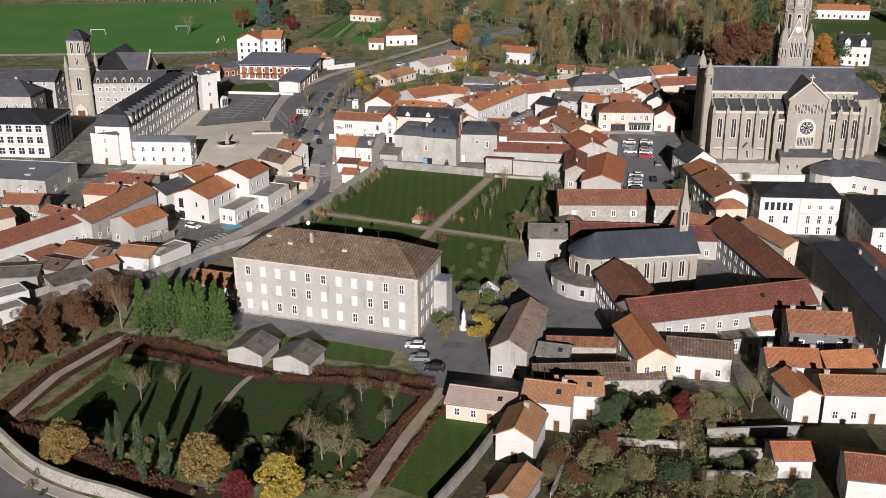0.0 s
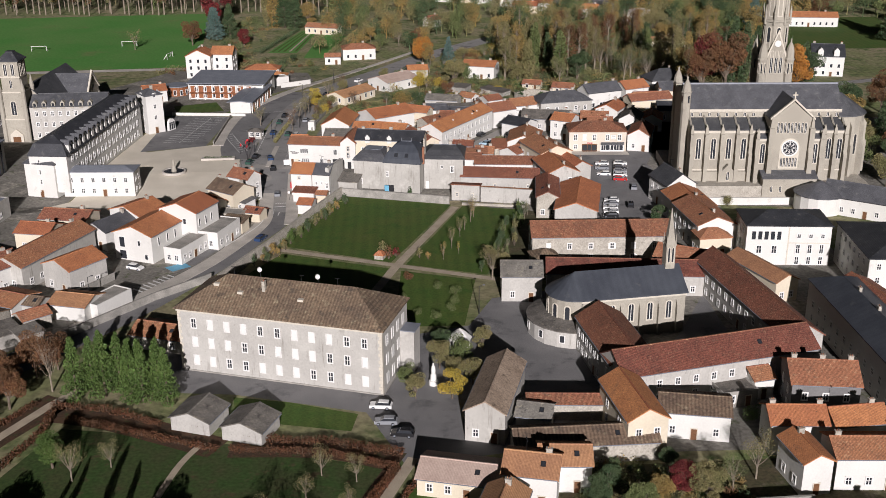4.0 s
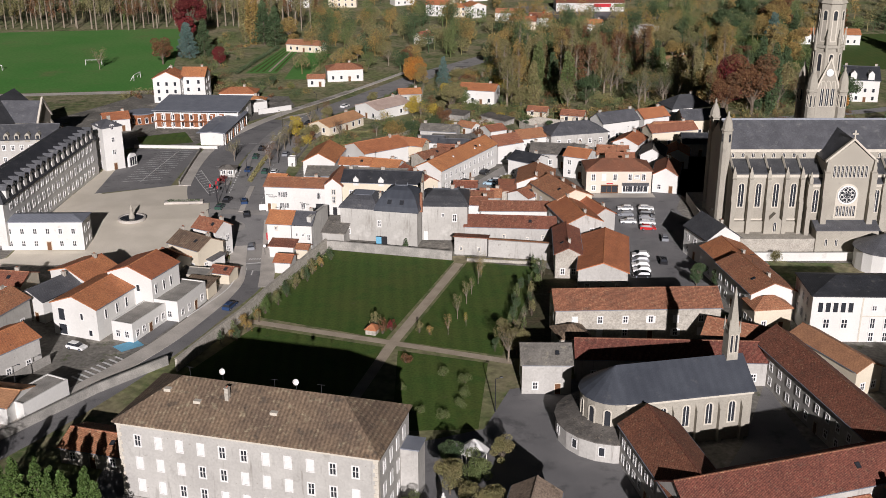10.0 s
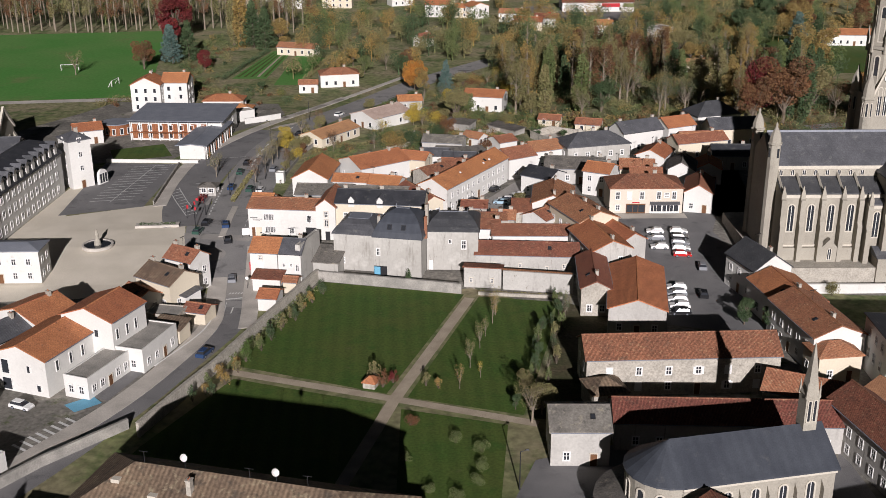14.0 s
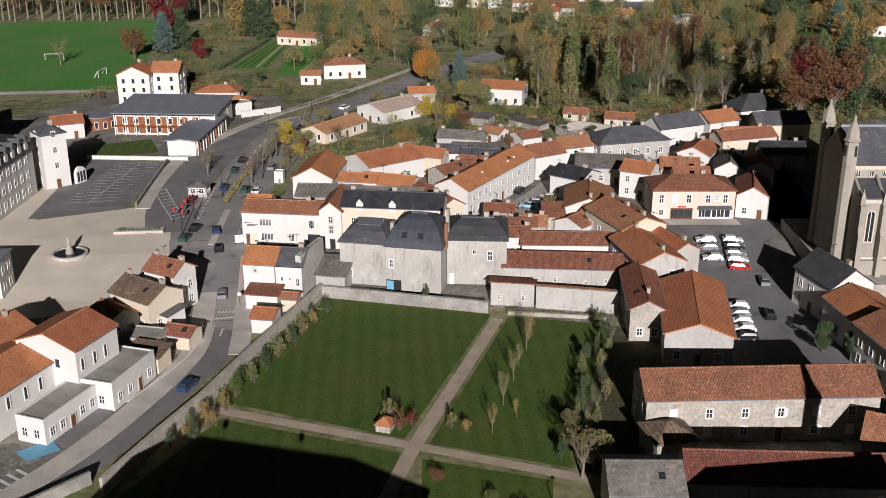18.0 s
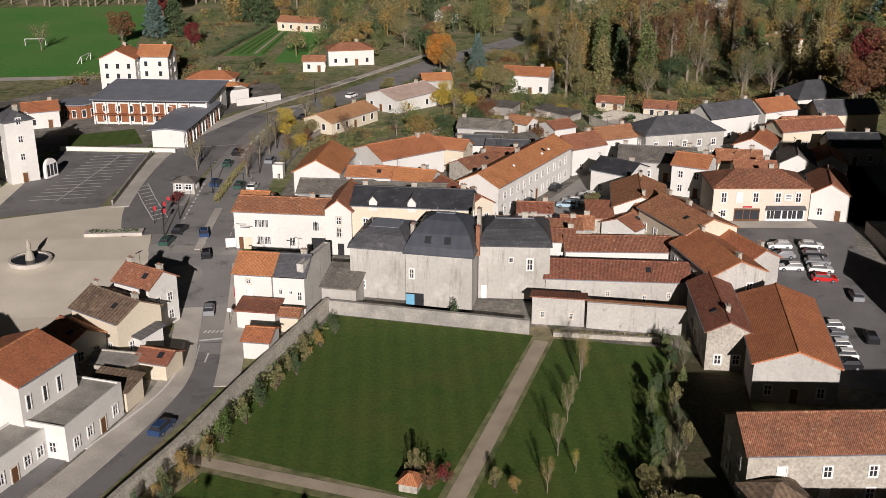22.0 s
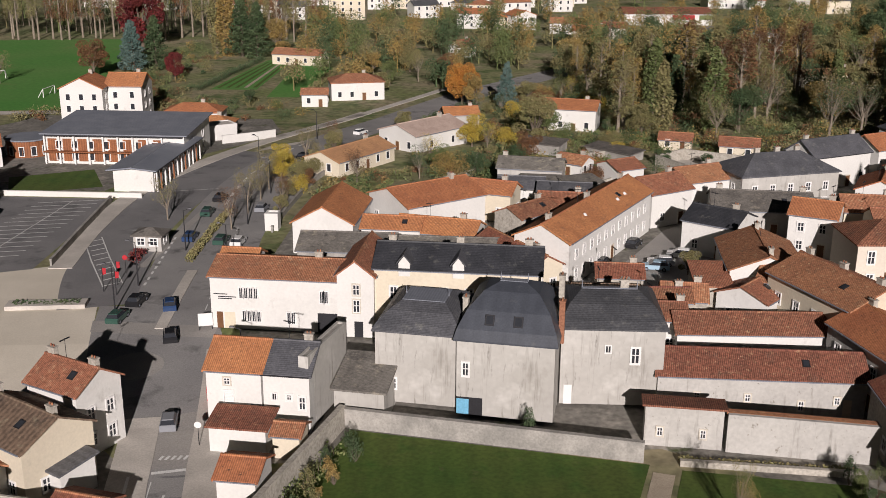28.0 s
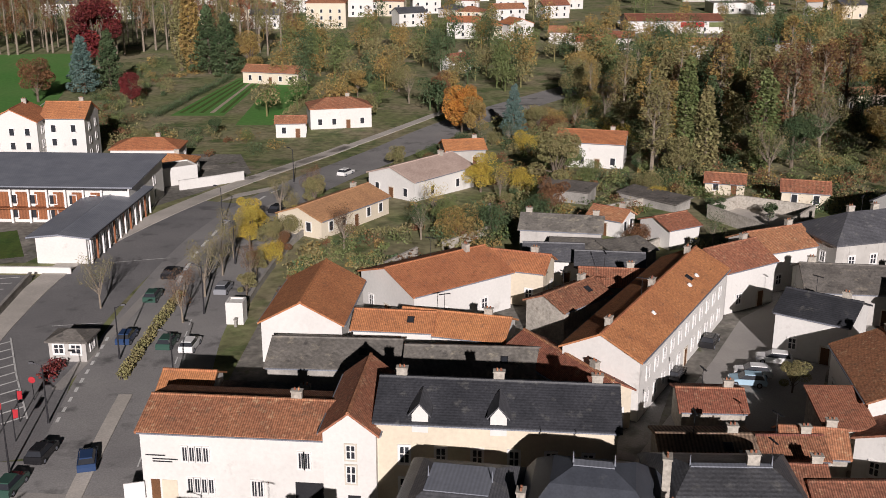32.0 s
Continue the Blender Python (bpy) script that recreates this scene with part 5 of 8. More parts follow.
shp = house("shop_house", "cream shop house on the square with brown roof", 67.2, 158.5, -3.4, 18.2, 10, 8.7, "hip", 2.2, CREAMP, OLDT_X, rows=0, side_cols=0, chimneys=1, category="shop")
house("narrow_house", "white narrow house with red roof", 81.9, 159.1, -18, 7, 13, 7.4, "gy", 2, WHITE, TILE_X)
house("narrow_house", "grey-roofed house on the lane", 82.5, 178, -18, 7, 10, 7.4, "gy", 2, WHITE, GREYR)
house("red_roof_house", "house with bright red roof on the lane", 78, 190, -30, 8, 10, 7.8, "gy", 1.8, WHITE, NEWT_X)
house("red_roof_house", "narrow house with orange roof facing the lane", 90.5, 181, -14, 7, 9, 6.4, "gy", 1.8, WHITE, NEWT_X, side_cols=2, chimneys=1)
house("slate_house", "shaded house with slate roof behind the church", 100.5, 193, -6, 11, 8, 6.4, "gx", 2.2, PALEW, SLATED, chimneys=1)
house("red_roof_house", "pale house with dull red roof behind the lane", 95, 206, 4, 12, 7, 7.4, "gx", 1.8, CREAM, TILE_X, chimneys=1)
house("red_roof_house", "old house with small red roof", 70, 178, -10, 9, 7, 7.4, "gx", 1.8, CREAM, TILE_X)
house("slate_house", "long grey house with slate roof", 61.6, 197.5, 12, 19, 10, 9.2, "hip", 2.8, GREYW, SLATE, chimneys=3)
house("slate_house", "white house with slate roof up the lane", 78, 214, 22, 14, 8, 8.5, "gx", 2.5, WHITE, SLATE, chimneys=2)
house("red_roof_house", "white house with orange roof up the lane", 91, 219, 22, 10, 8, 8.5, "gx", 2.2, WHITE, NEWT_X, chimneys=1)
house("hipped_house", "white house with tall slate hipped roof", 106.6, 233, 14, 14.9, 10, 8.5, "hip", 3.5, WHITE, SLATE)
house("cream_house", "cream house with slate roof", 108, 217, 4, 15, 8, 8, "gx", 2.5, CREAM, SLATE)
house("cream_house", "cream house with red roof", 94, 204, 14, 16, 7, 7.5, "gx", 1.8, CREAM, TILE_X)
flat("terrace_court", [(48.2, 228.7), (54.6, 214.5), (66, 227), (55.5, 234.5)], PAVE, "pale paved walled terrace", 0.05)
wall_run("wall_court", [(48.2, 228.7), (54.6, 214.5), (66, 227), (55.5, 234.5), (48.2, 228.7)], 2.2, 0.35, RUBBLE, "pale stone wall round the terrace")
house("garden_cabin", "red-roofed cabin beside the walled terrace", 68, 236, -20, 8, 6, 5.0, "gx", 1.3, CREAM, TILE_X, rows=1, chimneys=0, side_cols=0, door=False)
house("garden_cabin", "small cabin with red tiled roof", 57, 246, -20, 7, 5, 4.2, "gx", 1.2, CREAM, TILE_X, rows=1, chimneys=0)
house("garden_cabin", "grey shed with tin roof", 27, 243, -30, 9, 5, 4.2, "shed", 0.5, CONC, GREYR, rows=0, chimneys=0)
house("garden_cabin", "small house with red roof above the gardens", 30, 222, -40, 6, 5, 5, "gx", 1.2, WHITE, TILE_X, rows=1)
house("grey_roof_house", "pale house with grey roof at the lane's end", 20, 212, -15, 12, 7, 6.6, "gx", 1.4, PALEW, GREYR, chimneys=2)
house("hillside_house", "white house with orange roof among trees", 38.5, 276, -18, 13.8, 10, 6, "gx", 1.6, WHITE, NEWT_X, rows=1)
house("cream_bungalow", "cream bungalow with pale orange roof by the road", -14.6, 231, 52, 18, 9, 5.2, "gx", 1.6, CREAM, OCHRE, rows=1)
house("white_bungalow", "white bungalow with pale pinkish roof", 1.3, 253, -46, 11.5, 16.5, 5.6, "gy", 1.8, WHITE, PINKR, rows=1)
house("small_house", "small house with orange roof", 11.5, 279, 6, 8.4, 7, 4, "gx", 1.4, GREYW, NEWT_X, rows=1)
house("tall_white_house", "tall white house with red roof", -81, 287.5, -4, 10.5, 10, 9.8, "gy", 2.5, WHITE, NEWT_X)
house("tall_white_house", "white wing with red roof", -71.5, 291, -4, 9, 10, 9.8, "gx", 2.5, WHITE, NEWT_X)
house("red_roof_house", "low white house with orange roof", -54, 283, -4, 13.9, 8, 4.4, "hip", 1.6, WHITE, NEWT_X, rows=1)
house("low_annex", "low white annex with flat roof by the road bend", -47, 263, 30, 10, 5, 4.6, "flat", 0, WHITE, PAVE, rows=0, side_cols=0, chimneys=0, category="shed", door=False)
house("red_roof_house", "low annex with red roof", -48, 272, -6, 10, 7, 3.6, "hip", 1.3, WHITE, NEWT_X, rows=1)
house("red_roof_house", "white house with orange roof by the school", -90.5, 236, 20, 8.5, 9, 6.4, "gx", 1.5, WHITE, NEWT_X)
house("white_bungalow", "white bungalow with red hipped roof", -14.9, 324, 8, 15, 9, 5, "hip", 1.8, WHITE, TILE_X, rows=1)
house("garden_cabin", "white cabin with red roof by the plots", -26, 312, 0, 7, 5, 3.4, "gx", 1.2, WHITE, TILE_X, rows=1, chimneys=0)
house("field_barn", "long low barn with red roof by the field", -35, 391, -20, 18, 7, 3.5, "gx", 1.6, CREAM, TILE_X, rows=1, cols=5, chimneys=0)
sm = house("supermarket", "low white supermarket with red roof", 124.7, 518, -3.7, 40, 20, 5, "gx", 2, WHITE, TILE_X, rows=1, cols=3, chimneys=0, category="shop")
for x0, x1, m in ((2, 12, REDB), (14, 20, LEAFS["green"])):
    bm = bmesh.new()
    box(bm, x0, x1, -10.2, -10.02, 2.6, 4.6)
    part("sign_panel", bm, m, sm)
vl = house("villa", "tall white villa with slate roof and gables", 184.5, 270, -14, 13, 12, 9.5, "gx", 4.0, WHITE, SLATED, dz=3, chimneys=2, cols=4)
for u in (-3.2, 3.2):
    bm = bmesh.new()
    prism(bm, [(u - 1.1, 8.0), (u + 1.1, 8.0), (u + 1.1, 11.0), (u, 12.2), (u - 1.1, 11.0)], -6.1, -2.5, "y")
    part("dormer", bm, WHITE, vl)
house("park_house", "long white house with red roof by the park", 222, 396, -10, 30, 10, 5, "gx", 2, WHITE, NEWT_X)
house("park_house", "pale house with flat tan roof above the wood", 130, 335, 12, 22, 10, 5, "hip", 1.2, CREAM, OCHRE)

# ---- school ----
sc = house("school_hall", "modern school hall with zinc roof and orange panels", -61.5, 244, -7, 29, 19, 8.3, "shed", 1.0, WHITE, ZINC, rows=2, cols=8, chimneys=0, category="school", dz=2.4, win=(1.1, 1.5), door=False, over=0.8)
for i in range(8):
    bm = bmesh.new()
    u = -13.0 + 22 * i / 7
    box(bm, u - 0.95, u + 0.95, -9.57, -9.5, 0.7, 5.4)
    part("panel", bm, WOODP, sc)
for i in range(9):
    bm = bmesh.new()
    u = -14.4 + 22 * i / 7.2
    box(bm, u - 0.16, u + 0.16, -10.2, -9.9, 0, 6.0)
    part("column", bm, FRAMEW, sc)
bm = bmesh.new()
box(bm, -14.5, 9.5, -10.9, -9.5, 2.75, 2.95)
part("canopy", bm, WOODP, sc)
bm = bmesh.new()
box(bm, -14.3, 14.3, -10.25, -9.5, 6.0, 6.35)
part("fascia", bm, METAL, sc)
sw = house("school_wing", "low school wing with zinc roof", -52.4, 226, -8, 7.6, 28, 6.4, "gy", 0.4, WHITE, ZINC, rows=0, chimneys=0, category="school", side_cols=0, over=1.0, door=False)
for i in range(12):
    bm = bmesh.new()
    u = -13.6 + 27.2 * i / 11
    box(bm, 4.2, 4.45, u - 0.12, u + 0.12, 0, 4.3)
    part("column", bm, WOODP if i % 3 == 1 else FRAMEW, sw)
for i in range(11):
    put_window(sw, "r", -12.4 + 24.8 * i / 10, 0.7, 3.8, 1.7, 2.6, "far")

ra = thing("round_annex", -83.5, 246, gh(-83, 246), 0, "low curved annex clad in red-brown wood by the school", "building")
bm = bmesh.new(); loft(bm, [[(4.6 * math.cos(a), 4.6 * math.sin(a), z) for a in [2 * math.pi * i / 20 for i in range(20)]] for z in (0, 3.6)])
part("wall", bm, WOODP, ra)
bm = bmesh.new(); loft(bm, [ring(4.9, 3.6, 20), ring(4.9, 3.9, 20)])
part("roof", bm, ZINC, ra)
for k in range(5):
    a = math.pi * (1.15 + 0.17 * k)
    fm = window_meshes(0.9, 1.8, "plain")
    w = part("window", fm[0], None, ra)
    w.matrix_local = pose(4.57 * math.cos(a), 4.57 * math.sin(a), 0.6, 0, 0, math.degrees(a) + 90)
    part("pane", fm[1], None, w)
cn = thing("arched_canopy", -75.2, 189.6, gh(-75, 190), 62, "white arched glazed canopy beside the car park", "canopy")
bm = bmesh.new(); prism(bm, [(-1.7, 0), (1.7, 0), (1.7, 2.2)] + [(1.7 * math.cos(math.pi * i / 10), 2.2 + 1.9 * math.sin(math.pi * i / 10)) for i in range(11)], -0.4, 0.4, "y")
part("frame", bm, FRAMEW, cn)
for u in (-1.0, 0.0, 1.0):
    bm = bmesh.new(); box(bm, u - 0.35, u + 0.35, -0.44, -0.4, 0.4, 2.9)
    part("pane", bm, GLASS, cn)

# ---- college ----
cw = house("college_wing", "long pale college wing with slate mansard and dormers", -92.6, 152.2, 83.3, 62, 11, 13, "mansard", 5, WHITE, SLATED, rows=3, cols=18, chimneys=0, category="school", dz=3.6, win=(1.2, 2.0), side_cols=0, door=False)
for i in range(17):
    bm = bmesh.new()
    u = -28 + 56 * i / 16
    prism(bm, [(u - 0.75, 12.0 - 1.6), (u + 0.75, 12.0 - 1.6), (u + 0.75, 13.6), (u, 14.6), (u - 0.75, 13.6)], -5.65, -3.5, "y")
    dm = part("dormer", bm, WHITE, cw)
    bm = bmesh.new()
    prism(bm, [(u - 1.0, 13.5), (u, 14.75), (u + 1.0, 13.5), (u + 0.95, 13.7), (u, 14.9), (u - 0.95, 13.7)], -5.9, -3.1, "y")
    part("dormer_roof", bm, SLATE, dm)
house("college_tower", "pale square end tower of the college", -81.4, 188.6, 37, 6.0, 7, 15.4, "hip", 1.6, WHITE, SLATE, rows=4, cols=1, side_cols=1, chimneys=1, category="school", dz=3.8)
house("college_end", "tall white glazed end of the college wing", -98.0, 125.6, -16, 9.5, 8, 10.6, "hip", 3.0, WHITE, SLATE, rows=4, cols=1, chimneys=0, category="school", side_cols=1)
ccw = house("college_cross_wing", "pale cross wing with slate roof and dormers", -107, 185.2, 2, 25, 11, 13.6, "gx", 3, PALEW, SLATE, rows=3, cols=9, chimneys=0, category="school", dz=3.6)
house("college_rear_wing", "pale rear wing with slate roof", -160, 196, -4, 48, 11, 12, "gx", 3, PALEW, SLATE, rows=3, cols=11, chimneys=0, category="school", dz=3.6)
house("college_rear_block", "pale rear block with steep slate roof", -150, 176, -4, 24, 12, 11, "hip", 4.5, PALEW, SLATE, rows=2, cols=7, chimneys=2, category="school", dz=3.6)
house("white_annex", "long white annex with flat slate roof", -82.6, 124.9, -2.6, 20.4, 6.6, 8.0, "hip", 0.8, WHITE, ZINC, rows=2, cols=6, chimneys=0, dz=3.2)
cbk = house("college_block", "pale college block with slate roof", -129.5, 136.5, -4, 24, 19, 12.3, "hip", 2.6, WHITE, SLATED, rows=3, cols=7, chimneys=0, category="school", dz=3.6, side_cols=0, win=(2.0, 2.2), door=False)
gha = house("grey_hall", "grey hall with bluish flat roof", -118.2, 101.3, -10, 26, 18.4, 5.2, "flat", 0, GREYW, ZINC, cols=5, chimneys=0)

for u in (-10.5, -7.5, -4.5, -1.5, 1.5, 4.5, 7.5):
    bm = bmesh.new()
    prism(bm, [(u - 0.7, 10.6), (u + 0.7, 10.6), (u + 0.7, 12.6), (u, 13.4), (u - 0.7, 12.6)], -5.7, -3.6, "y")
    dm = part("dormer", bm, STONE, ccw)
    bm = bmesh.new()
    box(bm, u - 0.4, u + 0.4, -5.76, -5.68, 11.2, 12.5)
    part("pane", bm, GLASS, dm)
for z in (3.9, 7.5):
    bm = bmesh.new()
    box(bm, -12.1, 12.1, -9.66, -9.45, z, z + 0.28)
    part("string_course", bm, SURR, cbk)
for k in range(6):
    bm = bmesh.new()
    box(bm, 12.05, 12.5, -6.4 + 2.6 * k, -6.2 + 2.6 * k, 0, 10.5)
    part("steel_post", bm, METAL, cbk)
bm = bmesh.new()
box(bm, 12.0, 13.6, -7.0, 7.5, 10.5, 10.8)
part("steel_canopy", bm, ZINC, cbk)
for u, v in ((-6, -2), (3, 2), (5, -4)):
    bm = bmesh.new()
    box(bm, u - 0.9, u + 0.9, v - 0.6, v + 0.6, 5.2, 5.6)
    part("rooflight", bm, PALEW, gha)

# ---- street quarter ----
house("terrace_row", "white terraced houses with red roofs", -95.1, 49.7, 54, 27, 9, 6, "gx", 2, WHITE, TILE_X, cols=8, chimneys=3)
house("terrace_row", "grey terraced houses with weathered red roofs", -82.1, 67.8, 68, 27, 9, 6, "gx", 2, GREYW, TILE_X, cols=7, chimneys=2)
house("street_house", "grey house with orange gabled roof", -72.1, 57.7, -36, 9.5, 10.4, 6, "gy", 1.8, PALEW, NEWT_X, chimneys=0)
mh1 = house("modern_white_house", "modern white house with red roof and corner glazing", -58.8, 78.5, -24, 11, 15, 7, "gy", 2, WHITE, NEWT_X, chimneys=0, rows=0, side_cols=0, door=False)
mh2 = house("modern_white_house", "taller modern white house with red roof", -50.5, 86, -24, 11, 10, 9.5, "gy", 2, WHITE, NEWT_X, chimneys=0, rows=0, side_cols=0, door=False)
for u, z, w, h in ((-3.2, 3.4, 1.5, 2.6), (-3.2, 0.3, 1.9, 2.2), (1.8, 4.2, 0.6, 1.3), (3.6, 0.9, 0.8, 1.2)):
    put_window(mh1, "f", u, z, 7.5, w, h, "far")
for u, z, w, h in ((-4.6, 4.0, 0.6, 1.9), (-1.0, 3.8, 0.6, 2.0), (2.2, 3.8, 0.6, 2.0)):
    put_window(mh1, "r", u, z, 5.5, w, h, "far")
    put_window(mh2, "r", u * 0.8, z + 1.8, 5.5, w, h, "far")
for u in (-2.5, 2.0):
    put_window(mh2, "f", u, 6.2, 5.0, 0.8, 1.4, "far")
house("flat_roof_annex", "low white annex with flat grey roof", -49.5, 74.5, 66, 12, 5, 4, "flat", 0, WHITE, CONC, rows=1, cols=5, chimneys=0)
house("flat_roof_annex", "white annex with flat roof and terrace", -43.5, 84.5, 70, 12, 7, 4.5, "flat", 0, WHITE, CONC, rows=1, cols=4, chimneys=0)
house("street_house", "white house with orange roof by the plaza", -65.4, 94.6, -36, 11.6, 9.5, 6, "gy", 1.8, WHITE, NEWT_X)
house("street_house", "white house with slate roof by the plaza", -70.5, 86, -32, 8, 12, 5, "gy", 1.8, WHITE, SLATE)
house("street_house", "low house with red roof", -83.2, 93, -12, 13, 8, 5, "gx", 1.6, CREAM, TILE_X)
house("street_house", "low house with orange-red roof", -88, 83, -12, 9, 8, 5, "gx", 1.6, CREAM, NEWT_X)
house("street_house", "old house with dull red roof by the hall", -107, 75, -6, 10, 7, 5, "gx", 1.6, RUBBLE, TILE_X)
house("back_shed", "shed with dull red roof", -82, 42.5, -25, 8.2, 8.8, 3.5, "gx", 1.2, WHITE, TILE_X, rows=0, chimneys=0, category="shed")
house("back_shed", "shed with brown tiled roof", -85.3, 34, -20, 7.4, 8, 3.2, "gx", 1.0, RUBBLE, BROWN, rows=0, chimneys=0, category="shed")
house("back_shed", "shed with ochre roof", -67.5, 41, -16, 8.7, 8, 3.5, "gx", 1.2, WHITE, OCHRE, rows=0, chimneys=0, category="shed")
house("back_shed", "long grey tin-roofed shed", -94, 30, 8, 12, 9, 3, "gx", 0.9, CONC, GREYR, rows=0, chimneys=0, category="shed")
house("back_shed", "low white flat-roofed shed", -92, 17, 40, 10, 6, 3, "flat", 0, WHITE, CONC, rows=0, chimneys=0, category="shed")
house("back_shed", "low grey tin-roofed lean-to", -80, 26, 40, 9, 6, 2.8, "shed", 0.6, CONC, GREYR, rows=0, chimneys=0, category="shed")
house("back_shed", "low white garage with flat roof", -61.5, 43, 60, 10.5, 5, 3.2, "flat", 0, WHITE, CONC, rows=0, chimneys=0, category="shed")
house("yard_house", "low house with dark red roof behind conifers", -45, 25, -19, 12, 8, 3, "gx", 1.4, RUBBLE, TILE_X, rows=1, chimneys=0)
house("street_house", "cream house with brown tiled roof by the plaza", -43.5, 110.6, -38, 10, 8, 6, "gx", 2, CREAM, BROWN, chimneys=2)
house("street_house", "tall white house with red roof at the bend", -40.5, 117.5, -33, 7, 6, 7.5, "gx", 1.8, WHITE, TILE_X, chimneys=2)
house("street_house", "small house with red roof beside the yard", -48.5, 106, -45, 6.5, 6, 4, "gx", 1.4, WHITE, TILE_X, chimneys=0)
house("veranda", "dark glazed veranda with slate roof", -40.2, 108.8, -38, 6, 4, 3, "shed", 0.6, WHITE, SLATE, rows=0, chimneys=0, side_cols=0, category="shed", door=False)
house("back_shed", "small shed with patched red roof", -35.8, 100.8, -20, 4.8, 4.5, 2.6, "gx", 0.9, CREAM, TILE_X, rows=0, chimneys=0, category="shed", door=False)
house("back_shed", "low grey flat-roofed shed", -41.9, 99, -15, 7, 5, 3, "flat", 0, RUBBLE, CONC, rows=0, chimneys=0, category="shed", door=False)
house("back_shed", "shed with brown roof by the pavement", -40, 92.5, -20, 6, 4, 2.8, "shed", 0.7, CREAM, BROWN, rows=0, chimneys=0, category="shed", door=False)
for x, y, yaw, w, d, h, kind, wl, tl, words in ((-103, 40, 20, 7, 6, 3.4, "gx", WHITE, TILE_X, "white shed with red tiled roof"), (-75, 34.5, 40, 6, 5, 3.0, "gx", RUBBLE, TILE_X, "stone shed with red tiled roof"),
                                               (-100, 22.5, 8, 6, 6, 3.0, "shed", CONC, GREYR, "grey shed with tin roof"), (-106, 30, 12, 7, 7, 3.4, "gx", WHITE, OCHRE, "white shed with ochre roof"), (-104, 14, 40, 7, 5, 2.8, "flat", WHITE, CONC, "low white flat-roofed garage"),
                                               (-88, 10.5, 45, 6, 4.5, 2.8, "flat", WHITE, CONC, "low white garage by the street"), (-73.5, 26.5, 45, 5, 4, 2.6, "shed", CONC, GREYR, "small grey lean-to in the yards"), (-90.5, 40.5, 54, 7, 4.5, 3.0, "shed", WHITE, TILE_X, "lean-to with red roof behind the terrace"),
                                               (-76.5, 41.5, -20, 4.5, 5, 3.0, "gx", GREYW, BROWN, "small grey shed with brown roof"), (-97, 36.5, 54, 5, 4.5, 2.8, "flat", CONC, CONC, "small flat-roofed store in the yard"), (-112, 47, 10, 8, 7, 4.2, "gx", WHITE, TILE_X, "small white house with red roof"), (-112, 60, 40, 12, 8, 5.4, "gx", CREAM, TILE_X, "cream house with weathered red roof"),
                                               (-116, 20, 20, 9, 7, 3.6, "gx", WHITE, NEWT_X, "white outbuilding with orange roof"), (-96, 68, -30, 8, 6, 4.2, "gx", RUBBLE, TILE_X, "stone outbuilding with red roof"), (-88, 56.5, 62, 6, 4, 3.0, "shed", WHITE, OLDT_X, "white lean-to with dull red roof")):
    house("back_shed", words, x, y, yaw, w, d, h, kind, 1.1 if kind == "gx" else 0.6, wl, tl, rows=1 if h > 4 else 0, side_cols=0, chimneys=1 if h > 4 else 0, category="shed", door=False, group="sheds of the street quarter")
for k, pts in enumerate(([(-96, 12), (-84, 24), (-72, 38)], [(-108, 34), (-98, 31)], [(-70, 50), (-64, 60)], [(-84, 50), (-78, 46), (-70, 45)])):
    wall_run(f"wall_yard_{k + 1}", pts, 1.7, 0.25, CONC, "pale rendered yard wall")


# ---- the great church ----
def buttress(parent, u, y0, y1, z1, w=1.0, pin=2.4):
    """A stepped buttress against a south wall, with a pinnacle."""
    bm = bmesh.new()
    prism(bm, [(y0, 0), (y1, 0), (y1, z1), (y0 + 0.5, z1 - 0.6), (y0 + 0.5, z1 * 0.62), (y0, z1 * 0.56)], u - w / 2, u + w / 2, "x")
    b = part("buttress", bm, STONE, parent)
    bm = bmesh.new()
    ym = y1 - 0.55
    loft(bm, [[(u + sx * 0.45, ym + sy * 0.45, z1 - 0.3) for sx, sy in ((-1, -1), (1, -1), (1, 1), (-1, 1))],
              [(u + sx * 0.45, ym + sy * 0.45, z1 + 0.7) for sx, sy in ((-1, -1), (1, -1), (1, 1), (-1, 1))],
              [(u + sx * 0.05, ym + sy * 0.05, z1 + pin) for sx, sy in ((-1, -1), (1, -1), (1, 1), (-1, 1))]])
    part("pinnacle", bm, STONE, b)


def turret(parent, x, y, r, z0, z1, tip):
    bm = bmesh.new()
    loft(bm, [ring(r, z0, 8, x, y), ring(r, z1, 8, x, y), ring(r * 1.2, z1 + 0.2, 8, x, y), ring(r * 1.2, z1 + 0.5, 8, x, y), ring(r * 1.0, z1 + 0.6, 8, x, y)] + [ring(r * q, z1 + (tip - z1) * g, 8, x, y) for q, g in ((0.95, 0.3), (0.75, 0.5), (0.42, 0.68), (0.2, 0.78), (0.22, 0.9), (0.04, 1.0))])
    t = part("turret", bm, STONE, parent)
    for k in range(0, 8, 2):
        bm = bmesh.new()
        a = math.pi * (k + 0.5) / 4
        c = Vector((x + (r * 0.93) * math.cos(a), y + (r * 0.93) * math.sin(a), z1 - 2.6))
        n = Vector((math.cos(a), math.sin(a), 0)) * 0.06
        s = Vector((-math.sin(a), math.cos(a), 0)) * r * 0.22
        bm.faces.new([bm.verts.new(p) for p in (c + n - s, c + n + s, c + n + s + Vector((0, 0, 2)), c + n - s + Vector((0, 0, 2)))])
        part("turret_opening", bm, GLASS, t)
    return t


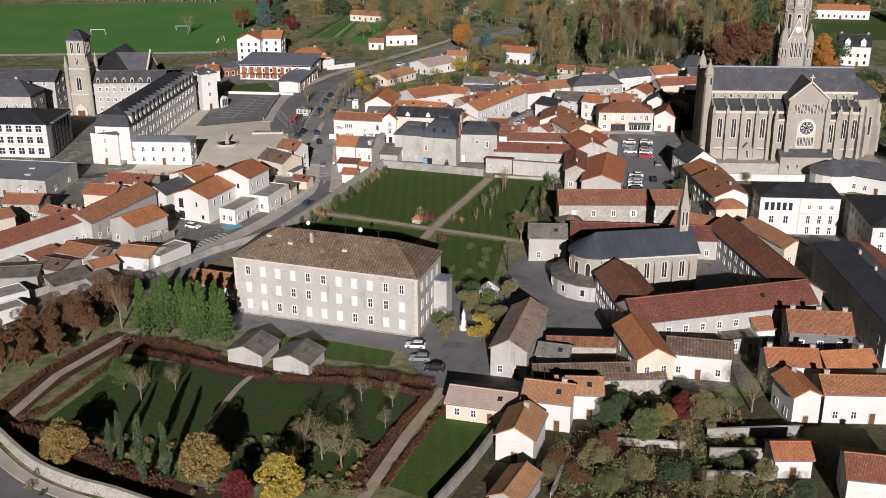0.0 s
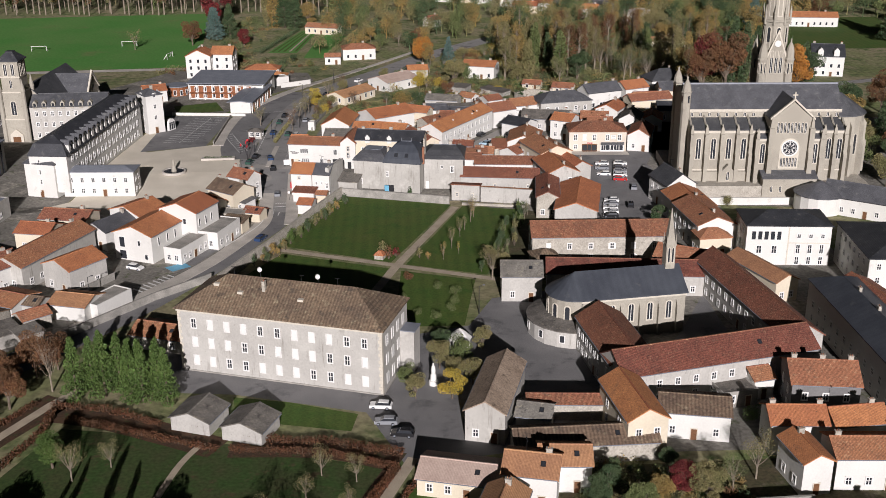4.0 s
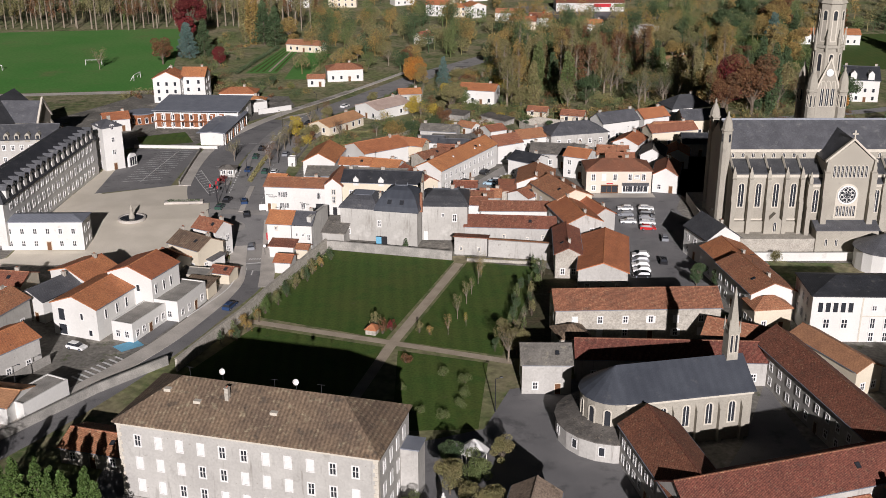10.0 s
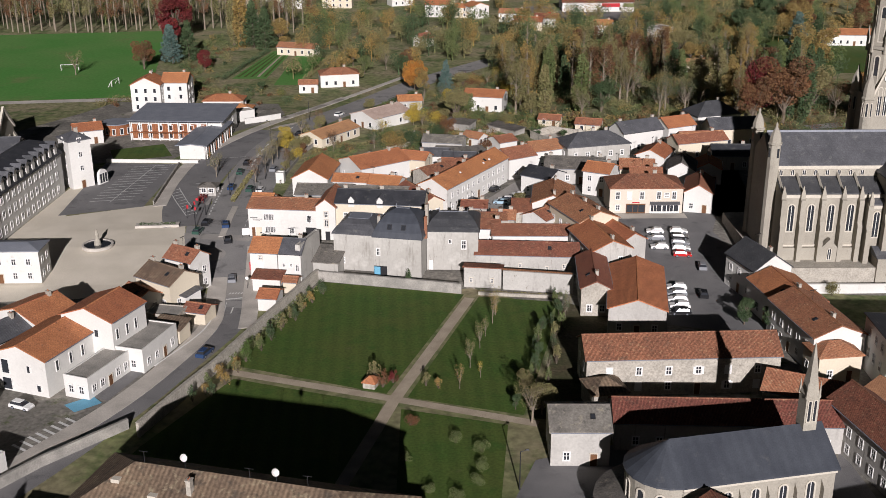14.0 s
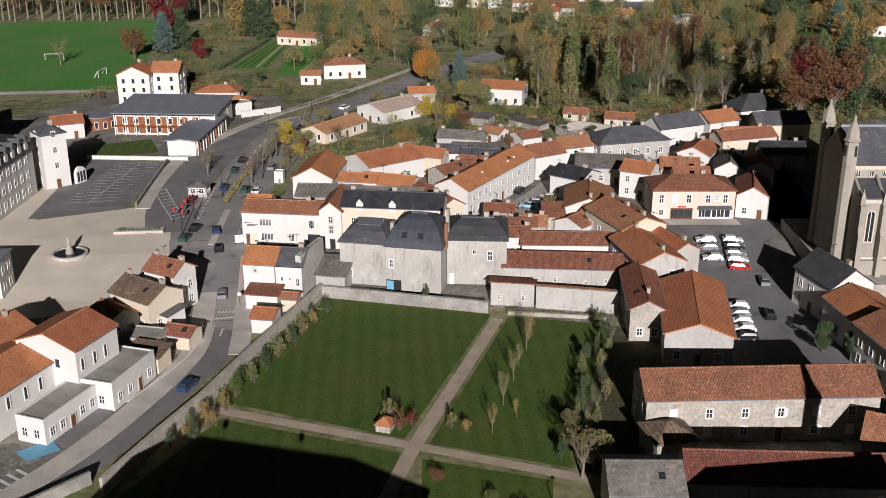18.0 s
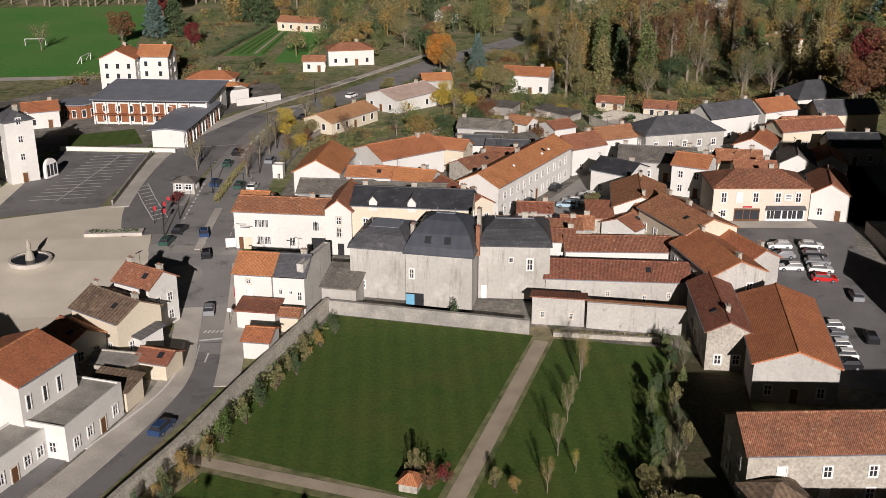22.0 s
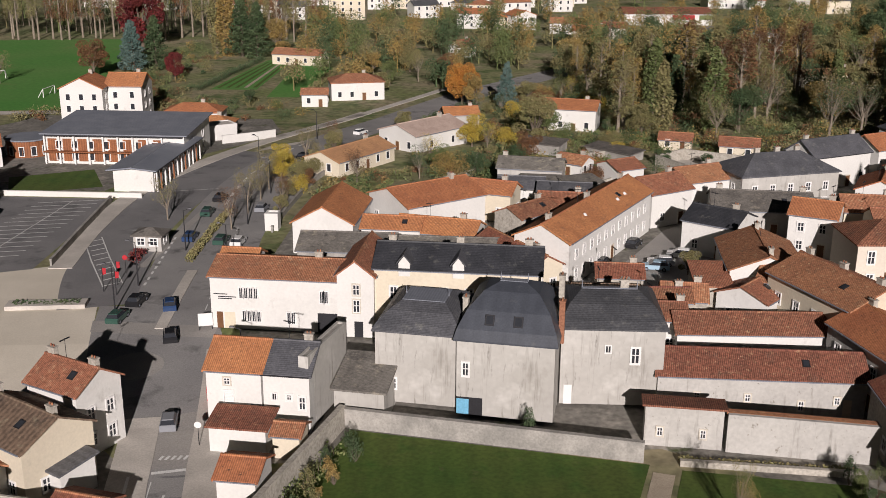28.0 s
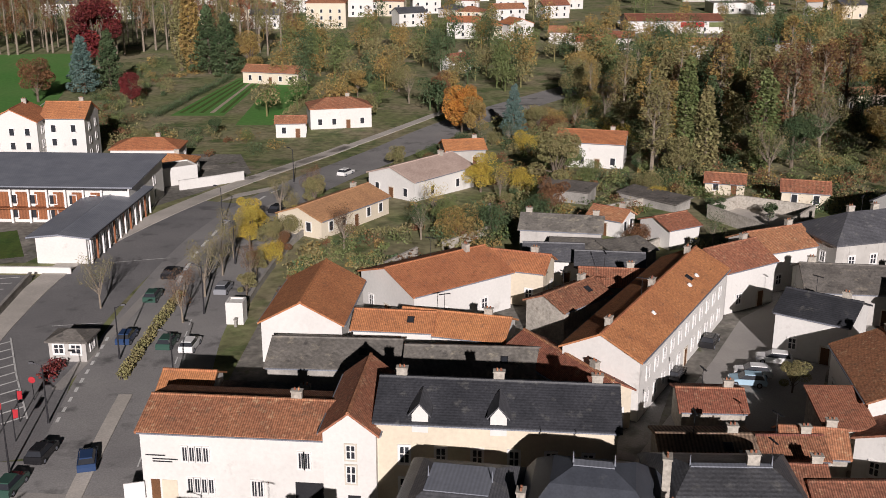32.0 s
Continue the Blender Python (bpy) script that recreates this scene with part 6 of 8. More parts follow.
ch = thing("church", 85, 126, 4.5, -3.3, "large gothic church of pale limestone with slate roofs", "church")
bm = bmesh.new(); box(bm, -2, 52, -17, 20, -5.0, 0.0)
part("podium", bm, RUBBLE, ch)
bm = bmesh.new(); prism(bm, [(-6.5, 0), (6.5, 0), (6.5, 19.7), (0, 25.0), (-6.5, 19.7)], 0, 45, "x")
part("nave_wall", bm, STONE, ch)
bm = bmesh.new(); prism(bm, [(-6.9, 19.4), (-6.9, 19.7), (0, 25.4), (6.9, 19.7), (6.9, 19.4), (0, 25.05)], 0.6, 45, "x")
nr = part("nave_roof", bm, SLATE, ch)
bm = bmesh.new(); prism(bm, [(-0.2, 25.3), (0.2, 25.3), (0.12, 25.75), (-0.12, 25.75)], 0.6, 45, "x")
part("ridge_crest", bm, ZINC, nr)
for sy in (-1, 1):
    bm = bmesh.new(); prism(bm, [(sy * 11.5, 0), (sy * 6.4, 0), (sy * 6.4, 16.9), (sy * 11.5, 14.8)], 1.5, 45, "x")
    part("aisle_wall", bm, STONE, ch)
    bm = bmesh.new(); prism(bm, [(sy * 11.8, 14.7), (sy * 11.8, 14.95), (sy * 6.45, 17.2), (sy * 6.45, 16.95)], 1.5, 44.5, "x")
    part("aisle_roof", bm, SLATE, ch)
    bm = bmesh.new(); box(bm, 0.7, 44.8, sy * 6.7 - 0.25, sy * 6.7 + 0.25, 18.9, 19.6)
    part("cornice", bm, SURR, ch)
bm = bmesh.new(); box(bm, 1.4, 44.8, -11.75, -11.5, 13.9, 14.6)
part("cornice", bm, SURR, ch)
bm = bmesh.new(); box(bm, 1.4, 44.8, -11.8, -11.5, 3.0, 3.4)
part("string_course", bm, SURR, ch)
for i, u in enumerate((1.9, 6.0, 10.4, 14.7, 18.4, 39.0, 42.0, 45.0)):
    buttress(ch, u, -13.4, -11.4, 14.2)
    bm = bmesh.new()
    limb(bm, (u, -11.3, 15.0), (u, -6.5, 17.8), 0.28, 0.28, 4)
    part("flying_strut", bm, STONE, ch)
for u in (4.0, 8.2, 12.5, 16.7, 40.6, 43.6):
    put_window(ch, "f", u, 6.4, 11.52, 1.25, 5.9, "arch")
for u in [2.5 + 2.5 * i for i in range(8)] + [38.5, 41, 43.5]:
    put_window(ch, "f", u, 17.5, 6.55, 0.7, 1.1, "arch")
for u in (4.0, 8.2, 12.5, 16.7):
    bm = bmesh.new(); box(bm, u - 1.7, u + 1.7, -12.2, -11.45, 0, 2.8)
    part("plinth_panel", bm, STONE, ch)
# south transept with its rose
bm = bmesh.new(); prism(bm, [(23.3, 0), (34.7, 0), (34.7, 18.5), (29, 23.4), (23.3, 18.5)], -14, -5, "y")
part("transept_wall", bm, STONE, ch)
bm = bmesh.new(); prism(bm, [(22.9, 18.2), (22.9, 18.5), (29, 23.9), (35.1, 18.5), (35.1, 18.2), (29, 23.5)], -13.2, 0, "y")
part("transept_roof", bm, SLATE, ch)
bm = bmesh.new(); prism(bm, [(22.8, 18.3), (22.8, 18.9), (29, 24.4), (35.2, 18.9), (35.2, 18.3), (29, 23.8)], -14.4, -13.6, "y")
part("gable_coping", bm, SURR, ch)
bm = bmesh.new()
for a in ((28.85, 29.15, 24.2, 26.2), (28.3, 29.7, 25.2, 25.5)):
    box(bm, a[0], a[1], -14.15, -13.85, a[2], a[3])
part("cross", bm, SURR, ch)
bm = bmesh.new()
N = 28
rr = [[(29 + r * math.cos(2 * math.pi * i / N), yy, 10.2 + r * math.sin(2 * math.pi * i / N)) for i in range(N)] for r, yy in ((2.4, -14.0), (2.4, -14.22), (2.0, -14.22), (2.0, -14.0))]
loft(bm, rr, cap=False)
rose = part("rose_window", bm, FRAMEW, ch)
bm = bmesh.new(); bm.faces.new([bm.verts.new((29 + 2.0 * math.cos(2 * math.pi * i / N), -14.03, 10.2 + 2.0 * math.sin(2 * math.pi * i / N))) for i in range(N)])
part("rose_glass", bm, GLASS, rose)
for i in range(8):
    a = 2 * math.pi * i / 8
    bm = bmesh.new()
    limb(bm, (29 + 0.4 * math.cos(a), -14.1, 10.2 + 0.4 * math.sin(a)), (29 + 2.0 * math.cos(a), -14.1, 10.2 + 2.0 * math.sin(a)), 0.07, 0.07, 4)
    part("tracery", bm, FRAMEW, rose)
    bm = bmesh.new()
    loft(bm, [[(29 + 1.35 * math.cos(a + 0.39) + r * math.cos(b_), yy, 10.2 + 1.35 * math.sin(a + 0.39) + r * math.sin(b_)) for b_ in [2 * math.pi * j / 10 for j in range(10)]] for r, yy in ((0.46, -14.04), (0.46, -14.12), (0.38, -14.12), (0.38, -14.04))], cap=False)
    part("foil", bm, FRAMEW, rose)
for i in range(6):
    put_window(ch, "f", 27.0 + 0.8 * i, 4.8, 14.02, 0.55, 2.6, "arch")
for i in range(9):
    put_window(ch, "f", 25.2 + 0.95 * i, 14.6, 14.02, 0.55, 2.9, "arch")
for u in (23.4, 34.6):
    buttress(ch, u, -15.6, -13.8, 16.5, 1.4, 3.0)
for u0, u1 in ((19.8, 23.3), (34.7, 38.2)):
    bm = bmesh.new(); prism(bm, [(-13.2, 0), (-6, 0), (-6, 16.0), (-13.2, 12.9)], u0, u1, "x")
    fb = part("flank_bay", bm, STONE, ch)
    bm = bmesh.new(); prism(bm, [(-13.5, 12.75), (-13.5, 13.0), (-6.3, 16.4), (-6.3, 16.1)], u0 - 0.2, u1 + 0.2, "x")
    part("flank_roof", bm, SLATE, fb)
    bm = bmesh.new(); box(bm, u0 - 0.05, u1 + 0.05, -13.4, -13.15, 12.0, 12.6)
    part("cornice", bm, SURR, fb)
for u in (21.7, 36.4):
    put_window(ch, "f", u, 5.6, 13.22, 1.2, 5.6, "arch")
for u in (20.0, 38.0):
    buttress(ch, u, -14.6, -13.1, 13.2, 1.1, 2.6)
bm = bmesh.new()
prism(bm, [(26.3, 4.2), (31.7, 4.2), (31.7, 10.6)] + [(29 + 2.7 * math.cos(math.pi * i / 12), 10.3 + 2.7 * math.sin(math.pi * i / 12)) for i in range(13)] + [(26.3, 10.6)], -14.015, -13.9, "y")
part("rose_surround", bm, SURR, ch)
bm = bmesh.new(); prism(bm, [(10.9, 0), (14.1, 0), (14.1, 3.4), (12.5, 5.2), (10.9, 3.4)], -13.4, -12.1, "y")
po = part("porch_gable", bm, STONE, ch)
put_window(ch, "f", 12.5, 0.6, 13.42, 0.7, 2.4, "arch")
bm = bmesh.new(); box(bm, 21.5, 36.5, -17.5, -14, -4.4, 2.2)
sa = part("sacristy", bm, STONE, ch)
bm = bmesh.new(); prism(bm, [(-17.8, 2.2), (-17.8, 2.4), (-14.0, 3.8), (-14.0, 2.2)], 21.2, 36.8, "x")
part("sacristy_roof", bm, SLATE, sa)
for u in (24, 26.5, 31.5, 34):
    put_window(ch, "f", u, -1.6, 17.52, 0.6, 1.7, "arch")
# choir and apse
bm = bmesh.new()
ap = lambda r, z: [(46.2 + max(0, r * math.cos(a)) if abs(a) < 1.58 else 46.2, r * math.sin(a), z) for a in [-math.pi / 2 + math.pi * i / 8 for i in range(9)]] + [(44, r, z), (44, -r, z)]
loft(bm, [ap(7.2, 0), ap(7.2, 17.6)])
part("apse_wall", bm, STONE, ch)
bm = bmesh.new(); loft(bm, [ap(7.7, 17.4), ap(7.7, 17.7), ap(0.3, 22.8)])
part("apse_roof", bm, SLATE, ch)
for k in range(5):
    a = -math.pi / 2 + math.pi * (k + 0.5) / 6
    bm = bmesh.new()
    prism(bm, [(7.0, 0), (8.6, 0), (8.6, 9.0), (8.1, 9.8), (8.1, 14.5), (7.0, 16.0)], -0.45, 0.45, "x")
    b_ = part("buttress", bm, STONE, ch)
    b_.matrix_local = pose(46.2, 0, 0, 0, 0, math.degrees(a) - 90)
    fm = window_meshes(1.1, 5.8, "arch")
    w = part("window", fm[0], None, ch)
    a2 = a + math.pi / 12
    w.matrix_local = pose(46.2 + 7.08 * math.cos(a2), 7.08 * math.sin(a2), 6.2, 0, 0, math.degrees(a2) + 90)
    part("pane", fm[1], None, w)
for y in (-6.6, 6.6):
    turret(ch, 0.6, y, 1.3, 0, 24.2, 29.2)
# tower and spire
TX, TY = 29.4, 13.2
tw = part("tower", (lambda b: (box(b, TX - 3.9, TX + 3.9, TY - 3.9, TY + 3.9, 0, 31), b)[1])(bmesh.new()), STONE, ch)
for cx, cy in ((-3.9, -3.9), (3.9, -3.9), (3.9, 3.9), (-3.9, 3.9)):
    cx, cy = TX + cx, TY + cy
    bm = bmesh.new()
    loft(bm, [ring(r, z, 8, cx, cy) for r, z in ((1.3, 0), (1.3, 30.2), (1.5, 30.4), (1.5, 30.8), (1.3, 31.0), (1.25, 32.6), (1.05, 33.8), (0.7, 34.8), (0.25, 35.6), (0.22, 36.3), (0.05, 36.8))])
    t = part("corner_turret", bm, STONE, ch)
    for k in (4, 5, 6):
        a = math.pi * (k + 0.5) / 4
        fm = window_meshes(0.4, 3.0, "arch")
        w = part("turret_opening", fm[0], None, t)
        w.matrix_local = pose(cx + 1.2 * math.cos(a), cy + 1.2 * math.sin(a), 26.6, 0, 0, math.degrees(a) + 90)
        part("louvre", fm[1], None, w)
for u in (-1.35, 0.0, 1.35):
    put_window(ch, "f", TX + u, 26.6, 3.92 - TY, 0.8, 6.4, "arch")
bm = bmesh.new(); prism(bm, [(TX - 3.0, 31), (TX + 3.0, 31), (TX, 38.6)], TY - 4.0, TY - 2.6, "y")
gb = part("tower_gable", bm, STONE, ch)
bm = bmesh.new(); prism(bm, [(TX - 3.2, 31), (TX - 2.7, 31), (TX, 38.2), (TX + 2.7, 31), (TX + 3.2, 31), (TX, 39.2)], TY - 4.15, TY - 3.95, "y")
part("gable_coping", bm, SURR, gb)
bm = bmesh.new(); loft(bm, [ring(r, z, 8, TX, TY, math.pi / 8) for r, z in ((3.9, 30.8), (3.7, 41), (4.1, 41.3), (4.1, 41.9), (3.5, 42), (3.3, 52), (3.7, 52.3), (3.2, 53))])
bf = part("belfry", bm, STONE, ch)
bm = bmesh.new(); loft(bm, [ring(3.1, 53, 8, TX, TY, math.pi / 8), ring(0.15, 80, 8, TX, TY, math.pi / 8)])
part("spire", bm, STONE, ch)
for k in range(8):
    a = math.pi * k / 4
    for z, hh in ((43, 7.5), (33.5, 6.2)):
        fm = window_meshes(0.95, hh, "arch")
        w = part("belfry_opening", fm[0], None, bf)
        q = 3.1 if z > 40 else 3.5
        w.matrix_local = pose(TX + q * math.cos(a), TY + q * math.sin(a), z, 0, 0, math.degrees(a) + 90)
        part("louvre", fm[1], None, w)
for k in range(8):
    a = math.pi * (k + 0.5) / 4
    bm = bmesh.new(); cx, cy = TX + 3.9 * math.cos(a), TY + 3.9 * math.sin(a)
    loft(bm, [ring(0.35, 40.5, 6, cx, cy), ring(0.3, 43.5, 6, cx, cy), ring(0.4, 43.7, 6, cx, cy), ring(0.04, 46.2, 6, cx, cy)])
    part("pinnacle", bm, STONE, bf)
bm = bmesh.new()
N = 20
loft(bm, [[(TX + r * math.cos(2 * math.pi * i / N), yy, 35.2 + r * math.sin(2 * math.pi * i / N)) for i in range(N)] for r, yy in ((0.95, TY - 4.0), (0.95, TY - 4.3), (0.8, TY - 4.35), (0.05, TY - 4.35))], cap=False)
part("clock_face", bm, FRAMEW, ch, "round white clock face")
# ---- round chapter house by the church ----
rh = thing("round_hall", 119, 100, 0, 0, "low round hall with dark slate roof by the church", "building")
bm = bmesh.new(); loft(bm, [ring(6.5, 0, 16), ring(6.5, 5, 16)])
part("wall", bm, WHITE, rh)
bm = bmesh.new(); loft(bm, [ring(7.0, 4.9, 16), ring(7.0, 5.1, 16), ring(0.4, 8.2, 16)])
part("roof", bm, SLATE, rh)
house("slate_hall", "long low hall with dark slate roof by the church", 130, 96, -35, 20, 10, 5, "gx", 3, WHITE, SLATE, rows=1, chimneys=0, category="building")

# ---- convent chapel ----
cp = thing("chapel", 49.5, 28.6, 0, 8.5, "convent chapel of pale stone with dark slate roof", "chapel")
bm = bmesh.new(); prism(bm, [(-5.5, 0), (5.5, 0), (5.5, 9), (0, 12.8), (-5.5, 9)], -10, 12.5, "x")
part("nave_wall", bm, STONE, cp)
bm = bmesh.new(); prism(bm, [(-6.0, 8.75), (-6.0, 9.0), (0, 13.1), (6.0, 9.0), (6.0, 8.75), (0, 12.85)], -10, 12.9, "x")
part("nave_roof", bm, SLATEB, cp)
half = lambda r, z, k=10: [(-10 - r * math.sin(math.pi * i / k), r * math.cos(math.pi * i / k), z) for i in range(k + 1)] + [(-9.7, -r, z), (-9.7, r, z)]
bm = bmesh.new(); loft(bm, [half(5.5, 0), half(5.5, 9)])
part("apse_wall", bm, STONE, cp)
bm = bmesh.new(); loft(bm, [half(6.0, 8.75), half(6.0, 9.0), half(0.1, 13.0)])
part("apse_roof", bm, SLATEB, cp)
bm = bmesh.new(); loft(bm, [half(9.6, 0), half(9.6, 3.6)])
am = part("ambulatory_wall", bm, PALEW, cp)
bm = bmesh.new(); loft(bm, [half(9.9, 3.5), half(9.9, 3.7), half(5.4, 4.6)])
part("ambulatory_roof", bm, GREYR, am)
for sy in (-1, 1):
    bm = bmesh.new(); box(bm, -10, 12.6, sy * 5.65 - 0.15, sy * 5.65 + 0.15, 8.3, 8.8)
    part("cornice", bm, SURR, cp)
for u in (-7.5, -3.4, 0.7, 4.8, 8.9):
    put_window(cp, "f", u, 3.4, 5.52, 1.05, 3.8, "arch")
for u in (-9.6, -5.5, -1.4, 2.7, 6.8, 10.8):
    bm = bmesh.new(); prism(bm, [(-6.4, 0), (-5.4, 0), (-5.4, 7.6), (-6.4, 6.4)], u - 0.35, u + 0.35, "x")
    part("buttress", bm, STONE, cp)
for k in range(1, 6):
    a = math.pi * k / 6
    fm = window_meshes(1.0, 3.6, "arch")
    w = part("window", fm[0], None, cp)
    w.matrix_local = pose(-10 - 5.5 * math.sin(a), 5.5 * math.cos(a), 3.8, 0, 0, math.degrees(math.atan2(math.cos(a), -math.sin(a))) + 90)
    part("pane", fm[1], None, w)
    fm = window_meshes(0.9, 1.5, "plain")
    w = part("window", fm[0], None, cp)
    w.matrix_local = pose(-10 - 9.55 * math.sin(a), 9.55 * math.cos(a), 1.2, 0, 0, math.degrees(math.atan2(math.cos(a), -math.sin(a))) + 90)
    part("pane", fm[1], None, w)
bm = bmesh.new(); box(bm, 9.5, 11.5, -1.0, 1.0, 11.2, 18)
bt = part("bell_tower", bm, STONE, cp)
bm = bmesh.new(); loft(bm, [[(10.5 + sx * 1.1, sy * 1.1, 17.9) for sx, sy in ((-1, -1), (1, -1), (1, 1), (-1, 1))], [(10.5 + sx * 0.8, sy * 0.8, 18.6) for sx, sy in ((-1, -1), (1, -1), (1, 1), (-1, 1))], [(10.5 + sx * 0.05, sy * 0.05, 25.5) for sx, sy in ((-1, -1), (1, -1), (1, 1), (-1, 1))]])
part("spire", bm, STONE, bt)
for sx, sy in ((-1, -1), (1, -1), (1, 1), (-1, 1)):
    bm = bmesh.new(); cone(bm, 0.24, 0.02, 17.5, 20.0, 5, 10.5 + sx * 0.95, sy * 0.95)
    part("pinnacle", bm, STONE, bt)
for off in (-0.42, 0.42):
    fm = window_meshes(0.4, 3.2, "arch")
    w = part("belfry_opening", fm[0], None, bt)
    w.matrix_local = pose(10.5 + off, -1.01, 13.9)
    part("louvre", fm[1], None, w)

# ---- college church ----
cc = thing("college_church", -123.5, 181.5, 0, -4, "college church of grey stone with square tower", "church")
bm = bmesh.new(); loft(bm, [[(sx * q, sy * q, z) for sx, sy in ((-1, -1), (1, -1), (1, 1), (-1, 1))] for q, z in ((3.9, 0), (3.9, 10), (3.5, 10.6), (3.5, 19), (3.1, 19.6), (3.1, 29))])
tw2 = part("tower", bm, STONE, cc)
bm = bmesh.new(); loft(bm, [[(sx * q, sy * q, z) for sx, sy in ((-1, -1), (1, -1), (1, 1), (-1, 1))] for q, z in ((3.6, 28.9), (3.6, 29.3), (1.2, 31.6), (1.2, 31.9))])
part("tower_roof", bm, SLATED, tw2)
for z, q in ((9.6, 4.05), (18.6, 3.65), (23.6, 3.25)):
    bm = bmesh.new(); box(bm, -q, q, -q, q, z, z + 0.45)
    part("string_course", bm, SURR, cc)
for cx, cy in ((-3.9, -3.9), (3.9, -3.9), (3.9, 3.9), (-3.9, 3.9)):
    bm = bmesh.new(); loft(bm, [ring(0.8, 0, 8, cx, cy), ring(0.7, 19, 8, cx, cy), ring(0.85, 19.3, 8, cx, cy), ring(0.75, 20, 8, cx, cy), ring(0.08, 23.5, 8, cx, cy)])
    part("corner_turret", bm, STONE, cc)
for u in (-1.2, 1.2):
    put_window(cc, "f", u, 24.3, 3.12, 1.0, 3.8, "arch")
    put_window(cc, "r", u, 24.3, 3.12, 1.0, 3.8, "arch")
put_window(cc, "f", 0, 11.2, 3.52, 1.6, 4.6, "arch")
put_window(cc, "f", 0, 20.2, 3.12, 0.8, 2.6, "arch")
bm = bmesh.new(); prism(bm, [(-2.2, 0), (2.2, 0), (2.2, 4.6), (0, 6.6), (-2.2, 4.6)], -4.5, -3.8, "y")
pt = part("portal", bm, SURR, cc)
bm = bmesh.new(); box(bm, -1.3, 1.3, -4.6, -4.45, 0, 4)
part("door", bm, WOODB, pt)
bm = bmesh.new(); prism(bm, [(-4, 0), (9, 0), (9, 13.5), (2.5, 19.5), (-4, 13.5)], 3.4, 40, "y")
part("nave_wall", bm, STONE, cc)
bm = bmesh.new(); prism(bm, [(-4.5, 13.1), (-4.5, 13.4), (2.5, 19.9), (9.5, 13.4), (9.5, 13.1), (2.5, 19.55)], 3.1, 40.4, "y")
part("nave_roof", bm, SLATE, cc)
bm = bmesh.new(); prism(bm, [(21, 0), (32, 0), (32, 13.5), (26.5, 18.6), (21, 13.5)], 8, 16.5, "x")
part("transept_wall", bm, STONE, cc)
bm = bmesh.new(); prism(bm, [(20.6, 13.1), (20.6, 13.4), (26.5, 19.0), (32.4, 13.4), (32.4, 13.1), (26.5, 18.65)], 3, 16.3, "x")
part("transept_roof", bm, SLATE, cc)
bm = bmesh.new(); prism(bm, [(20.4, 12.9), (20.4, 13.6), (26.5, 20.2), (32.6, 13.6), (32.6, 12.9), (26.5, 18.7)], 16.3, 16.9, "x")
part("gable_coping", bm, SURR, cc)
put_window(cc, "f", 12.6, 4.5, -20.98, 1.5, 7.0, "arch")
for v in (24.5, 28.5):
    put_window(cc, "r", v, 5.0, 16.52, 1.2, 6.4, "arch")
for i in range(5):
    bm = bmesh.new(); prism(bm, [(9, 0), (11.4, 0), (11.4, 7.5), (9, 12.4)], 5.4 + i * 3.3, 6.3 + i * 3.3, "y")
    part("buttress", bm, STONE, cc)
for v in (21.2, 31.8):
    bm = bmesh.new(); prism(bm, [(16, 0), (18, 0), (18, 9), (16, 12.5)], v - 0.5, v + 0.5, "y")
    part("buttress", bm, STONE, cc)

# ---- small structures ----
fo = thing("fountain", -65, 140, gh(-65, 140), 0, "round stone fountain with a pale stone sculpture", "fountain")
bm = bmesh.new(); loft(bm, [ring(3.6, 0, 24), ring(3.6, 0.7, 24), ring(3.1, 0.7, 24), ring(3.1, 0.35, 24)])
part("basin", bm, PAVE, fo)
bm = bmesh.new(); bm.faces.new([bm.verts.new(p) for p in ring(3.15, 0.5, 24)])
part("water", bm, GLASS, fo)
bm = bmesh.new(); loft(bm, [ring(0.9, 0, 10), ring(0.7, 1.4, 10), ring(0.35, 2.2, 10), ring(0.5, 3.0, 10), ring(0.1, 4.2, 10)])
part("sculpture", bm, STONE, fo)
kk = house("kiosk", "small pale kiosk with low grey roof by the boulevard", -44.5, 177.5, -8, 4.4, 3.6, 4.7, "hip", 0.7, PALEW, GREYR, rows=1, cols=2, side_cols=1, chimneys=0, category="kiosk", door=False, win=(1.2, 1.2))
house("transformer_hut", "small white pillar hut by the boulevard", -26.5, 187, -8, 2.2, 2.2, 4.9, "flat", 0, WHITE, WHITE, rows=0, side_cols=0, chimneys=0, category="hut", door=False)
gz = thing("gazebo", 15.4, 19.4, 0, 0, "small white tent-roofed gazebo in the yard", "gazebo")
for i in range(8):
    bm = bmesh.new(); cone(bm, 0.09, 0.09, 0, 2.4, 6, 2.0 * math.cos(math.pi * i / 4), 2.0 * math.sin(math.pi * i / 4))
    part("post", bm, FRAMEW, gz)
bm = bmesh.new(); loft(bm, [ring(2.5, 2.35, 8), ring(2.5, 2.5, 8), ring(0.9, 3.9, 8), ring(0.1, 4.4, 8)])
part("roof", bm, FRAMEW, gz)
bm = bmesh.new(); loft(bm, [ring(0.9, 0, 8), ring(0.9, 0.9, 8), ring(0.6, 1.0, 8), ring(0.55, 2.2, 8), ring(0.38, 2.4, 8), ring(0.45, 3.0, 8), ring(0.35, 3.9, 8), ring(0.16, 4.1, 8), ring(0.2, 4.4, 8), ring(0.05, 4.6, 8)])
st = new("statue", mesh_of("statue", bm, STATUEW))
st.location = (9.5, 4.0, 0.0)
tagged(st, "white stone statue on a round plinth in the yard", "statue")
wl = thing("garden_well", -1.5, 70, 0, -20, "small brick well house with red roof on the lawn", "well")
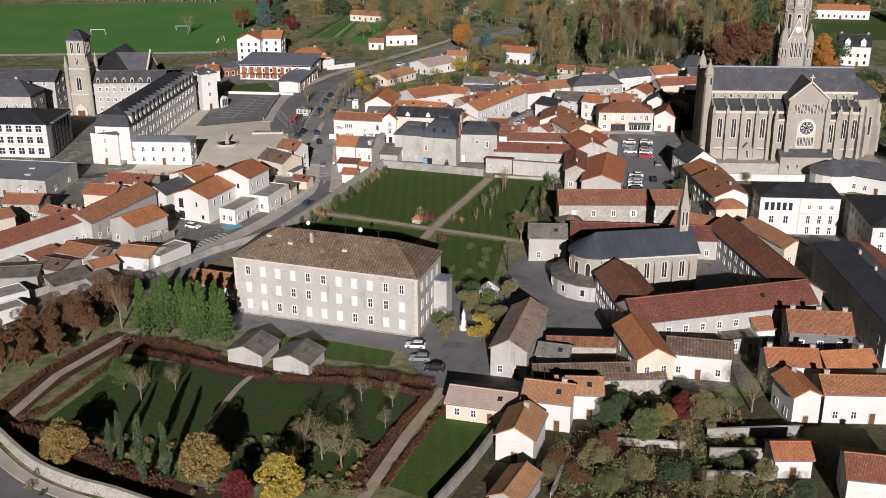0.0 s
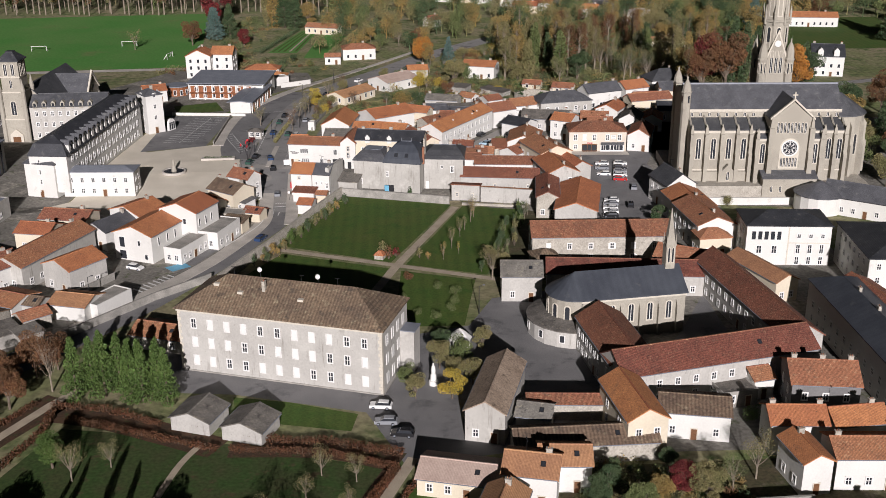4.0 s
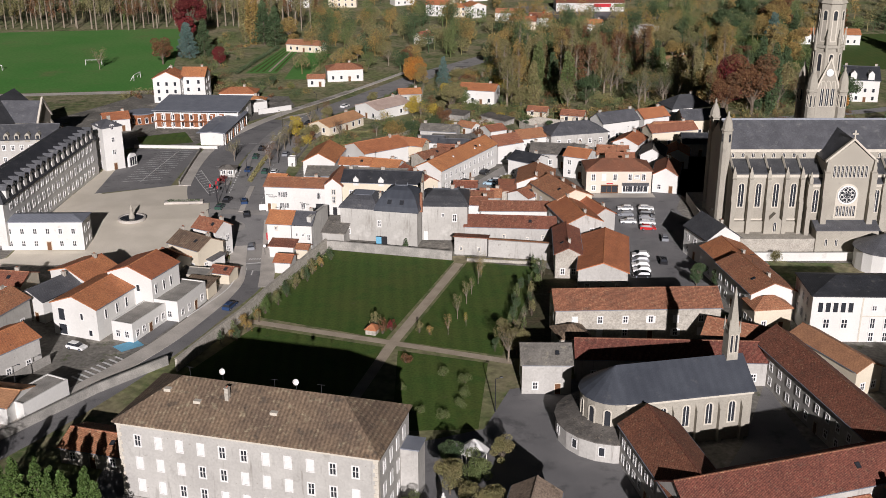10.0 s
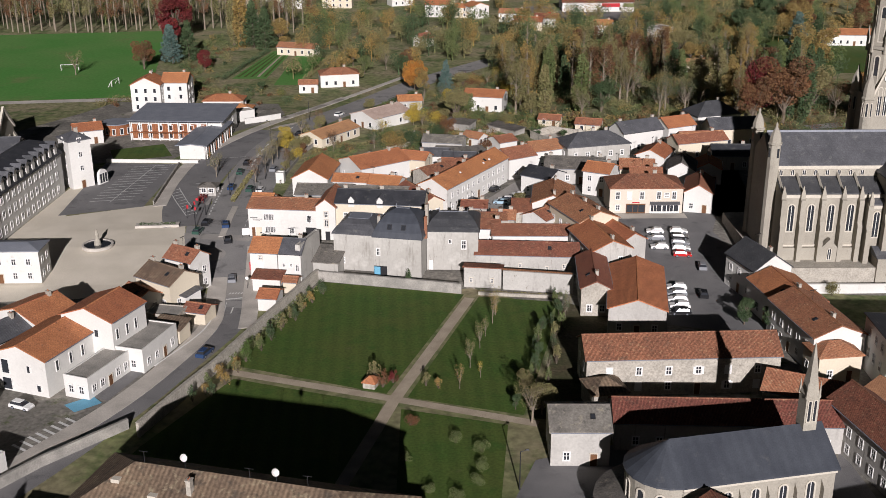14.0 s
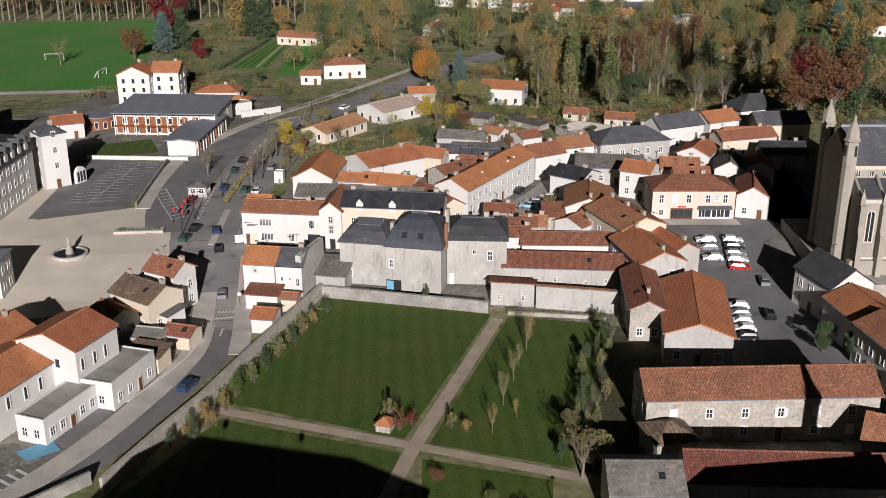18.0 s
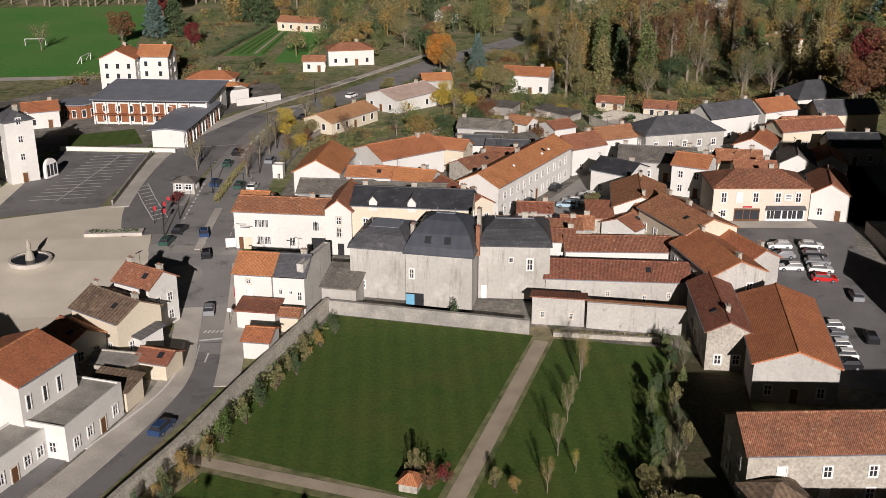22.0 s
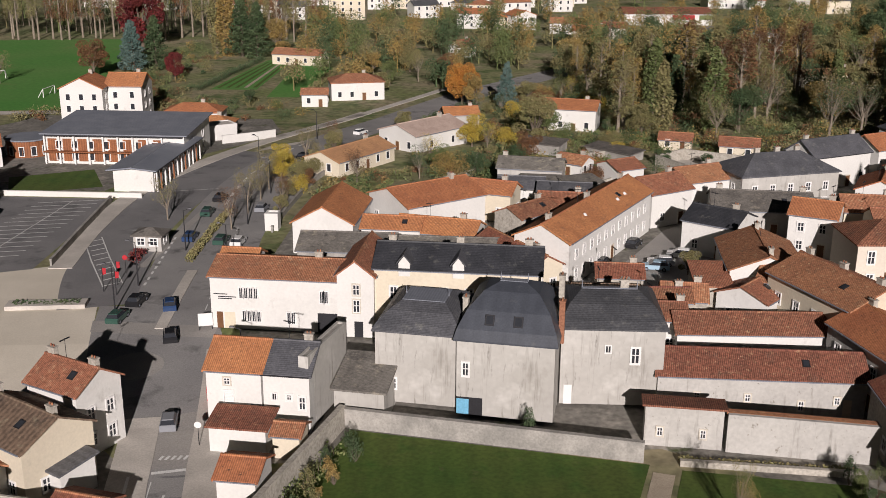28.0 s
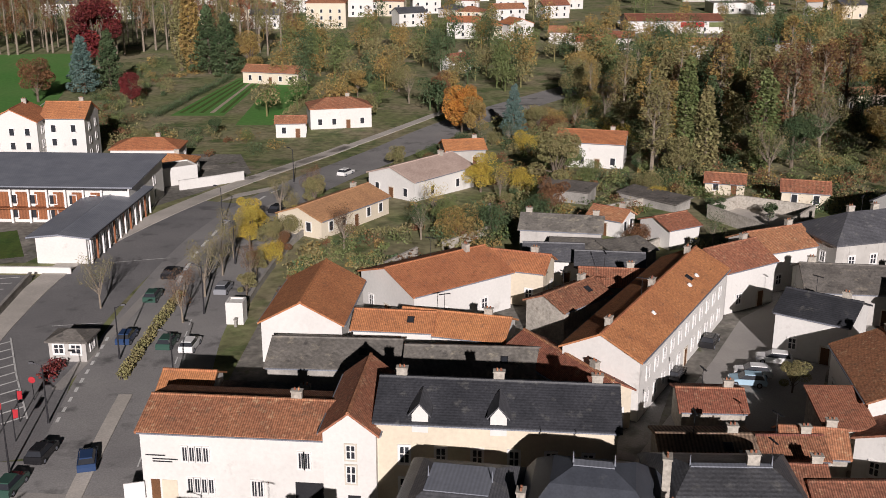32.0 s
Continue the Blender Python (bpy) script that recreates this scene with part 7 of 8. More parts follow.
bm = bmesh.new(); box(bm, -1.1, 1.1, -1.1, 1.1, 0, 1.2)
part("base", bm, RUBBLE, wl)
bm = bmesh.new(); loft(bm, [[(-1.4, -1.4, 1.15), (1.4, -1.4, 1.15), (1.4, 1.4, 1.15), (-1.4, 1.4, 1.15)], [(-0.3, -0.3, 2.1), (0.3, -0.3, 2.1), (0.3, 0.3, 2.1), (-0.3, 0.3, 2.1)]])
part("roof", bm, NEWT_X, wl)


def goal(x, y, yaw):
    g = thing("football_goal", x, y, 0, yaw, "white metal football goal on the field", "goal", "football goals")
    for a, b in (((-3.6, 0, 0), (-3.6, 0, 2.4)), ((3.6, 0, 0), (3.6, 0, 2.4)), ((-3.6, 0, 2.4), (3.6, 0, 2.4)), ((-3.6, 0, 2.4), (-3.6, 1.6, 0)), ((3.6, 0, 2.4), (3.6, 1.6, 0))):
        bm = bmesh.new(); limb(bm, a, b, 0.12, 0.12, 6)
        part("post", bm, FRAMEW, g)


for x, y, yaw in ((-129, 362, 0), (-103, 330, 80), (-92, 345, 90), (-170, 352, 0)):
    goal(x, y, yaw)

PROTO = {}


def street_lamp(x, y, yaw=0):
    if "lamp" not in PROTO:
        bm = bmesh.new(); loft(bm, [ring(0.14, 0, 8), ring(0.10, 1, 8), ring(0.06, 6.5, 8)])
        b2 = bmesh.new(); limb(b2, (0, 0, 6.4), (0.9, 0, 6.8), 0.05, 0.04, 6)
        b3 = bmesh.new(); loft(b3, [[(0.8 + a, b, 6.72) for a, b in ((-0.1, -0.15), (0.5, -0.15), (0.5, 0.15), (-0.1, 0.15))], [(0.8 + a, b, 6.9) for a, b in ((0, -0.1), (0.4, -0.1), (0.4, 0.1), (0, 0.1))]])
        PROTO["lamp"] = [("pole", mesh_of("pole", bm, METAL)), ("arm", mesh_of("arm", b2, METAL)), ("lantern", mesh_of("lantern", b3, METAL))]
    l = thing("street_lamp", x, y, gh(x, y), yaw, "dark metal street lamp beside the road", "street lamp", "street lamps")
    for n, m in PROTO["lamp"]:
        part(n, m, None, l)


for x, y, yaw in ((-44, 150, 180), (-43, 160, 180), (-31.5, 168, 180), (-31, 190, 180), (-29, 210, 180), (-39, 176, 0), (-33, 230, 160), (-23, 262, 150), (20.5, 36, 0), (-66, 46, 0), (-25, 130, 180)):
    street_lamp(x, y, yaw)


def car(x, y, yaw, colour, words, z=0.0):
    """A parked hatchback, 4.1 m long, its nose along +x."""
    key = ("car", words)
    if key not in PROTO:
        paint = mat("car_paint_" + words.split()[0], colour, 0.25, 0.03, 1.0, 4.0, None, 0, spec=0.6)
        b = bmesh.new()
        prism(b, [(-2.05, 0.3), (2.0, 0.28), (2.08, 0.55), (1.95, 0.78), (1.0, 0.92), (-1.9, 0.98), (-2.1, 0.75)], -0.85, 0.85, "y")
        c = bmesh.new()
        lo = [(1.05, -0.8), (1.05, 0.8), (-1.85, 0.8), (-1.85, -0.8)]
        up = [(0.35, -0.62), (0.35, 0.62), (-1.5, 0.62), (-1.5, -0.62)]
        loft(c, [[(a, d, 0.9) for a, d in lo], [(a, d, 1.38) for a, d in up]])
        r = bmesh.new()
        loft(r, [[(a, d, 1.381) for a, d in up], [(a * 0.95, d * 0.92, 1.46) for a, d in up]])
        wt = bmesh.new()
        loft(wt, [[(0.32 * math.cos(2 * math.pi * i / 12), yy, 0.32 * math.sin(2 * math.pi * i / 12)) for i in range(12)] for yy in (-0.1, 0.1)])
        ri = bmesh.new()
        loft(ri, [[(0.19 * math.cos(2 * math.pi * i / 10), yy, 0.19 * math.sin(2 * math.pi * i / 10)) for i in range(10)] for yy in (-0.115, 0.115)])
        hl = bmesh.new(); box(hl, 1.9, 2.07, -0.16, 0.16, 0.58, 0.74)
        PROTO[key] = [mesh_of("body", b, paint), mesh_of("cabin_glass", c, GLASS), mesh_of("car_roof", r, paint), mesh_of("tyre", wt, RUBBER), mesh_of("rim", ri, ZINC), mesh_of("light", hl, FRAMEW)]
    B, C, R, T, I, Hh = PROTO[key]
    o = thing("car", x, y, gh(x, y) + 0.05 + z, yaw, f"{words} hatchback car standing on the asphalt", "car", "cars")
    bo = part("body", B, None, o)
    part("cabin_glass", C, None, o)
    part("car_roof", R, None, o)
    for wx in (-1.25, 1.3):
        for wy in (-0.78, 0.78):
            w = part("wheel", T, None, o)
            w.location = (wx, wy, 0.32)
            part("rim", I, None, w)
    for wy in (-0.6, 0.6):
        h = part("headlight", Hh, None, bo)
        h.location = (0, wy, 0)


WHT, RED, BLK, GRY, BLU, LBL, GRN = ((0.75, 0.75, 0.74), "white"), ((0.5, 0.02, 0.02), "red"), ((0.02, 0.02, 0.022), "black"), ((0.25, 0.26, 0.28), "grey"), ((0.03, 0.06, 0.14), "blue"), ((0.35, 0.5, 0.6), "pale-blue"), ((0.04, 0.09, 0.07), "green")
for x, y, yaw, c in ((66, 139.8, 172, WHT), (65.3, 136, 172, GRY), (65, 131.2, 172, WHT), (71.6, 139.5, -8, WHT), (71, 136.2, -8, BLK), (70.3, 133, -8, GRY), (69.8, 130.2, -8, WHT), (69.2, 126.8, -8, RED),
                     (72, 120.4, 80, GRY), (68, 105.5, 80, BLK), (63.4, 109.7, 172, WHT), (62.6, 106.4, 172, GRY), (61.9, 103.2, 172, WHT), (61.5, 100, 172, WHT), (60.8, 96.8, 172, BLK),
                     (-37.0, 150.9, 100, BLU), (-35.2, 140.8, 100, BLK), (-31.8, 120.4, 95, GRY), (-39.2, 181.5, 85, BLU), (-38.5, 195.8, 85, GRN), (-37.5, 205, 80, BLK), (-29.4, 198.1, 82, GRY), (-25, 227, 65, BLK), (-34, 179.5, 82, GRN), (-31.2, 178.5, 82, WHT), (-41.7, 152.7, 80, BLK), (-43, 147, 80, GRN), (-24.5, 238, 65, BLK), (-13, 268, 60, WHT),
                     (-0.4, -4.5, 172, WHT), (0.6, -10.2, 175, GRY), (3.5, -14.5, 170, BLK), (-32.5, 84.5, 70, BLU), (-60.5, 66, -25, WHT), (-84, 3.5, 55, BLK), (-78, 11.5, 55, BLK), (-72, 18.5, 55, WHT), (-68, 25, 55, BLK), (24.3, 165.6, 60, BLK), (31.8, 163.4, 165, LBL), (33.2, 165.6, 165, WHT), (37.0, 169.0, 160, WHT), (31.2, 174.8, 60, BLK), (-100, 203, 20, BLU), (88, 176, 70, BLK), (110, 545, 0, WHT), (118, 548, 10, GRY), (96, 505, 90, RED), (100, 507, 90, WHT)):
    car(x, y, yaw, *c)

# ---- road markings ----
bm = bmesh.new()
for i in range(14):
    u = 173 + i * 2.45
    ribbon(bm, [(-75 + 0.16 * (u - 173), u), (-64 + 0.16 * (u - 173), u + 1.5)], 0.22)
ribbon(bm, [(-69.5, 172), (-64, 206)], 0.16)
drape(bm)
setting("bay_lines", bm, LINEW, "white painted parking bay lines", 0.06, "marking")["kind"] = "stuff"
bm = bmesh.new()
for i in range(8):
    ribbon(bm, [(-55.2 + i * 0.9, 51.5 + i * 1.15), (-58.4 + i * 0.9, 54.0 + i * 1.15)], 0.5)
setting("zebra_crossing", bm, LINEW, "white zebra crossing bars", 0.065, "marking")["kind"] = "stuff"
bm = bmesh.new()
for i in range(10):
    ribbon(bm, [(-42.2 + i * 0.05, 160 + i * 2.4), (-42.2 + i * 0.05, 161.2 + i * 2.4)], 0.35)
    ribbon(bm, [(-32.2 - i * 0.02, 150 + i * 4), (-32.2 - i * 0.02, 152 + i * 4)], 0.15)
for i in range(7):
    ribbon(bm, [(-31.6 + i * 0.62, 113.2), (-31.3 + i * 0.62, 114.0)], 0.3)
drape(bm)
setting("lane_dashes", bm, LINEW, "white dashed lane markings", 0.07, "marking")["kind"] = "stuff"
flat("blue_bay", [(-53.6, 66.5), (-49.5, 69.5), (-47.3, 66.8), (-51.2, 63.8)], BLUEP, "pale blue painted parking bay", 0.15, "marking")
flat("bay_strip", [(-49.8, 69), (-43, 84), (-40.5, 83), (-46.5, 67.5)], ASPHD, "dark parking strip before the annex", 0.145, "ground")
pl = thing("planter", -53.5, 152.3, gh(-53, 152), 2, "long low stone planter with small plants", "planter")
bm = bmesh.new(); loft(bm, [[(sx * 5.2, sy * 1.2, z) for sx, sy in ((-1, -1), (1, -1), (1, 1), (-1, 1))] for z in (0, 0.6)])
part("trough", bm, PAVE, pl)

# ---- hedges and trees ----
BROWNH = "rusty brown clipped hornbeam hedge"
hedge([(-70, -34), (-66.4, -30), (-59.7, -11.4), (-60.0, -3.2)], 1.6, 1.5, "hedge", BROWNH, 22, "orchard hedges")
hedge([(-60.8, -1.4), (-50.5, -3.2), (-39.3, -9.2)], 1.6, 1.6, "hedge", BROWNH, 22, "orchard hedges")
hedge([(-56.6, -6.5), (-48.9, -9.3), (-37.9, -14.1), (-28, -18)], 1.6, 1.4, "hedge", BROWNH, 22, "orchard hedges")
hedge([(-20, -15.7), (-9.4, -16.4), (3.7, -21)], 1.8, 1.7, "hedge", BROWNH, 24, "orchard hedges")
hedge([(-26, -18), (-9.4, -20), (2.2, -25)], 1.5, 1.4, "hedge", BROWNH, 22, "orchard hedges")
hedge([(2.6, -25), (-3.1, -38.2), (-9.5, -54)], 1.6, 1.5, "hedge", BROWNH, 24, "orchard hedges")
hedge([(7, -26), (1.2, -40), (-4.5, -55)], 1.0, 1.2, "hedge", BROWNH, 20, "orchard hedges")
hedge([(-72, -36), (-64, -38), (-56, -44), (-48, -50), (-38, -55)], 2.6, 1.8, "hedge", "dark rusty hedge behind the curved wall", 26)
hedge([(-75, -30), (-72, -16), (-64, 0)], 1.4, 1.3, "hedge", BROWNH, 18, "orchard hedges")
hedge([(-26.5, 81), (-22, 94), (-17.5, 104.5), (-13.6, 114)], 2.4, 1.4, "green", "uneven low shrubs along the wall", 10)
hedge([(-37.6, 170), (-36.4, 184), (-35, 197)], 1.3, 1.1, "olive", "clipped roadside hedge on the median", 26)
hedge([(-46, 170), (-45.5, 174.5)], 2.0, 1.3, "red", "dark red low bedding shrubs", 26)
hedge([(-58, 152.3), (-49, 152.4)], 1.6, 0.9, "dark", "low planting in the trough", 18)
hedge([(21, 110.2), (38, 107)], 0.9, 0.7, "olive", "low border along the pale wall", 20)
hedge([(44, 256), (56, 247)], 2.2, 2.0, "conifer", "bright green clipped hedge below the white house", 30)
hedge([(-62, 336), (-49, 400)], 2.5, 2.2, "dark", "dark hedge beside the plots", 20)
hedge([(-30, 323), (-20, 382)], 2.5, 2.2, "olive", "olive hedge beside the plots", 20)
hedge([(-24, 240), (-10, 222), (-2, 224)], 2.0, 1.8, "olive", "garden hedge below the bungalow", 22)
for x, y, s in ((-57.1, 2.1, 13), (-54.5, 4, 12), (-51.9, 2.6, 14), (-49.5, 4.5, 12.5), (-47.0, 3.1, 12), (-44.2, -0.5, 13.5), (-41.5, 0.8, 13), (-39.6, -1.2, 12), (-46.4, 0.0, 12.5)):
    tree(x, y, s, "cone", "conifer", 0.78, "conifer group", "beside the long building")
for x, y, s in ((-74.9, -2.6, 9), (-68.4, -1.3, 10), (-76, -12.5, 8), (-80.5, -14.8, 9), (-67.3, 11.1, 10), (-74.1, 5.4, 9), (-70.5, 6, 8.5), (-84, -8, 9), (-64, 14, 8), (-71.5, 1.5, 8), (-78, -7, 8), (-80, 0, 8), (-72, -8, 7), (-86, -17, 8)):
    tree(x, y, s, "round", "rust", 1.0, "street trees", "along the street")
tree(-62.5, 5, 12, "bare", "rust", 0.8)
tree(-57.1, -47.7, 9.0, "ball", "gold", 1.3)
tree(-32.5, -54.5, 11, "ball", "gold", 1.1)
tree(-20.1, -60, 10, "ball", "yellow", 1.15)
tree(-26.6, -60, 7, "ball", "red", 1.05)
for x, y, s in ((-42.8, -53.6, 13.5), (-39.5, -52, 11), (-48.5, -46.1, 9.5), (-50.2, -46.1, 8)):
    tree(x, y, s, "column", "dark", 0.62, "cypresses", "in the orchard")
for x, y, s in ((-11.5, -48.8, 8), (-9.8, -26.3, 5), (-4, -28.4, 5), (-11.8, -33.4, 4.5), (-18.2, -43.6, 7), (-50.4, -26, 7), (-15, -46, 6.5), (-5, -36, 4), (-45, -22, 5)):
    tree(x, y, s, "bare", "olive", 1.15, "fruit trees", "in the orchard")
tree(-54.7, -21.7, 6.5, "round", "conifer", 1.3)
for x, y, s, c in ((10.9, 10.5, 6.5, "olive"), (15.2, 12.3, 6, "green"), (12.8, -1.6, 6, "yellow"), (17, 3.5, 6, "olive"), (6.0, -1.2, 5, "olive"), (4.5, 3.8, 4.5, "green"), (19.9, 18.6, 5, "olive"), (11.2, 17, 5.5, "dark"), (13.5, 6, 5, "olive")):
    tree(x, y, s, "round", c, 1.15, "yard trees", "in the convent yard")
for x, y, s, sh, c in ((33.8, -37.5, 8, "ball", "dark"), (39.6, -41.2, 9, "ball", "green"), (43.8, -36.6, 7, "ball", "gold"), (47.7, -34.7, 8, "ball", "red"), (51.2, -36.7, 8, "round", "olive"), (60.7, -30.8, 9, "bare", "olive"), (29.8, -49.1, 7, "round", "olive"), (24.3, -49, 6, "shrub", "rust"), (41.9, -54, 6, "shrub", "dark"), (36.7, -52.4, 7, "shrub", "olive"), (50.5, -55.6, 5, "shrub", "olive"), (55.9, -55.7, 6, "round", "olive"), (69.7, -24.7, 5, "bare", "olive"), (26, -53, 5, "shrub", "rust"), (33, -45, 6, "round", "rust"), (45, -46, 6, "bare", "olive"), (56, -34, 7, "bare", "green"), (36, -33.5, 7, "round", "dark"), (31, -56, 5, "shrub", "green"), (62, -58, 5, "shrub", "dark"), (46, -59, 6, "bare", "olive"), (22, -52, 5, "shrub", "olive"), (53, -49, 3.5, "shrub", "green"), (57, -43, 3, "shrub", "olive"), (66, -12, 4, "shrub", "conifer"), (47, -28, 5, "round", "dark")):
    tree(x, y, s * (0.8 if sh == "ball" else 0.9), sh, c, 1.1, "garden trees", "in the back gardens")
grng = random.Random(3)
for i in range(34):
    t = i / 33
    off = (0.9, 2.6, 1.6)[i % 3]
    tree(-32.6 + 19.4 * t + off + grng.uniform(-0.5, 0.5), 66.5 + 48.5 * t, grng.uniform(2.6, 4.6) * (1.0 - 0.25 * t), "spray", grng.choice(["olive", "green", "dark", "conifer", "dark", "olive", "gold"]), 0.95, "wall shrubs", "along the garden wall")
for x, y, s, c in ((0.6, 69.5, 4.2, "rust"), (2.5, 71, 3.6, "red"), (-1.0, 72.2, 4.5, "olive"), (8.2, 69.5, 3.2, "olive"), (10.3, 68.4, 2.8, "gold")):
    tree(x, y, s, "spray", c, 1.0, "lawn shrubs", "beside the garden walk")
for x, y, s, c in ((14, 68, 4.5, "gold"), (16.5, 76, 5.5, "olive"), (19, 84, 5, "olive"), (22.5, 95, 6, "gold"), (23.5, 99, 6, "olive"), (20.5, 89, 4, "olive"), (18, 72, 3, "yellow")):
    tree(x, y, s, "bare", c, 0.6, "young lawn trees", "on the east lawn")
for i in range(15):
    t = i / 14
    tree(24 + 13 * t + grng.uniform(-1.2, 1.2), 60 + 45 * t, grng.uniform(3.0, 5.0), grng.choice(["spray", "round", "spray"]), grng.choice(["green", "green", "dark", "olive"]), 0.8, "boundary trees", "along the garden edge")
tree(25, 55.5, 7.5, "bare", "olive", 1.5)
tree(27, 58, 6, "round", "olive", 1.2)
for x, y, s in ((5, 56, 2.6), (12, 50, 2.4), (16, 47, 2.6), (15.5, 42, 2.4), (14.5, 38, 2.4), (7, 36, 2.2), (11, 34, 2.4), (4, 45, 2.0)):
    tree(x, y, s, "shrub", "rust" if s == 2.6 and x == 5 else "green", 1.1, "clipped bushes", "on the south lawn")
for x, y, s, c in ((-44.8, 193, 7, "olive"), (-29.5, 212.8, 7.5, "olive"), (-27.8, 224, 7, "yellow"), (-31.7, 196.3, 8, "olive"), (-33.3, 187, 7, "rust"), (-27.5, 217, 7, "yellow"), (-24, 236, 7, "olive"), (-19, 245, 6.5, "rust"), (-30.3, 205, 7, "olive")):
    tree(x, y, s, "bare" if c != "yellow" else "round", c, 1.0, "boulevard trees", "along the boulevard")
tree(14.7, 312, 13, "ball", "orange", 1.05)
tree(26.1, 305, 13, "cone", "blue", 1.0)
tree(18, 305, 10, "round", "gold", 1.0)
tree(6.5, 115.5, 4.5, "spray", "dark", 0.9)
tree(84, 100.5, 5, "round", "dark", 1.1)
tree(95, 104, 4, "shrub", "olive", 1.0)
for x, y, s in ((72, 91, 5), (74, 95, 4.5), (76, 88, 5)):
    tree(x, y, s, "round", "dark", 1.1)
for x, y, s, sh, c in ((-88, 374, 17, "cone", "blue"), (-95, 424, 24, "ball", "red"), (-98, 362, 13, "round", "rust"), (-82, 380, 18, "cone", "dark"), (-72, 358, 9, "ball", "red"), (-92, 388, 15, "cone", "blue"), (-63, 412, 30, "column", "gold"), (-67, 418, 27, "column", "olive"), (-57, 410, 22, "cone", "dark"), (-51, 405, 20, "cone", "dark"), (-44, 408, 14, "round", "gold")):
    tree(x, y, s, sh, c, 1.1, "field trees", "beside the football field")
tree(-124, 352, 9, "bare", "olive", 1.2)
for x, y, s, sh, c in ((146, 118, 12, "round", "olive"), (152, 126, 14, "round", "dark"), (145, 134, 11, "round", "green"), (158, 138, 15, "round", "rust"), (150, 148, 13, "round", "olive"), (160, 156, 15, "cone", "dark"), (154, 168, 14, "round", "gold"), (168, 150, 16, "round", "green"), (166, 128, 14, "round", "dark"), (172, 172, 16, "round", "olive"), (160, 186, 15, "round", "dark"), (178, 198, 16, "round", "rust"), (126, 247, 22, "round", "red"), (123, 241, 17, "round", "rust"), (133, 240, 24, "round", "rust"), (137, 246, 28, "column", "dark"), (141, 243, 26, "column", "dark"), (120, 250, 16, "round", "gold"), (147, 253, 18, "round", "olive"), (160, 236, 17, "round", "orange"), (163, 243, 18, "round", "orange"), (168, 250, 17, "cone", "dark"), (166, 240, 15, "round", "dark"), (152, 262, 22, "cone", "dark")):
    tree(x, y, s, sh, c, 1.0, "church trees", "behind the church")
frng = random.Random(11)
for i in range(54):
    tree(-240 + i * 3.9 + frng.uniform(-1, 1), 466 + frng.uniform(-3, 14) - i * 0.25, frng.uniform(22, 30), "poplar", frng.choice(["olive", "rust", "olive", "rust"]), 1.0, "poplar row", "beyond the football field")
prng = random.Random(71)
tb, cb = bmesh.new(), bmesh.new()
for i in range(260):
    x, y, hh = prng.uniform(-380, -45), prng.uniform(478, 560), prng.uniform(20, 28)
    limb(tb, (x, y, -0.3), (x + prng.uniform(-0.5, 0.5), y, hh * 0.95), 0.26, 0.07, 5)
    leaf_cloud(cb, [((x, y, hh * q), (1.1, 1.1, 2.2)) for q in (0.45, 0.6, 0.75, 0.9)], 150, 0.28, prng)
for nm, bq, mq, words in (("poplar_trunks", tb, PALEBARK, "pale straight trunks of a poplar plantation"), ("poplar_crowns", cb, LEAFS["olive"], "thin olive leaves of a poplar plantation")):
    tagged(new(nm, mesh_of(nm, bq, mq)), words, "wood", kind="stuff")
MIX = ["green", "olive", "gold", "dark", "olive", "rust", "olive", "green", "dark", "olive"]
SHP = ["round", "bare", "round", "bare", "poplar", "column", "bare"]
keep_off = [(38, 277, 12), (11, 279, 7), (1, 253, 14), (-14, 231, 14), (-15, 324, 10), (48, 226, 11), (60, 198, 15), (107, 233, 12), (108, 217, 12), (94, 204, 11), (78, 214, 10), (130, 335, 14), (57, 246, 6), (27, 243, 7), (20, 212, 9), (186, 272, 14), (222, 396, 18), (104, 492, 22), (124, 494, 24), (112, 470, 12), (34, 497, 9), (46, 494, 9), (54, 490, 9), (22, 405, 7), (73, 475, 10), (77, 446, 10), (88, 457, 9), (112, 430, 8), (133, 400, 9), (-22, 532, 12), (14.7, 312, 8), (26, 305, 6), (105, 545, 26), (124, 518, 26), (186, 300, 10), (91, 219, 8)]


def clear(x, y):
    if any((x - a) ** 2 + (y - b) ** 2 < r * r for a, b, r in keep_off):
        return False
    # keep the road and its verge free
    return abs(x - (-3 + (y - 292) * 0.60)) > 9 if 240 < y < 400 else True


n = 0
while n < 105:
    x, y = frng.uniform(48, 165), frng.uniform(228, 370)
    if clear(x, y) and y > 252 - max(0, x - 95) * 0.4 and not (x > 120 and y < 250):
        sh = frng.choice(SHP)
        tree(x, y, frng.uniform(9, 15) * (1.45 if sh in ("poplar", "column") else 1), sh, frng.choice(MIX), 1.3, "wood", "in the wood above the town")
        n += 1
n = 0
while n < 46:
    x, y = frng.uniform(-16, 48), frng.uniform(212, 330)
    if clear(x, y) and x > -26 + (y - 212) * 0.35:
        tree(x, y, frng.uniform(3, 7), frng.choice(["shrub", "round", "bare", "shrub"]), frng.choice(MIX + ["yellow"]), 1.2, "hillside shrubs", "in the hillside gardens")
        n += 1
for i in range(16):
    x, y = frng.uniform(170, 290), frng.uniform(320, 450)
    if clear(x, y):
        tree(x, y, frng.uniform(14, 24), frng.choice(["cone", "round", "cone"]), frng.choice(["dark", "blue", "gold", "rust", "dark"]), 1.15, "park trees", "in the park")


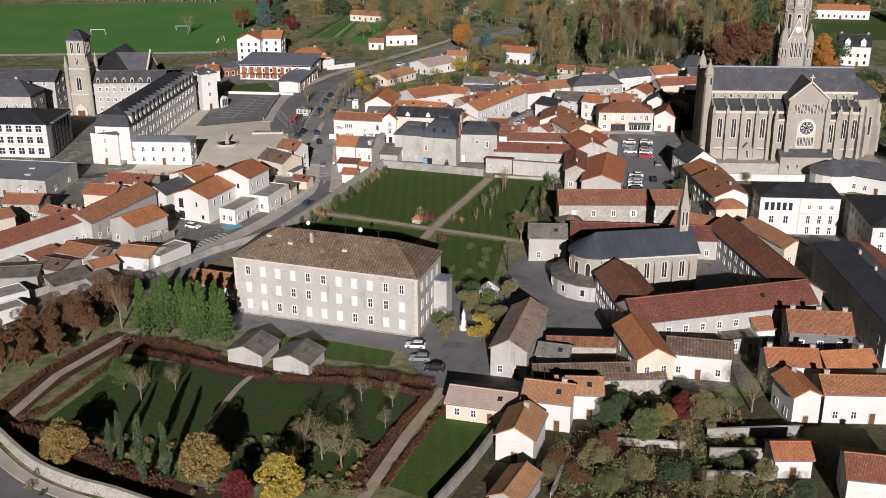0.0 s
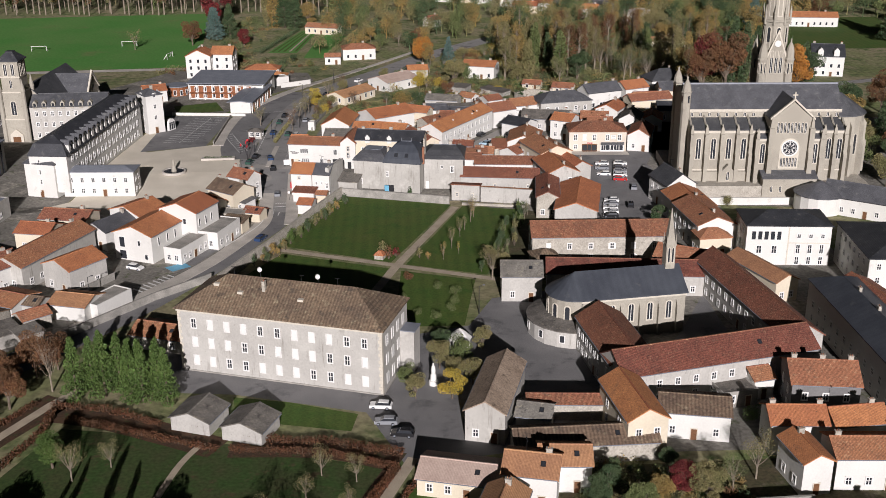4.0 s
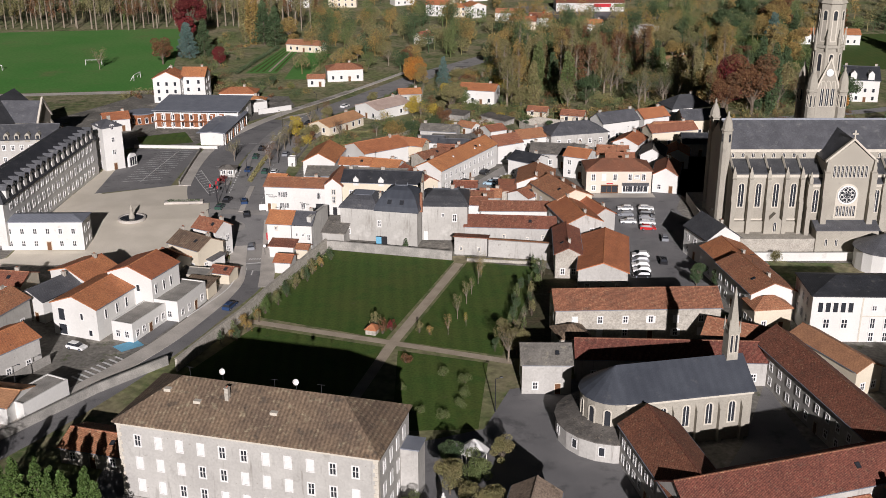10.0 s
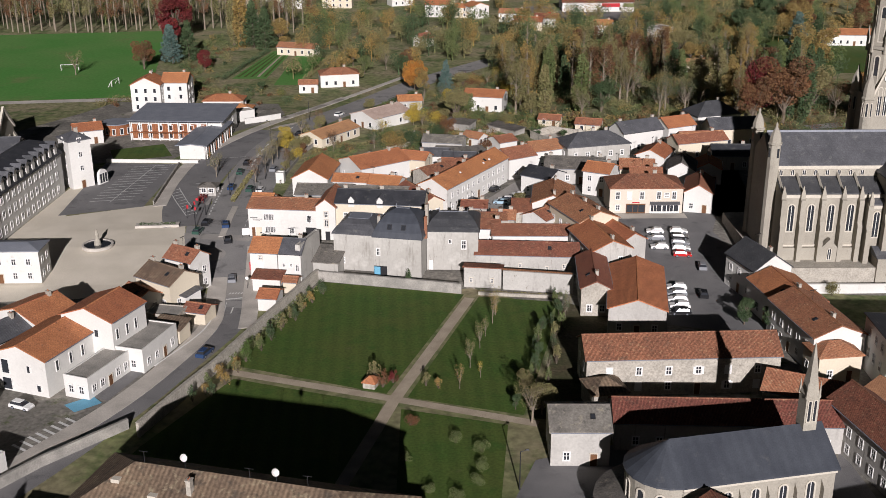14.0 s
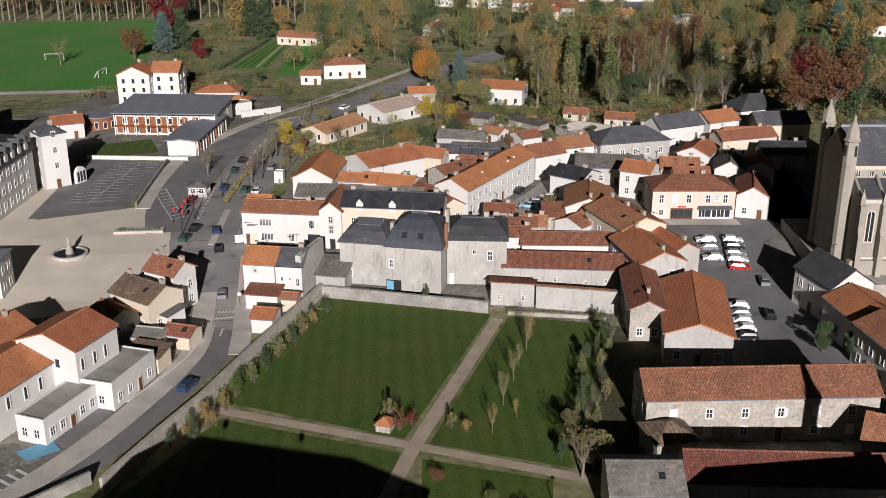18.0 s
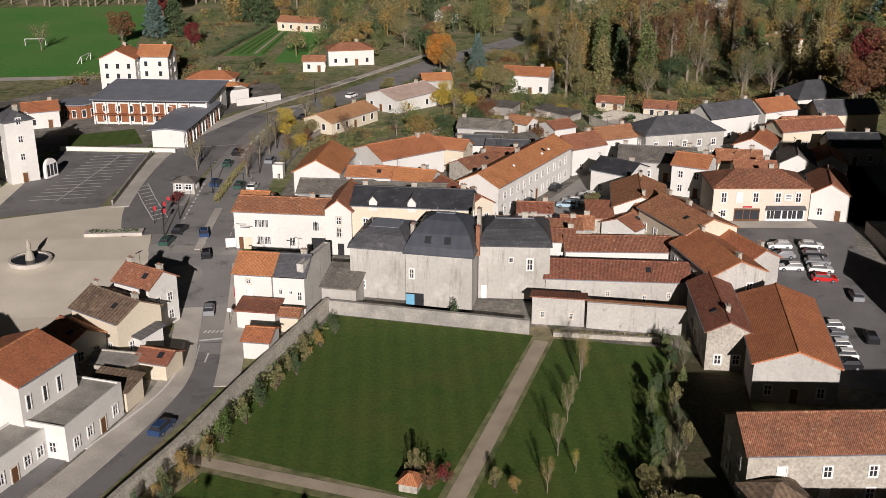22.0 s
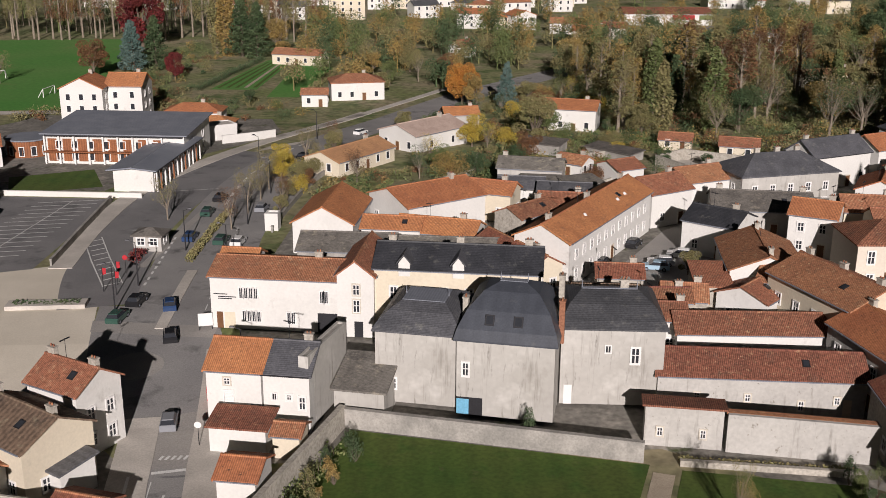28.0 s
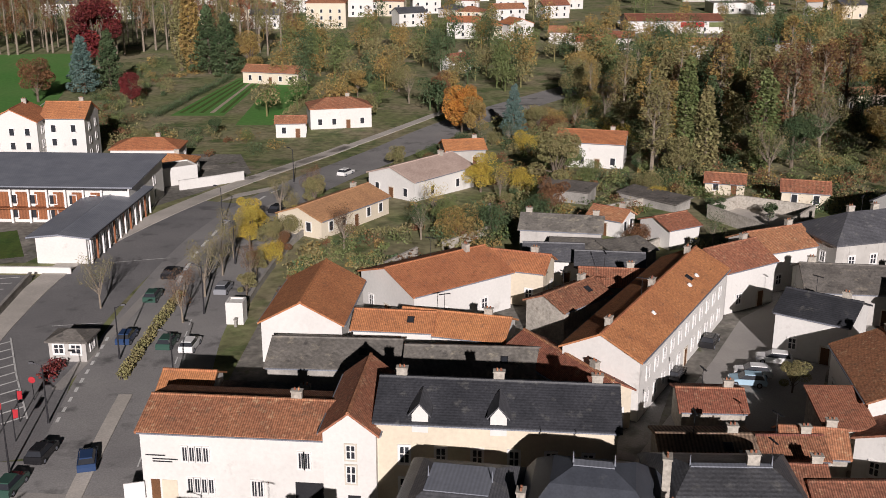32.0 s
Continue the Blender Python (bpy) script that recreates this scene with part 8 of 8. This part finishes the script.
def far_wood(name, n, x0, x1, y0, y1, colour, seed):
    """A distant wood, in one mesh."""
    rng = random.Random(seed)
    cb = bmesh.new()
    for _ in range(n):
        x, y, s = rng.uniform(x0, x1), rng.uniform(y0, y1), rng.uniform(8, 15)
        if not clear(x, y):
            continue
        limb(cb, (x, y, -0.3), (x, y, s * 0.6), 0.25, 0.1, 4)
        leaf_cloud(cb, [((x + rng.uniform(-2, 2), y + rng.uniform(-2, 2), s * rng.uniform(0.35, 0.9)), (s * 0.2,) * 3) for _ in range(9)], 620, 0.3, rng)
    ob = new(name, mesh_of(name, cb, LEAFS[colour]))
    return tagged(ob, f"distant {HUES[colour]} autumn woodland on the valley side", "wood", kind="stuff")


for k, c in enumerate(("olive", "gold", "dark", "green")):
    far_wood("far_wood", 90, -330, 420, 480, 800, c, 40 + k)
    far_wood("valley_wood", 46, -35, 118, 335, 480, c, 60 + k)
    far_wood("upper_wood", 38, 60, 200, 300, 470, c, 80 + k)
    far_wood("park_wood", 16, 160, 300, 400, 480, c, 90 + k)

# ---- far houses ----
hrng = random.Random(21)
FAR = "far houses"
for x, y, yaw, w, d, h, kind, wl, tl, words in (
        (-22, 540, -4, 17, 11, 11, "hip", CREAM, TILE_X, "large pale apartment house with flat tiled roof"), (-7, 588, 0, 12, 10, 9, "gy", WHITE, SLATE, "tall white gabled house with slate roof"), (25, 602, 5, 14, 10, 7, "gx", WHITE, TILE_X, "white house with tiled roof on the slope"),
        (-48, 540, -6, 13, 9, 6, "gx", WHITE, SLATE, "white house with slate roof on the slope"), (-38, 612, 8, 18, 10, 7, "gx", WHITE, TILE_X, "long white house with tiled roof on the slope"), (8, 590, -10, 13, 10, 7, "gx", CREAM, TILE_X, "cream house with tiled roof on the slope"),
        (34, 500, -12, 13, 9, 6.5, "gx", WHITE, NEWT_X, "white house with bright tiled roof in the valley"), (45, 496, -8, 11, 9, 5.5, "hip", CREAM, NEWT_X, "cream house with orange hipped roof"), (54, 492, 25, 11, 9, 6.5, "gy", WHITE, NEWT_X, "white gabled house with orange roof"),
        (22, 408, 40, 8, 6, 4, "gx", WHITE, TILE_X, "small white house among the valley trees"), (73, 479, -14, 15, 8, 4.5, "gx", WHITE, TILE_X, "low white house with red roof by the shop"), (77, 450, -12, 14, 8, 4.5, "gx", CREAM, NEWT_X, "cream bungalow with orange roof"),
        (88, 461, -12, 12, 8, 4.5, "gx", WHITE, TILE_X, "white bungalow with red roof"), (112, 434, -20, 9, 8, 5, "gx", WHITE, NEWT_X, "house with orange roof beside the wood"), (133, 404, 30, 9, 8, 8, "flat", PALEW, CONC, "pale flat-roofed tower house among trees"),
        (181, 594, 0, 30, 14, 5, "flat", WHITE, CONC, "long low white depot"), (-62, 590, 10, 14, 9, 6, "gx", WHITE, TILE_X, "white house with tiled roof behind the poplars"), (-80, 560, -8, 13, 9, 6, "gx", CREAM, TILE_X, "cream house behind the poplars"),
        (60, 560, 14, 14, 9, 6, "gx", WHITE, TILE_X, "white house with red roof on the slope"), (42, 548, -20, 12, 9, 6, "hip", CREAM, TILE_X, "cream house with hipped roof on the slope"), (14, 545, 20, 13, 9, 6, "gx", WHITE, SLATE, "white house with slate roof in the valley"),
        (68, 600, -8, 16, 10, 7, "gx", WHITE, NEWT_X, "white house with orange roof on the slope"), (84, 575, 12, 13, 9, 6, "gx", WHITE, TILE_X, "white house with tiled roof beside the yard"), (-90, 620, 0, 22, 10, 6, "gx", WHITE, SLATE, "long white house behind the poplars"),
        (-118, 585, 6, 16, 10, 6, "gx", WHITE, TILE_X, "white house with tiled roof behind the poplars"), (-150, 600, -6, 18, 10, 6, "gx", WHITE, SLATE, "white house with slate roof behind the poplars")):
    house("far_house", words, x, y, yaw, w, d, h, kind, 1.9 if kind != "flat" else 0, wl, tl, rows=3 if h > 10 else (2 if h > 5.2 else 1), cols=max(2, int(w / 3.6)), side_cols=0, style="far", chimneys=0 if kind == "flat" else 1, group=FAR, door=False)
k = 0
while k < 20:
    x, y = hrng.uniform(-110, 240), hrng.uniform(560, 680)
    if 90 < x < 165 and y < 575:
        continue
    k += 1
    house("far_house", "distant white house with tiled roof on the slope", x, y, hrng.uniform(-35, 35), hrng.uniform(9, 15), hrng.uniform(8, 10), hrng.choice([4, 6, 6.5]), hrng.choice(["gx", "gx", "hip"]), 1.9, hrng.choice([WHITE, CREAM, PALEW]), hrng.choice([TILE_X, NEWT_X, TILE_X, SLATE]), rows=hrng.choice([1, 2]), cols=2, side_cols=0, style="far", chimneys=1, group=FAR, door=False)
flat("supermarket_yard", [(82, 490), (110, 486), (112, 530), (84, 532)], ASPHD, "grey asphalt yard of the supermarket", 0.03)
flat("supermarket_front", [(98, 480), (160, 476), (162, 506), (98, 508)], ASPHD, "dark asphalt in front of the supermarket", 0.036)


# ---- fronts of the houses by the garden ----
def plate(name, parent, side_y, x0, x1, z0, z1, material, out=0.05, owner=None):
    """A thin panel on a front wall."""
    bm = bmesh.new()
    box(bm, x0, x1, side_y - out, side_y + 0.02, z0, z1)
    return part(name, bm, material, owner or parent)


def win_strip(parent, u0, u1, n, z, half, w, h, style="plain"):
    for i in range(n):
        put_window(parent, "f", u0 + (u1 - u0) * i / max(1, n - 1), z, half, w, h, style)


win_strip(rw1, -4.2, -2.3, 4, 4.2, 4.5, 0.40, 1.35)
win_strip(rw1, -3.9, -2.0, 4, 1.1, 4.5, 0.40, 1.35)
win_strip(rw1, 6.2, 6.75, 2, 4.0, 4.5, 0.40, 1.5)
win_strip(rw1, 1.9, 2.45, 2, 1.0, 4.5, 0.40, 1.5)
plate("door", rw1, -4.5, -7.5, -6.7, 0, 2.2, WOODB)
plate("door_panel", rw1, -4.5, -6.5, -5.1, 0, 2.2, CREAM)
gt = plate("carriage_gate", rw1, -4.5, 5.6, 8.1, 0, 2.6, METAL)
for x0, x1, z in ((-7.8, -6.0, 4.55), (-7.2, -4.9, 4.2), (-7.2, -5.4, 3.95)):
    plate("sign_bar", rw1, -4.5, x0, x1, z, z + 0.12, METAL, 0.03)
for z, hh in ((3.3, 1.7), (5.6, 1.4)):
    put_window(rw2, "f", 0.1, z, 6.0, 0.85, hh, "stone")
plate("door", rw2, -6.0, -0.2, 0.9, 0, 2.1, METAL)
put_window(sh1, "f", -0.7, 4.9, 4.0, 0.7, 0.8, "stone")
put_window(sh1, "f", -0.6, 2.6, 4.0, 0.95, 1.6, "shut")
put_window(sh2, "f", -1.3, 3.6, 4.0, 0.4, 0.7)
put_window(sh2, "f", 0.3, 3.6, 4.0, 0.55, 0.7)
put_window(sh2, "f", 1.7, 2.6, 4.0, 0.7, 1.5)
put_window(pv2, "f", -4.3, 4.6, 6.0, 0.7, 1.6)
put_window(pv3, "f", -0.5, 6.3, 6.0, 0.5, 0.75)
put_window(pv3, "f", 2.5, 5.0, 6.0, 0.9, 1.9)
put_window(pv1, "f", -2.6, 1.6, 6.0, 0.7, 1.3)
plate("door", pv3, -6.0, -5.2, -4.3, 0, 2.3, FRAMEW)
op = plate("garage_opening", pv2, -6.0, -5.3, -2.4, 0, 2.1, METAL)
plate("blue_door", pv2, -6.0, -5.25, -3.9, 0.1, 1.9, BLUEP, 0.09, op)
for u in (-1.9, 1.2):
    bm = bmesh.new()
    box(bm, u - 0.5, u + 0.5, -0.6, 0.6, -0.05, 0.08)
    sk = part("skylight", bm, METAL, pv2)
    sk.matrix_local = pose(0, -5.0, 9.5 - gh(5.8, 125.5) + 2.05, 54, 0, 0)
    bm = bmesh.new()
    box(bm, u - 0.36, u + 0.36, -0.46, 0.46, 0.08, 0.1)
    part("pane", bm, GLASS, sk)
BRICKC = mat("chimney_brick", (0.33, 0.15, 0.09), 0.9, 0.25, 1.0, 5.0, None, 0.4)
chimney(pv2, 5.2, 0.6, 8.0, 14.6, 0.6, 1.0)
chimney(pv2, 5.6, -2.6, 8.0, 12.8, 0.6, 0.7, BRICKC)
chimney(pv1, 4.9, -2.6, 8.0, 11.8, 0.6, 0.9)
for u in (-6.9, -1.4, 4.4, 8.2):
    put_window(lb1, "f", u, 1.5 if u != 4.4 else 0.6, 3.5, 0.6, 0.9 if u != 4.4 else 1.2, "stone")
plate("door", lb1, -3.5, 8.9, 9.8, 0, 2.1, CREAM)
# shop front
for u, st in ((-7.1, "plain"), (-4.2, "shut"), (-1.1, "plain"), (3.1, "plain"), (6.9, "plain")):
    put_window(shp, "f", u, 3.7, 5.0, 1.0, 1.9, st)
put_window(shp, "f", -7.0, 0.9, 5.0, 1.0, 1.3)
fs = plate("shop_front", shp, -5.0, -4.95, -0.1, 0, 2.5, WOODB, 0.1)
for x0, x1 in ((-4.8, -3.3), (-3.15, -2.0), (-1.85, -0.25)):
    plate("shop_pane", shp, -5.0, x0, x1, 0.35, 2.2, GLASS, 0.13, fs)
fw = plate("shop_front", shp, -5.0, 1.0, 8.4, 0, 2.6, FRAMEW, 0.1)
for x0, x1 in ((1.3, 1.9), (2.0, 2.6), (2.7, 3.9), (4.2, 5.1), (5.3, 6.0), (6.1, 6.8), (7.0, 8.1)):
    plate("shop_pane", shp, -5.0, x0, x1, 0.5, 2.1, GLASS, 0.13, fw)
bm = bmesh.new()
prism(bm, [(-6.1, 2.45), (-6.1, 2.6), (-5.0, 3.05), (-5.0, 2.9)], 1.0, 8.4, "x")
part("awning", bm, SLATE, shp)
sg = plate("sign_frame", shp, -5.0, 4.1, 6.0, 3.9, 5.6, SURR, 0.06)
plate("sign_board", shp, -5.0, 4.3, 5.8, 4.1, 5.4, FRAMEW, 0.1, sg)
for z in (4.4, 4.8, 5.1):
    plate("sign_bar", shp, -5.0, 4.55, 5.55, z, z + 0.12, METAL, 0.13, sg)
plate("sign_bar", shp, -5.0, -3.4, -1.6, 2.65, 2.95, REDB, 0.06)
flat("shop_pavement", [(55, 149.8), (55, 153.6), (76.4, 152.4), (76.4, 148.8)], PAVE, "pale pavement before the shop", 0.13, "pavement")

# ---- street furniture ----
for x, y, c in ((-46.0, 160.5, REDB), (-47.3, 157.8, REDB), (-45.2, 156.2, REDB)):
    o = thing("banner_pole", x, y, gh(x, y), 20, "slim dark pole with small red banner", "pole", "plaza banners")
    bm = bmesh.new(); cone(bm, 0.06, 0.05, 0, 3.6, 6)
    part("pole", bm, METAL, o)
    bm = bmesh.new(); prism(bm, [(0.06, 2.5), (0.5, 2.55), (0.55, 3.4), (0.06, 3.5)], -0.02, 0.02, "y")
    part("banner", bm, c, o)
o = thing("red_awning_box", -27.9, 125.6, gh(-28, 125), -8, "tall red box standing on the pavement corner", "box")
bm = bmesh.new(); loft(bm, [[(sx * 0.55, sy * 0.4, z) for sx, sy in ((-1, -1), (1, -1), (1, 1), (-1, 1))] for z in (0, 1.9)] + [[(sx * 0.4, sy * 0.3, 2.1) for sx, sy in ((-1, -1), (1, -1), (1, 1), (-1, 1))]])
part("body", bm, REDB, o)
o = thing("notice_board", -31.2, 143.6, gh(-31, 143), 10, "white notice board on two posts", "board")
bm = bmesh.new(); box(bm, -0.9, 0.9, -0.06, 0.06, 0.6, 2.3)
part("panel", bm, FRAMEW, o)
for u in (-0.8, 0.8):
    bm = bmesh.new(); box(bm, u - 0.05, u + 0.05, -0.05, 0.05, 0, 0.6)
    part("post", bm, METAL, o)
for x, y in ((-28.0, 116), (-45.9, 165.5)):
    o = thing("road_sign", x, y, gh(x, y), -5, "round white road sign on a post", "road sign", "road signs")
    bm = bmesh.new(); cone(bm, 0.04, 0.04, 0, 2.2, 6)
    part("post", bm, METAL, o)
    bm = bmesh.new(); prism(bm, [(0.38 * math.cos(k * 0.524), 2.45 + 0.38 * math.sin(k * 0.524)) for k in range(12)], -0.07, -0.03, "y")
    part("plate", bm, FRAMEW if x > -30 else REDB, o)
# street paint
bm = bmesh.new()
ribbon(bm, [(-31.9, 110.6), (-28.6, 111.2)], 0.5)
ribbon(bm, [(-30.0, 103.4), (-29.9, 106.4)], 0.25)
ribbon(bm, smooth([(-31.6, 109), (-31.4, 100), (-32.5, 93), (-36, 84), (-42, 71)]), 0.12)
for i in range(10):
    y = 202 + i * 5.6
    x = -36.2 + 0.0035 * (y - 200) ** 2
    ribbon(bm, [(x, y), (x + 0.02 * (y - 197), y + 3.2)], 0.5)
for i in range(10):
    y = 160 + i * 2.3
    ribbon(bm, [(-47.6 - (y - 159.5) * 0.36, y), (-45.6 - (y - 159.5) * 0.36, y + 1.6)], 0.28)
ribbon(bm, [(-47.8, 159.5), (-52.2, 171), (-56, 182)], 0.2)
ribbon(bm, [(-45.4, 161), (-49.8, 172.5), (-53.6, 183.5)], 0.2)
ribbon(bm, [(-49.5, 187), (-43.5, 187.6)], 0.15)
ribbon(bm, [(-47, 212), (-39, 213.5)], 0.15)
drape(bm)
setting("street_paint", bm, LINEW, "white painted arrows and lines", 0.085, "marking")["kind"] = "stuff"
bm = bmesh.new()
bm.faces.new([bm.verts.new((-38.2 + 3.4 * math.cos(k * 0.2618), 134 + 3.4 * math.sin(k * 0.2618), 0)) for k in range(24)])
drape(bm)
setting("roundabout_disc", bm, ASPHP, "pale painted disc in the junction", 0.075, "marking")


# ---- scrub and undergrowth ----
def scrub(name, label, n, x0, x1, y0, y1, colour, size, seed, ok=None, leaves=60):
    """Low undergrowth of many small leaves, in one mesh."""
    rng = random.Random(seed)
    cb = bmesh.new()
    for _ in range(n):
        x, y = rng.uniform(x0, x1), rng.uniform(y0, y1)
        if noise.noise(Vector((x * 0.06 + seed, y * 0.06, 0))) < -0.15 or (ok and not ok(x, y)):
            continue
        s = size * rng.uniform(0.5, 1.5)
        g = gh(x, y)
        cs = [((x + rng.uniform(-s, s) * 0.7, y + rng.uniform(-s, s) * 0.7, g + s * rng.uniform(0.2, 0.8)), (s * 0.6, s * 0.6, s * 0.5)) for _ in range(4)]
        for c, r in cs[:2]:
            limb(cb, (x, y, g - 0.1), c, 0.04, 0.02, 3)
        leaf_cloud(cb, cs, leaves * 2, 0.15 * (1.3 if size > 1.5 else 1), rng)
    return tagged(new(name, mesh_of(name, cb, LEAFS[colour])), label, "scrub", kind="stuff")


def on_hill(x, y):
    return clear(x, y) and x > -24 + (y - 205) * 0.42 and all((x - a) ** 2 + (y - b) ** 2 > 36 for a, b in ((27.9, 203), (20.5, 204), (37.9, 216), (41.5, 238), (30, 222)))


def in_gardens(x, y):
    return all(abs(x - a) > r or abs(y - b) > r for a, b, r in ((24, -33, 7), (18, -43, 6), (29.5, -29.6, 6), (61.6, -49, 5), (64.8, -33, 7), (16.4, -58, 6), (69, -58, 9)))


for k, (c, n) in enumerate((("olive", 420), ("green", 330), ("rust", 150), ("dark", 200), ("gold", 130))):
    scrub("hillside_scrub", f"{HUES[c]} scrub in the hillside gardens", n, -20, 52, 203, 335, c, 1.7, 100 + k, on_hill)
    scrub("garden_scrub", f"{HUES[c]} undergrowth in the back gardens", int(n * 0.55), 21, 68, -64, -26, c, 1.25, 120 + k, in_gardens)
    scrub("wood_floor", f"{HUES[c]} undergrowth in the wood", n, 46, 170, 226, 372, c, 2.4, 140 + k, clear, 70)
    scrub("orchard_scrub", f"{HUES[c]} rough growth along the orchard", int(n * 0.18), -62, -6, -56, -40, c, 0.8, 160 + k)
    scrub("verge_scrub", f"{HUES[c]} growth beside the boulevard wall", int(n * 0.2), -25, -8, 186, 222, c, 1.0, 180 + k, lambda x, y: x > -23 + (y - 186) * 0.16 and not (x < -10 and y < 190))
    scrub("field_scrub", f"{HUES[c]} growth between road and fields", int(n * 0.7), -100, 0, 290, 440, c, 1.9, 200 + k, lambda x, y: x < -32 + (y - 290) * 0.45 and not (y > 320 and -64 < x < -16 and y < 402) and not (x < -96 and y > 300) and not (x < -82 and y > 304) and all((x - a) ** 2 + (y - b) ** 2 > 120 for a, b in ((-81, 287), (-71, 291), (-54, 283), (-15, 324), (-26, 312), (-48, 272))))
for i in range(26):
    x, y = frng.uniform(50, 150), frng.uniform(262, 350)
    if clear(x, y):
        tree(x, y, frng.uniform(15, 23), "poplar", frng.choice(["olive", "gold", "olive", "rust"]), 1.5, "wood", "in the wood above the town")
for x, y, s, c in ((47.5, 262, 17, "olive"), (50, 268, 18, "olive"), (26, 250, 12, "olive"), (30, 262, 9, "green"), (22, 232, 7, "rust"), (36, 161, 4, "olive"), (49, 229, 3.5, "dark"), (51, 230, 3.2, "dark"), (58, 226, 3.4, "dark"), (12, 250, 8, "yellow")):
    tree(x, y, s, "poplar" if s > 13 else "round", c, 1.6 if s > 13 else 1.1, "hillside trees", "in the hillside gardens")
for pv, hx, hy, top in ((pv1, 2.45, 2.1, 9.4 + 2.3 - gh(-3.6, 129)), (pv2, 1.5, 0.45, 9.5 + 5.0 - gh(5.8, 125.5)), (pv3, 3.1, 0.28, 9.9 + 2.6 - gh(17, 128))):
    bm = bmesh.new()
    box(bm, -hx, hx, -hy, hy, top - 0.05, top + 0.08)
    part("ridge_cap", bm, ZINC, pv)
    for sx in (-1, 1):
        bm = bmesh.new()
        cone(bm, 0.08, 0.02, top, top + 0.9, 6, sx * hx, 0)
        part("finial", bm, ZINC, pv)
for i in range(12):
    y = 196 + i * 4.4
    tree(-27.3 + (y - 190) * 0.13 + frng.uniform(-0.8, 2.5), y, frng.uniform(3.5, 6.5), frng.choice(["bare", "round", "shrub"]), frng.choice(["olive", "yellow", "olive", "rust", "green"]), 1.0, "lane shrubs", "along the service lane")
for x, y, s, sh, c in ((-8, 330, 7, "round", "olive"), (-5, 345, 8, "round", "green"), (4, 352, 9, "bare", "olive"), (-10, 362, 8, "round", "gold"), (-68, 318, 5, "round", "green"), (-60, 308, 4, "shrub", "olive"), (-44, 312, 5, "round", "dark"), (-36, 306, 4, "shrub", "green"), (-80, 312, 5, "bare", "olive"), (2, 372, 9, "round", "olive"), (-14, 378, 8, "bare", "olive"), (12, 345, 10, "round", "rust")):
    tree(x, y, s, sh, c, 1.1, "garden trees", "beside the road bend")
flat("median_paint", [(-35.6, 246), (-33.2, 252), (-25.2, 259.5), (-27.5, 254)], PAVE, "pale traffic island in the boulevard", 0.075, "marking")
way("boulevard_strip", [(-44.2, 168), (-41.6, 184), (-38.4, 204), (-33.5, 222), (-27, 240), (-20, 256)], 1.3, 0.062, ASPHP, "pale worn strip along the boulevard", "marking")
way("pavement_kerb", [(-41, 80.5), (-35.6, 92), (-33.6, 100), (-34.0, 110)], 0.3, 0.0, FRAMEW, "white kerb stones along the street", "pavement", 0.15)
for i in range(14):
    t = i / 13
    tree(27 + 11.5 * t + frng.uniform(-0.8, 1.2), 60 + 43 * t, frng.uniform(3.0, 5.0), frng.choice(["spray", "bare", "spray"]), frng.choice(["olive", "dark", "green", "olive"]), 0.75, "boundary trees", "along the garden edge")
